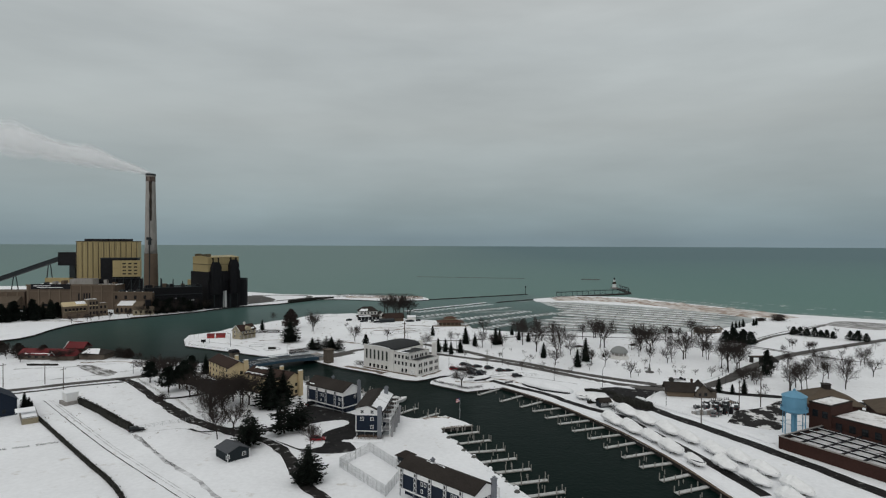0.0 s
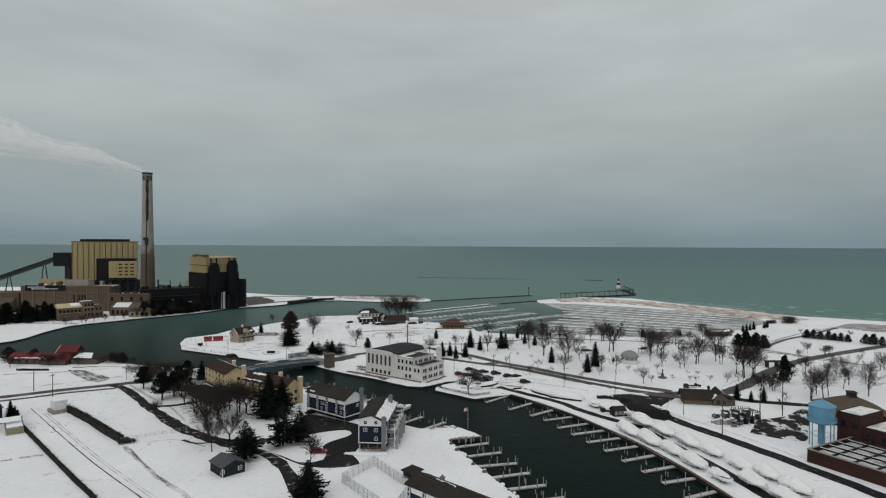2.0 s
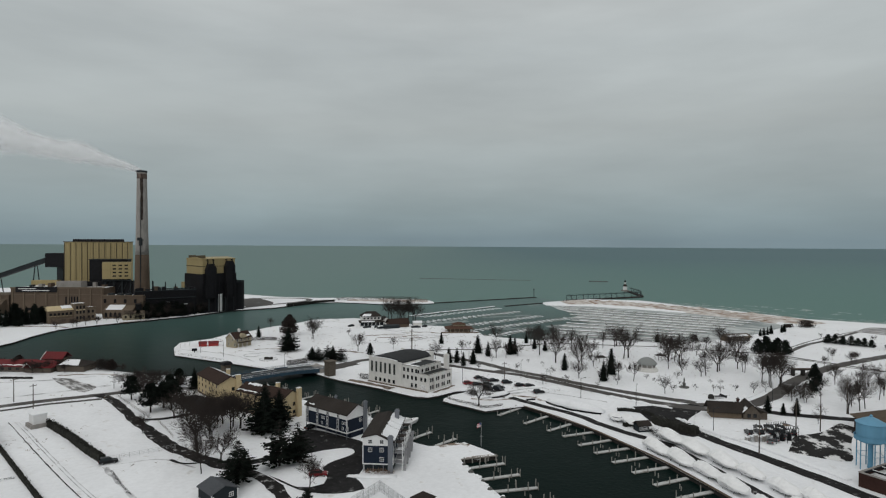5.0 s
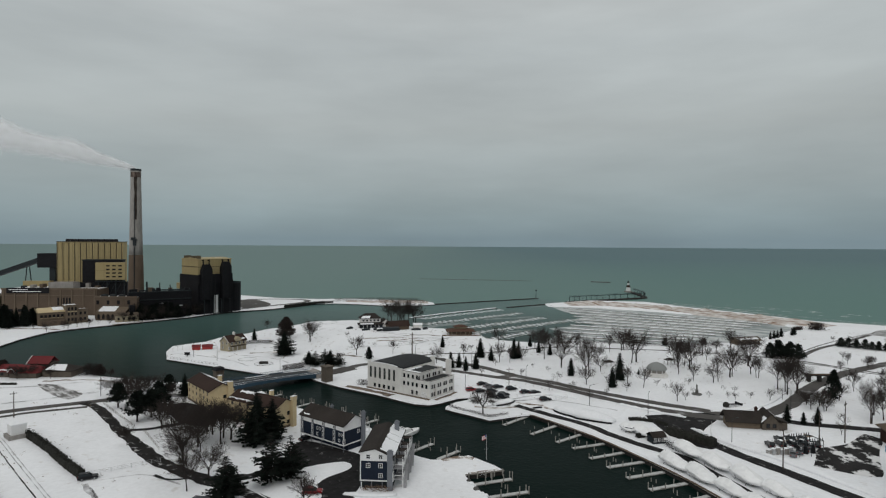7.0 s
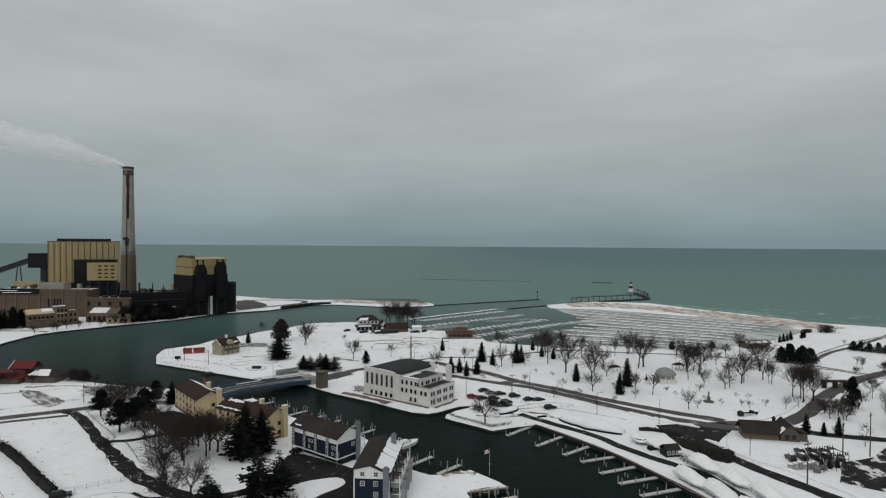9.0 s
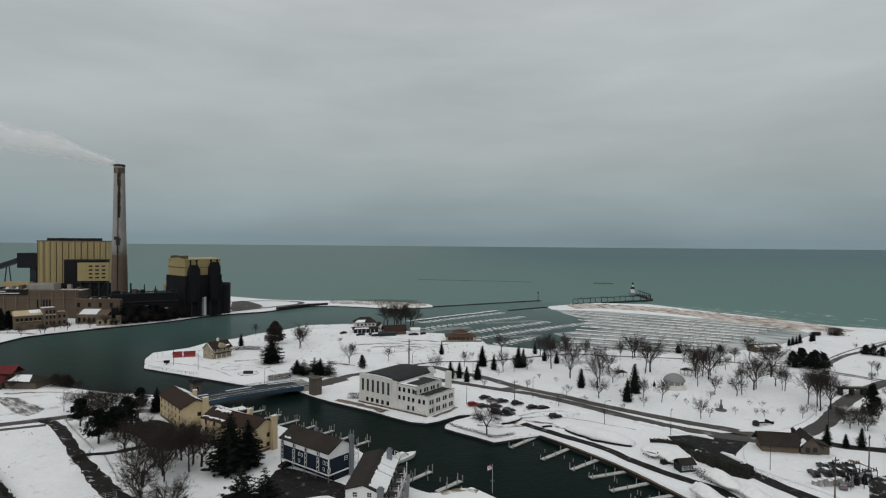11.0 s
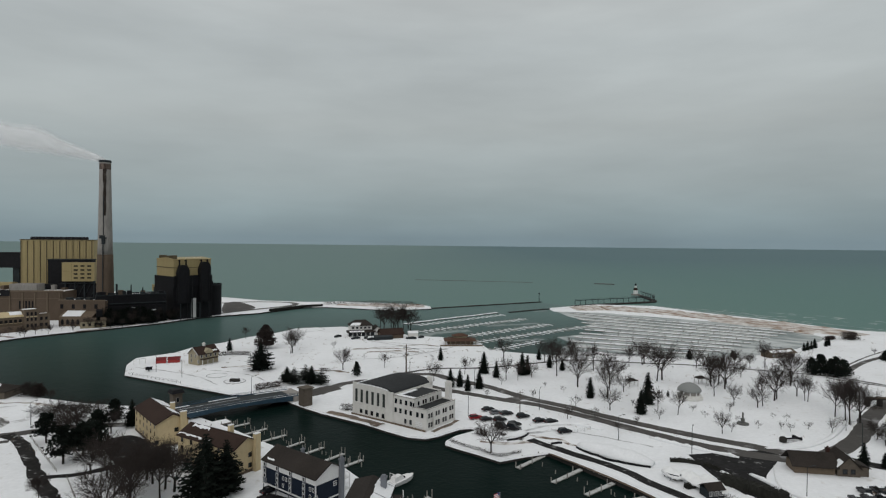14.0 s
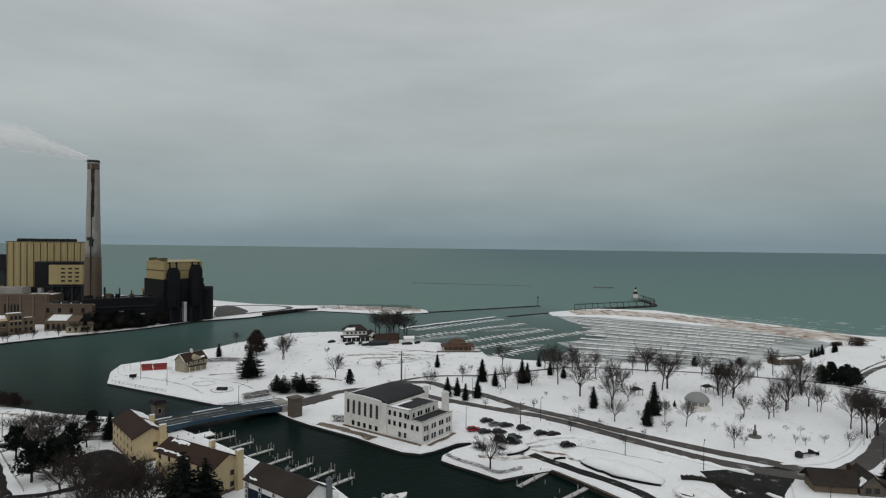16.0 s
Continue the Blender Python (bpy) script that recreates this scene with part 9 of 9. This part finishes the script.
snow_bank([(26, 266), (38, 268), (47, 262)], 2.0, 0.7)
snow_bank([(-2, 306.5), (19, 293), (32, 286)], 1.6, 0.5)
snow_bank([(60, 255), (72, 244), (80, 238)], 2.2, 0.8)
snow_bank([(92, 246), (104, 247), (118, 256), (132, 270)], 2.0, 0.6)
snow_bank([(-30, 173.4), (-24, 172.4), (-17, 173)], 2.5, 0.6)

# rings and kerbs of the point's plaza
for x, y, r0 in ((-106.0, 334.0, 4.6), (-94.5, 323.5, 4.6), (-93, 470, 9.0)):
    ring = thing("stone_ring", "low snow-dusted stone ring in the plaza", "ring wall", x, y, GROUND, 0, "plaza rings")
    part("kerb", Geo().lathe([(r0, 0), (r0, 0.22), (r0 - 0.3, 0.22), (r0 - 0.3, 0)], 28, cap=False), M_SLUSH, ring)
    if r0 < 5 and x > -100:
        part("bench_block", Geo().box(-2.0, 2.0, -0.9, 0.9, 0, 1.1), M_QUAY, ring)
gate = thing("harbour_gate_frame", "white steel frame at the end of the point", "frame", -152.5, 352.5, GROUND, 60)
for k in range(3):
    part("post", Geo().box(k * 3.0, k * 3.0 + 0.2, 0, 0.2, 0, 2.6), M_TRIM, gate)
part("top_bar", Geo().box(0, 6.2, 0, 0.2, 2.6, 2.8), M_TRIM, gate)
kiosk = thing("dark_kiosk", "small dark kiosk on a post on the point", "kiosk", -139.8, 341, GROUND, 20)
part("post", Geo().box(-0.25, 0.25, -0.25, 0.25, 0, 0.8), M_STEEL, kiosk)
part("box", Geo().box(-1.3, 1.3, -0.8, 0.8, 0.8, 2.3), M_BLACK, kiosk)
part("snow_cap", Geo().box(-1.4, 1.4, -0.9, 0.9, 2.3, 2.5), M_SNOWP, kiosk)
sub_st = thing("switchyard_frame", "open steel switchyard frame with dark equipment", "switchyard", 97.0, 199.5, GROUND, 12)
for px in (0, 4.0, 8.0):
    for py in (0, 5.0):
        part("post", Geo().box(px, px + 0.12, py, py + 0.12, 0, 4.4), M_STEEL, sub_st)
    part("cross_beam", Geo().box(px, px + 0.25, 0.25, 5.0, 4.25, 4.4), M_STEEL, sub_st)
for py in (0, 5.0):
    part("beam", Geo().box(0.25, 8.0, py, py + 0.12, 4.25, 4.4).box(0.25, 8.0, py, py + 0.12, 3.0, 3.1), M_STEEL, sub_st)
for k in range(3):
    part("transformer", Geo().cone(1.7 + k * 2.6, 2.5, 0, 2.4, 0.75, 0.35, 8), M_BLACK, sub_st)
    for q in range(3):
        for y in (0.06, 5.06):
            part("insulator", Geo().cone(0.9 + k * 2.6 + q * 0.8, y, 4.4, 5.25, 0.16, 0.08, 5), M_STEEL, sub_st)
    part("bushing", Geo().cone(1.7 + k * 2.6, 2.5, 2.4, 3.6, 0.2, 0.12, 6), M_STEEL, sub_st)
for k in range(6):
    tb = thing("equipment_cabinet", "grey steel equipment cabinet beside the switchyard", "cabinet", 89.0 + k * 1.3, 201.2 + k * 0.1, GROUND, 20, "equipment cabinets")
    part("body", Geo().box(0, 1.2, 0, 1.0, 0, 1.4 + 0.3 * (k % 3)), M_FENCE if k % 2 else M_CONCRETE, tb)
    part("snow_cap", Geo().box(-0.05, 1.25, -0.05, 1.05, 1.4 + 0.3 * (k % 3), 1.52 + 0.3 * (k % 3)), M_SNOWP, tb)
rail_tree = plant_tree(BARE[0], 8.5, 240.5, 11.5, 40, 12)
mast = thing("signal_mast", "tall slim mast in the park", "mast", -22, 343.5, GROUND)
part("shaft", Geo().cone(0, 0, 0, 13, 0.35, 0.2, 8), M_TANBRICK, mast)
for x, y, r, kind in ((93.5, 208.9, 80, "suv"), (97.0, 209.4, 84, "suv"), (100.4, 209.2, 78, "suv"), (104.0, 209.8, 82, "suv"), (99.0, 213.8, 80, "suv"), (102.8, 214.2, 84, "suv"), (106.4, 214.0, 80, "suv")):
    copy_thing(CARS[kind], pose(x, y, GROUND, 0, 0, r))
    cap = thing("car_snow", "snow lying on a parked car", "snow", x, y, GROUND, r, "snow on parked cars")
    part("roof_snow", Geo().rings([[(-1.1, -0.62, 1.55), (0.9, -0.62, 1.55), (0.9, 0.62, 1.55), (-1.1, 0.62, 1.55)], [(-0.9, -0.5, 1.82), (0.7, -0.5, 1.82), (0.7, 0.5, 1.82), (-0.9, 0.5, 1.82)]]), M_SNOWP, cap)
plant_tree(PINE[0], 147.8, 262.6, 11.5, 30, 10, 0.62)
for x, y, h in ((130.6, 248.9, 6), (136.1, 252.8, 7), (134.9, 246.8, 6), (132.6, 255, 6.5), (139, 256, 7)):
    plant_tree(DENSE[int(x) % 2], x, y, h, rt.uniform(0, 360), 12, 1.1)
for x, y, r in ((14.0, 262.0, -35), (17.6, 260.6, -30)):
    copy_thing(CARS["suv"], pose(x, y, GROUND, 0, 0, r) @ Matrix.Diagonal((1.05, 1.1, 1.35, 1)))

# wheel ruts and footpaths pressed into the snow of the point and the park
rp = random.Random(31)
for pts, w in (([(-150, 349), (-128, 340), (-112, 330), (-100, 318)], 0.8), ([(-118, 345), (-104, 342), (-90, 334), (-80, 322)], 0.7), ([(-112, 352), (-98, 350), (-84, 342)], 0.6),
               ([(-58, 372), (-30, 378), (-8, 398), (2, 411)], 1.2), ([(-50, 428), (-34, 416), (-18, 400), (-10, 380), (-12, 352)], 1.0), ([(-60, 434), (-38, 424), (-6, 410)], 1.3),
               ([(-40, 395), (-28, 390), (-14, 392)], 2.2), ([(-26, 402), (-14, 404), (-2, 402)], 2.0), ([(-44, 410), (-36, 408), (-28, 410)], 1.8), ([(30, 262), (44, 256), (58, 246)], 0.9),
               ([(10, 250), (22, 258), (36, 262)], 1.6), ([(16, 256), (30, 266), (44, 268)], 1.2), ([(-170, 250), (-150, 262), (-140, 274)], 0.8), ([(-200, 270), (-176, 276), (-160, 284)], 1.0),
               ([(-95, 180), (-84, 184), (-72, 178)], 0.6), ([(-176, 246), (-160, 256), (-146, 268)], 0.7)):
    tagged(part("snow_rut", ribbon(pts, w, GROUND + 0.022, 0.4, 1.5), M_SLUSH), "grey rut trodden through the snow", "track", kind="structure")

# boulders and drift humps along the townhouse bank
for k in range(26):
    f = k / 25
    a = Vector((0.6, 182)).lerp(Vector((20.5, 135)), f)
    rk = thing("bank_stone", "snow-capped boulder on the edge of the bank", "stone", a.x - rp.uniform(-0.3, 1.2), a.y + rp.uniform(-0.6, 0.6), GROUND, rp.uniform(0, 360), "bank stones")
    r = rp.uniform(0.3, 0.75)
    part("stone", Geo().lathe([(r, -0.2), (r * 1.05, 0.15), (r * 0.7, r * 0.65), (0.0, r * 0.75)], 7), M_STONE if k % 3 == 0 else M_SNOWP, rk)

tagged(part("rubble_ledge", ribbon([(-46.0, 279.8), (-40, 275.8), (-32, 269.9), (-26, 264.8)], 3.4, GROUND + 0.028, 0.8, 1.2, 0.25), M_RUBBLE), "brown rubble ledge between the hall and the quay", "ground", kind="structure")
tagged(part("rubble_ledge", ribbon([(-9.0, 258.6), (-4.5, 264.6), (-0.2, 271.0)], 1.6, GROUND + 0.03, 0.5, 1.2, 0.1), M_RUBBLE), "brown rubble along the wing of the hall", "ground", kind="structure")

# bare earth and rubble showing through the snow
M_EARTH = material("bare_earth", (0.17, 0.125, 0.095), 0.95, 0.30, 0.8, 0.15, 0.05, second=(0.70, 0.69, 0.68), cover=0.46, cover_scale=0.35, soft=0.08)
for pts, w in (([(-6, 195.6), (-1, 198.2), (3, 197.2)], 1.5), ([(1.5, 187.0), (6, 188.3), (9.2, 189.6)], 1.3), ([(-55, 400), (-40, 404), (-22, 402)], 3.0), ([(-46, 392), (-30, 396), (-18, 394)], 2.4), ([(-30, 412), (-16, 416), (-8, 412)], 2.4),
               ([(-66, 345), (-56, 346), (-48, 342)], 2.5), ([(-110, 350), (-100, 354), (-94, 352)], 2.0), ([(22, 256), (30, 252), (36, 246)], 1.8), ([(6, 250), (14, 248), (22, 250)], 1.5),
               ([(96, 212), (104, 214), (112, 220)], 2.0), ([(-240, 452), (-228, 470), (-214, 494), (-200, 516)], 3.0), ([(-300, 430), (-280, 432), (-262, 428)], 3.5), ([(-178, 285), (-160, 288), (-144, 283)], 2.0)):
    tagged(part("bare_earth", ribbon(pts, w, GROUND + 0.026, 0.9, 1.2), M_EARTH), "brown bare earth showing through thin snow", "ground", kind="structure")
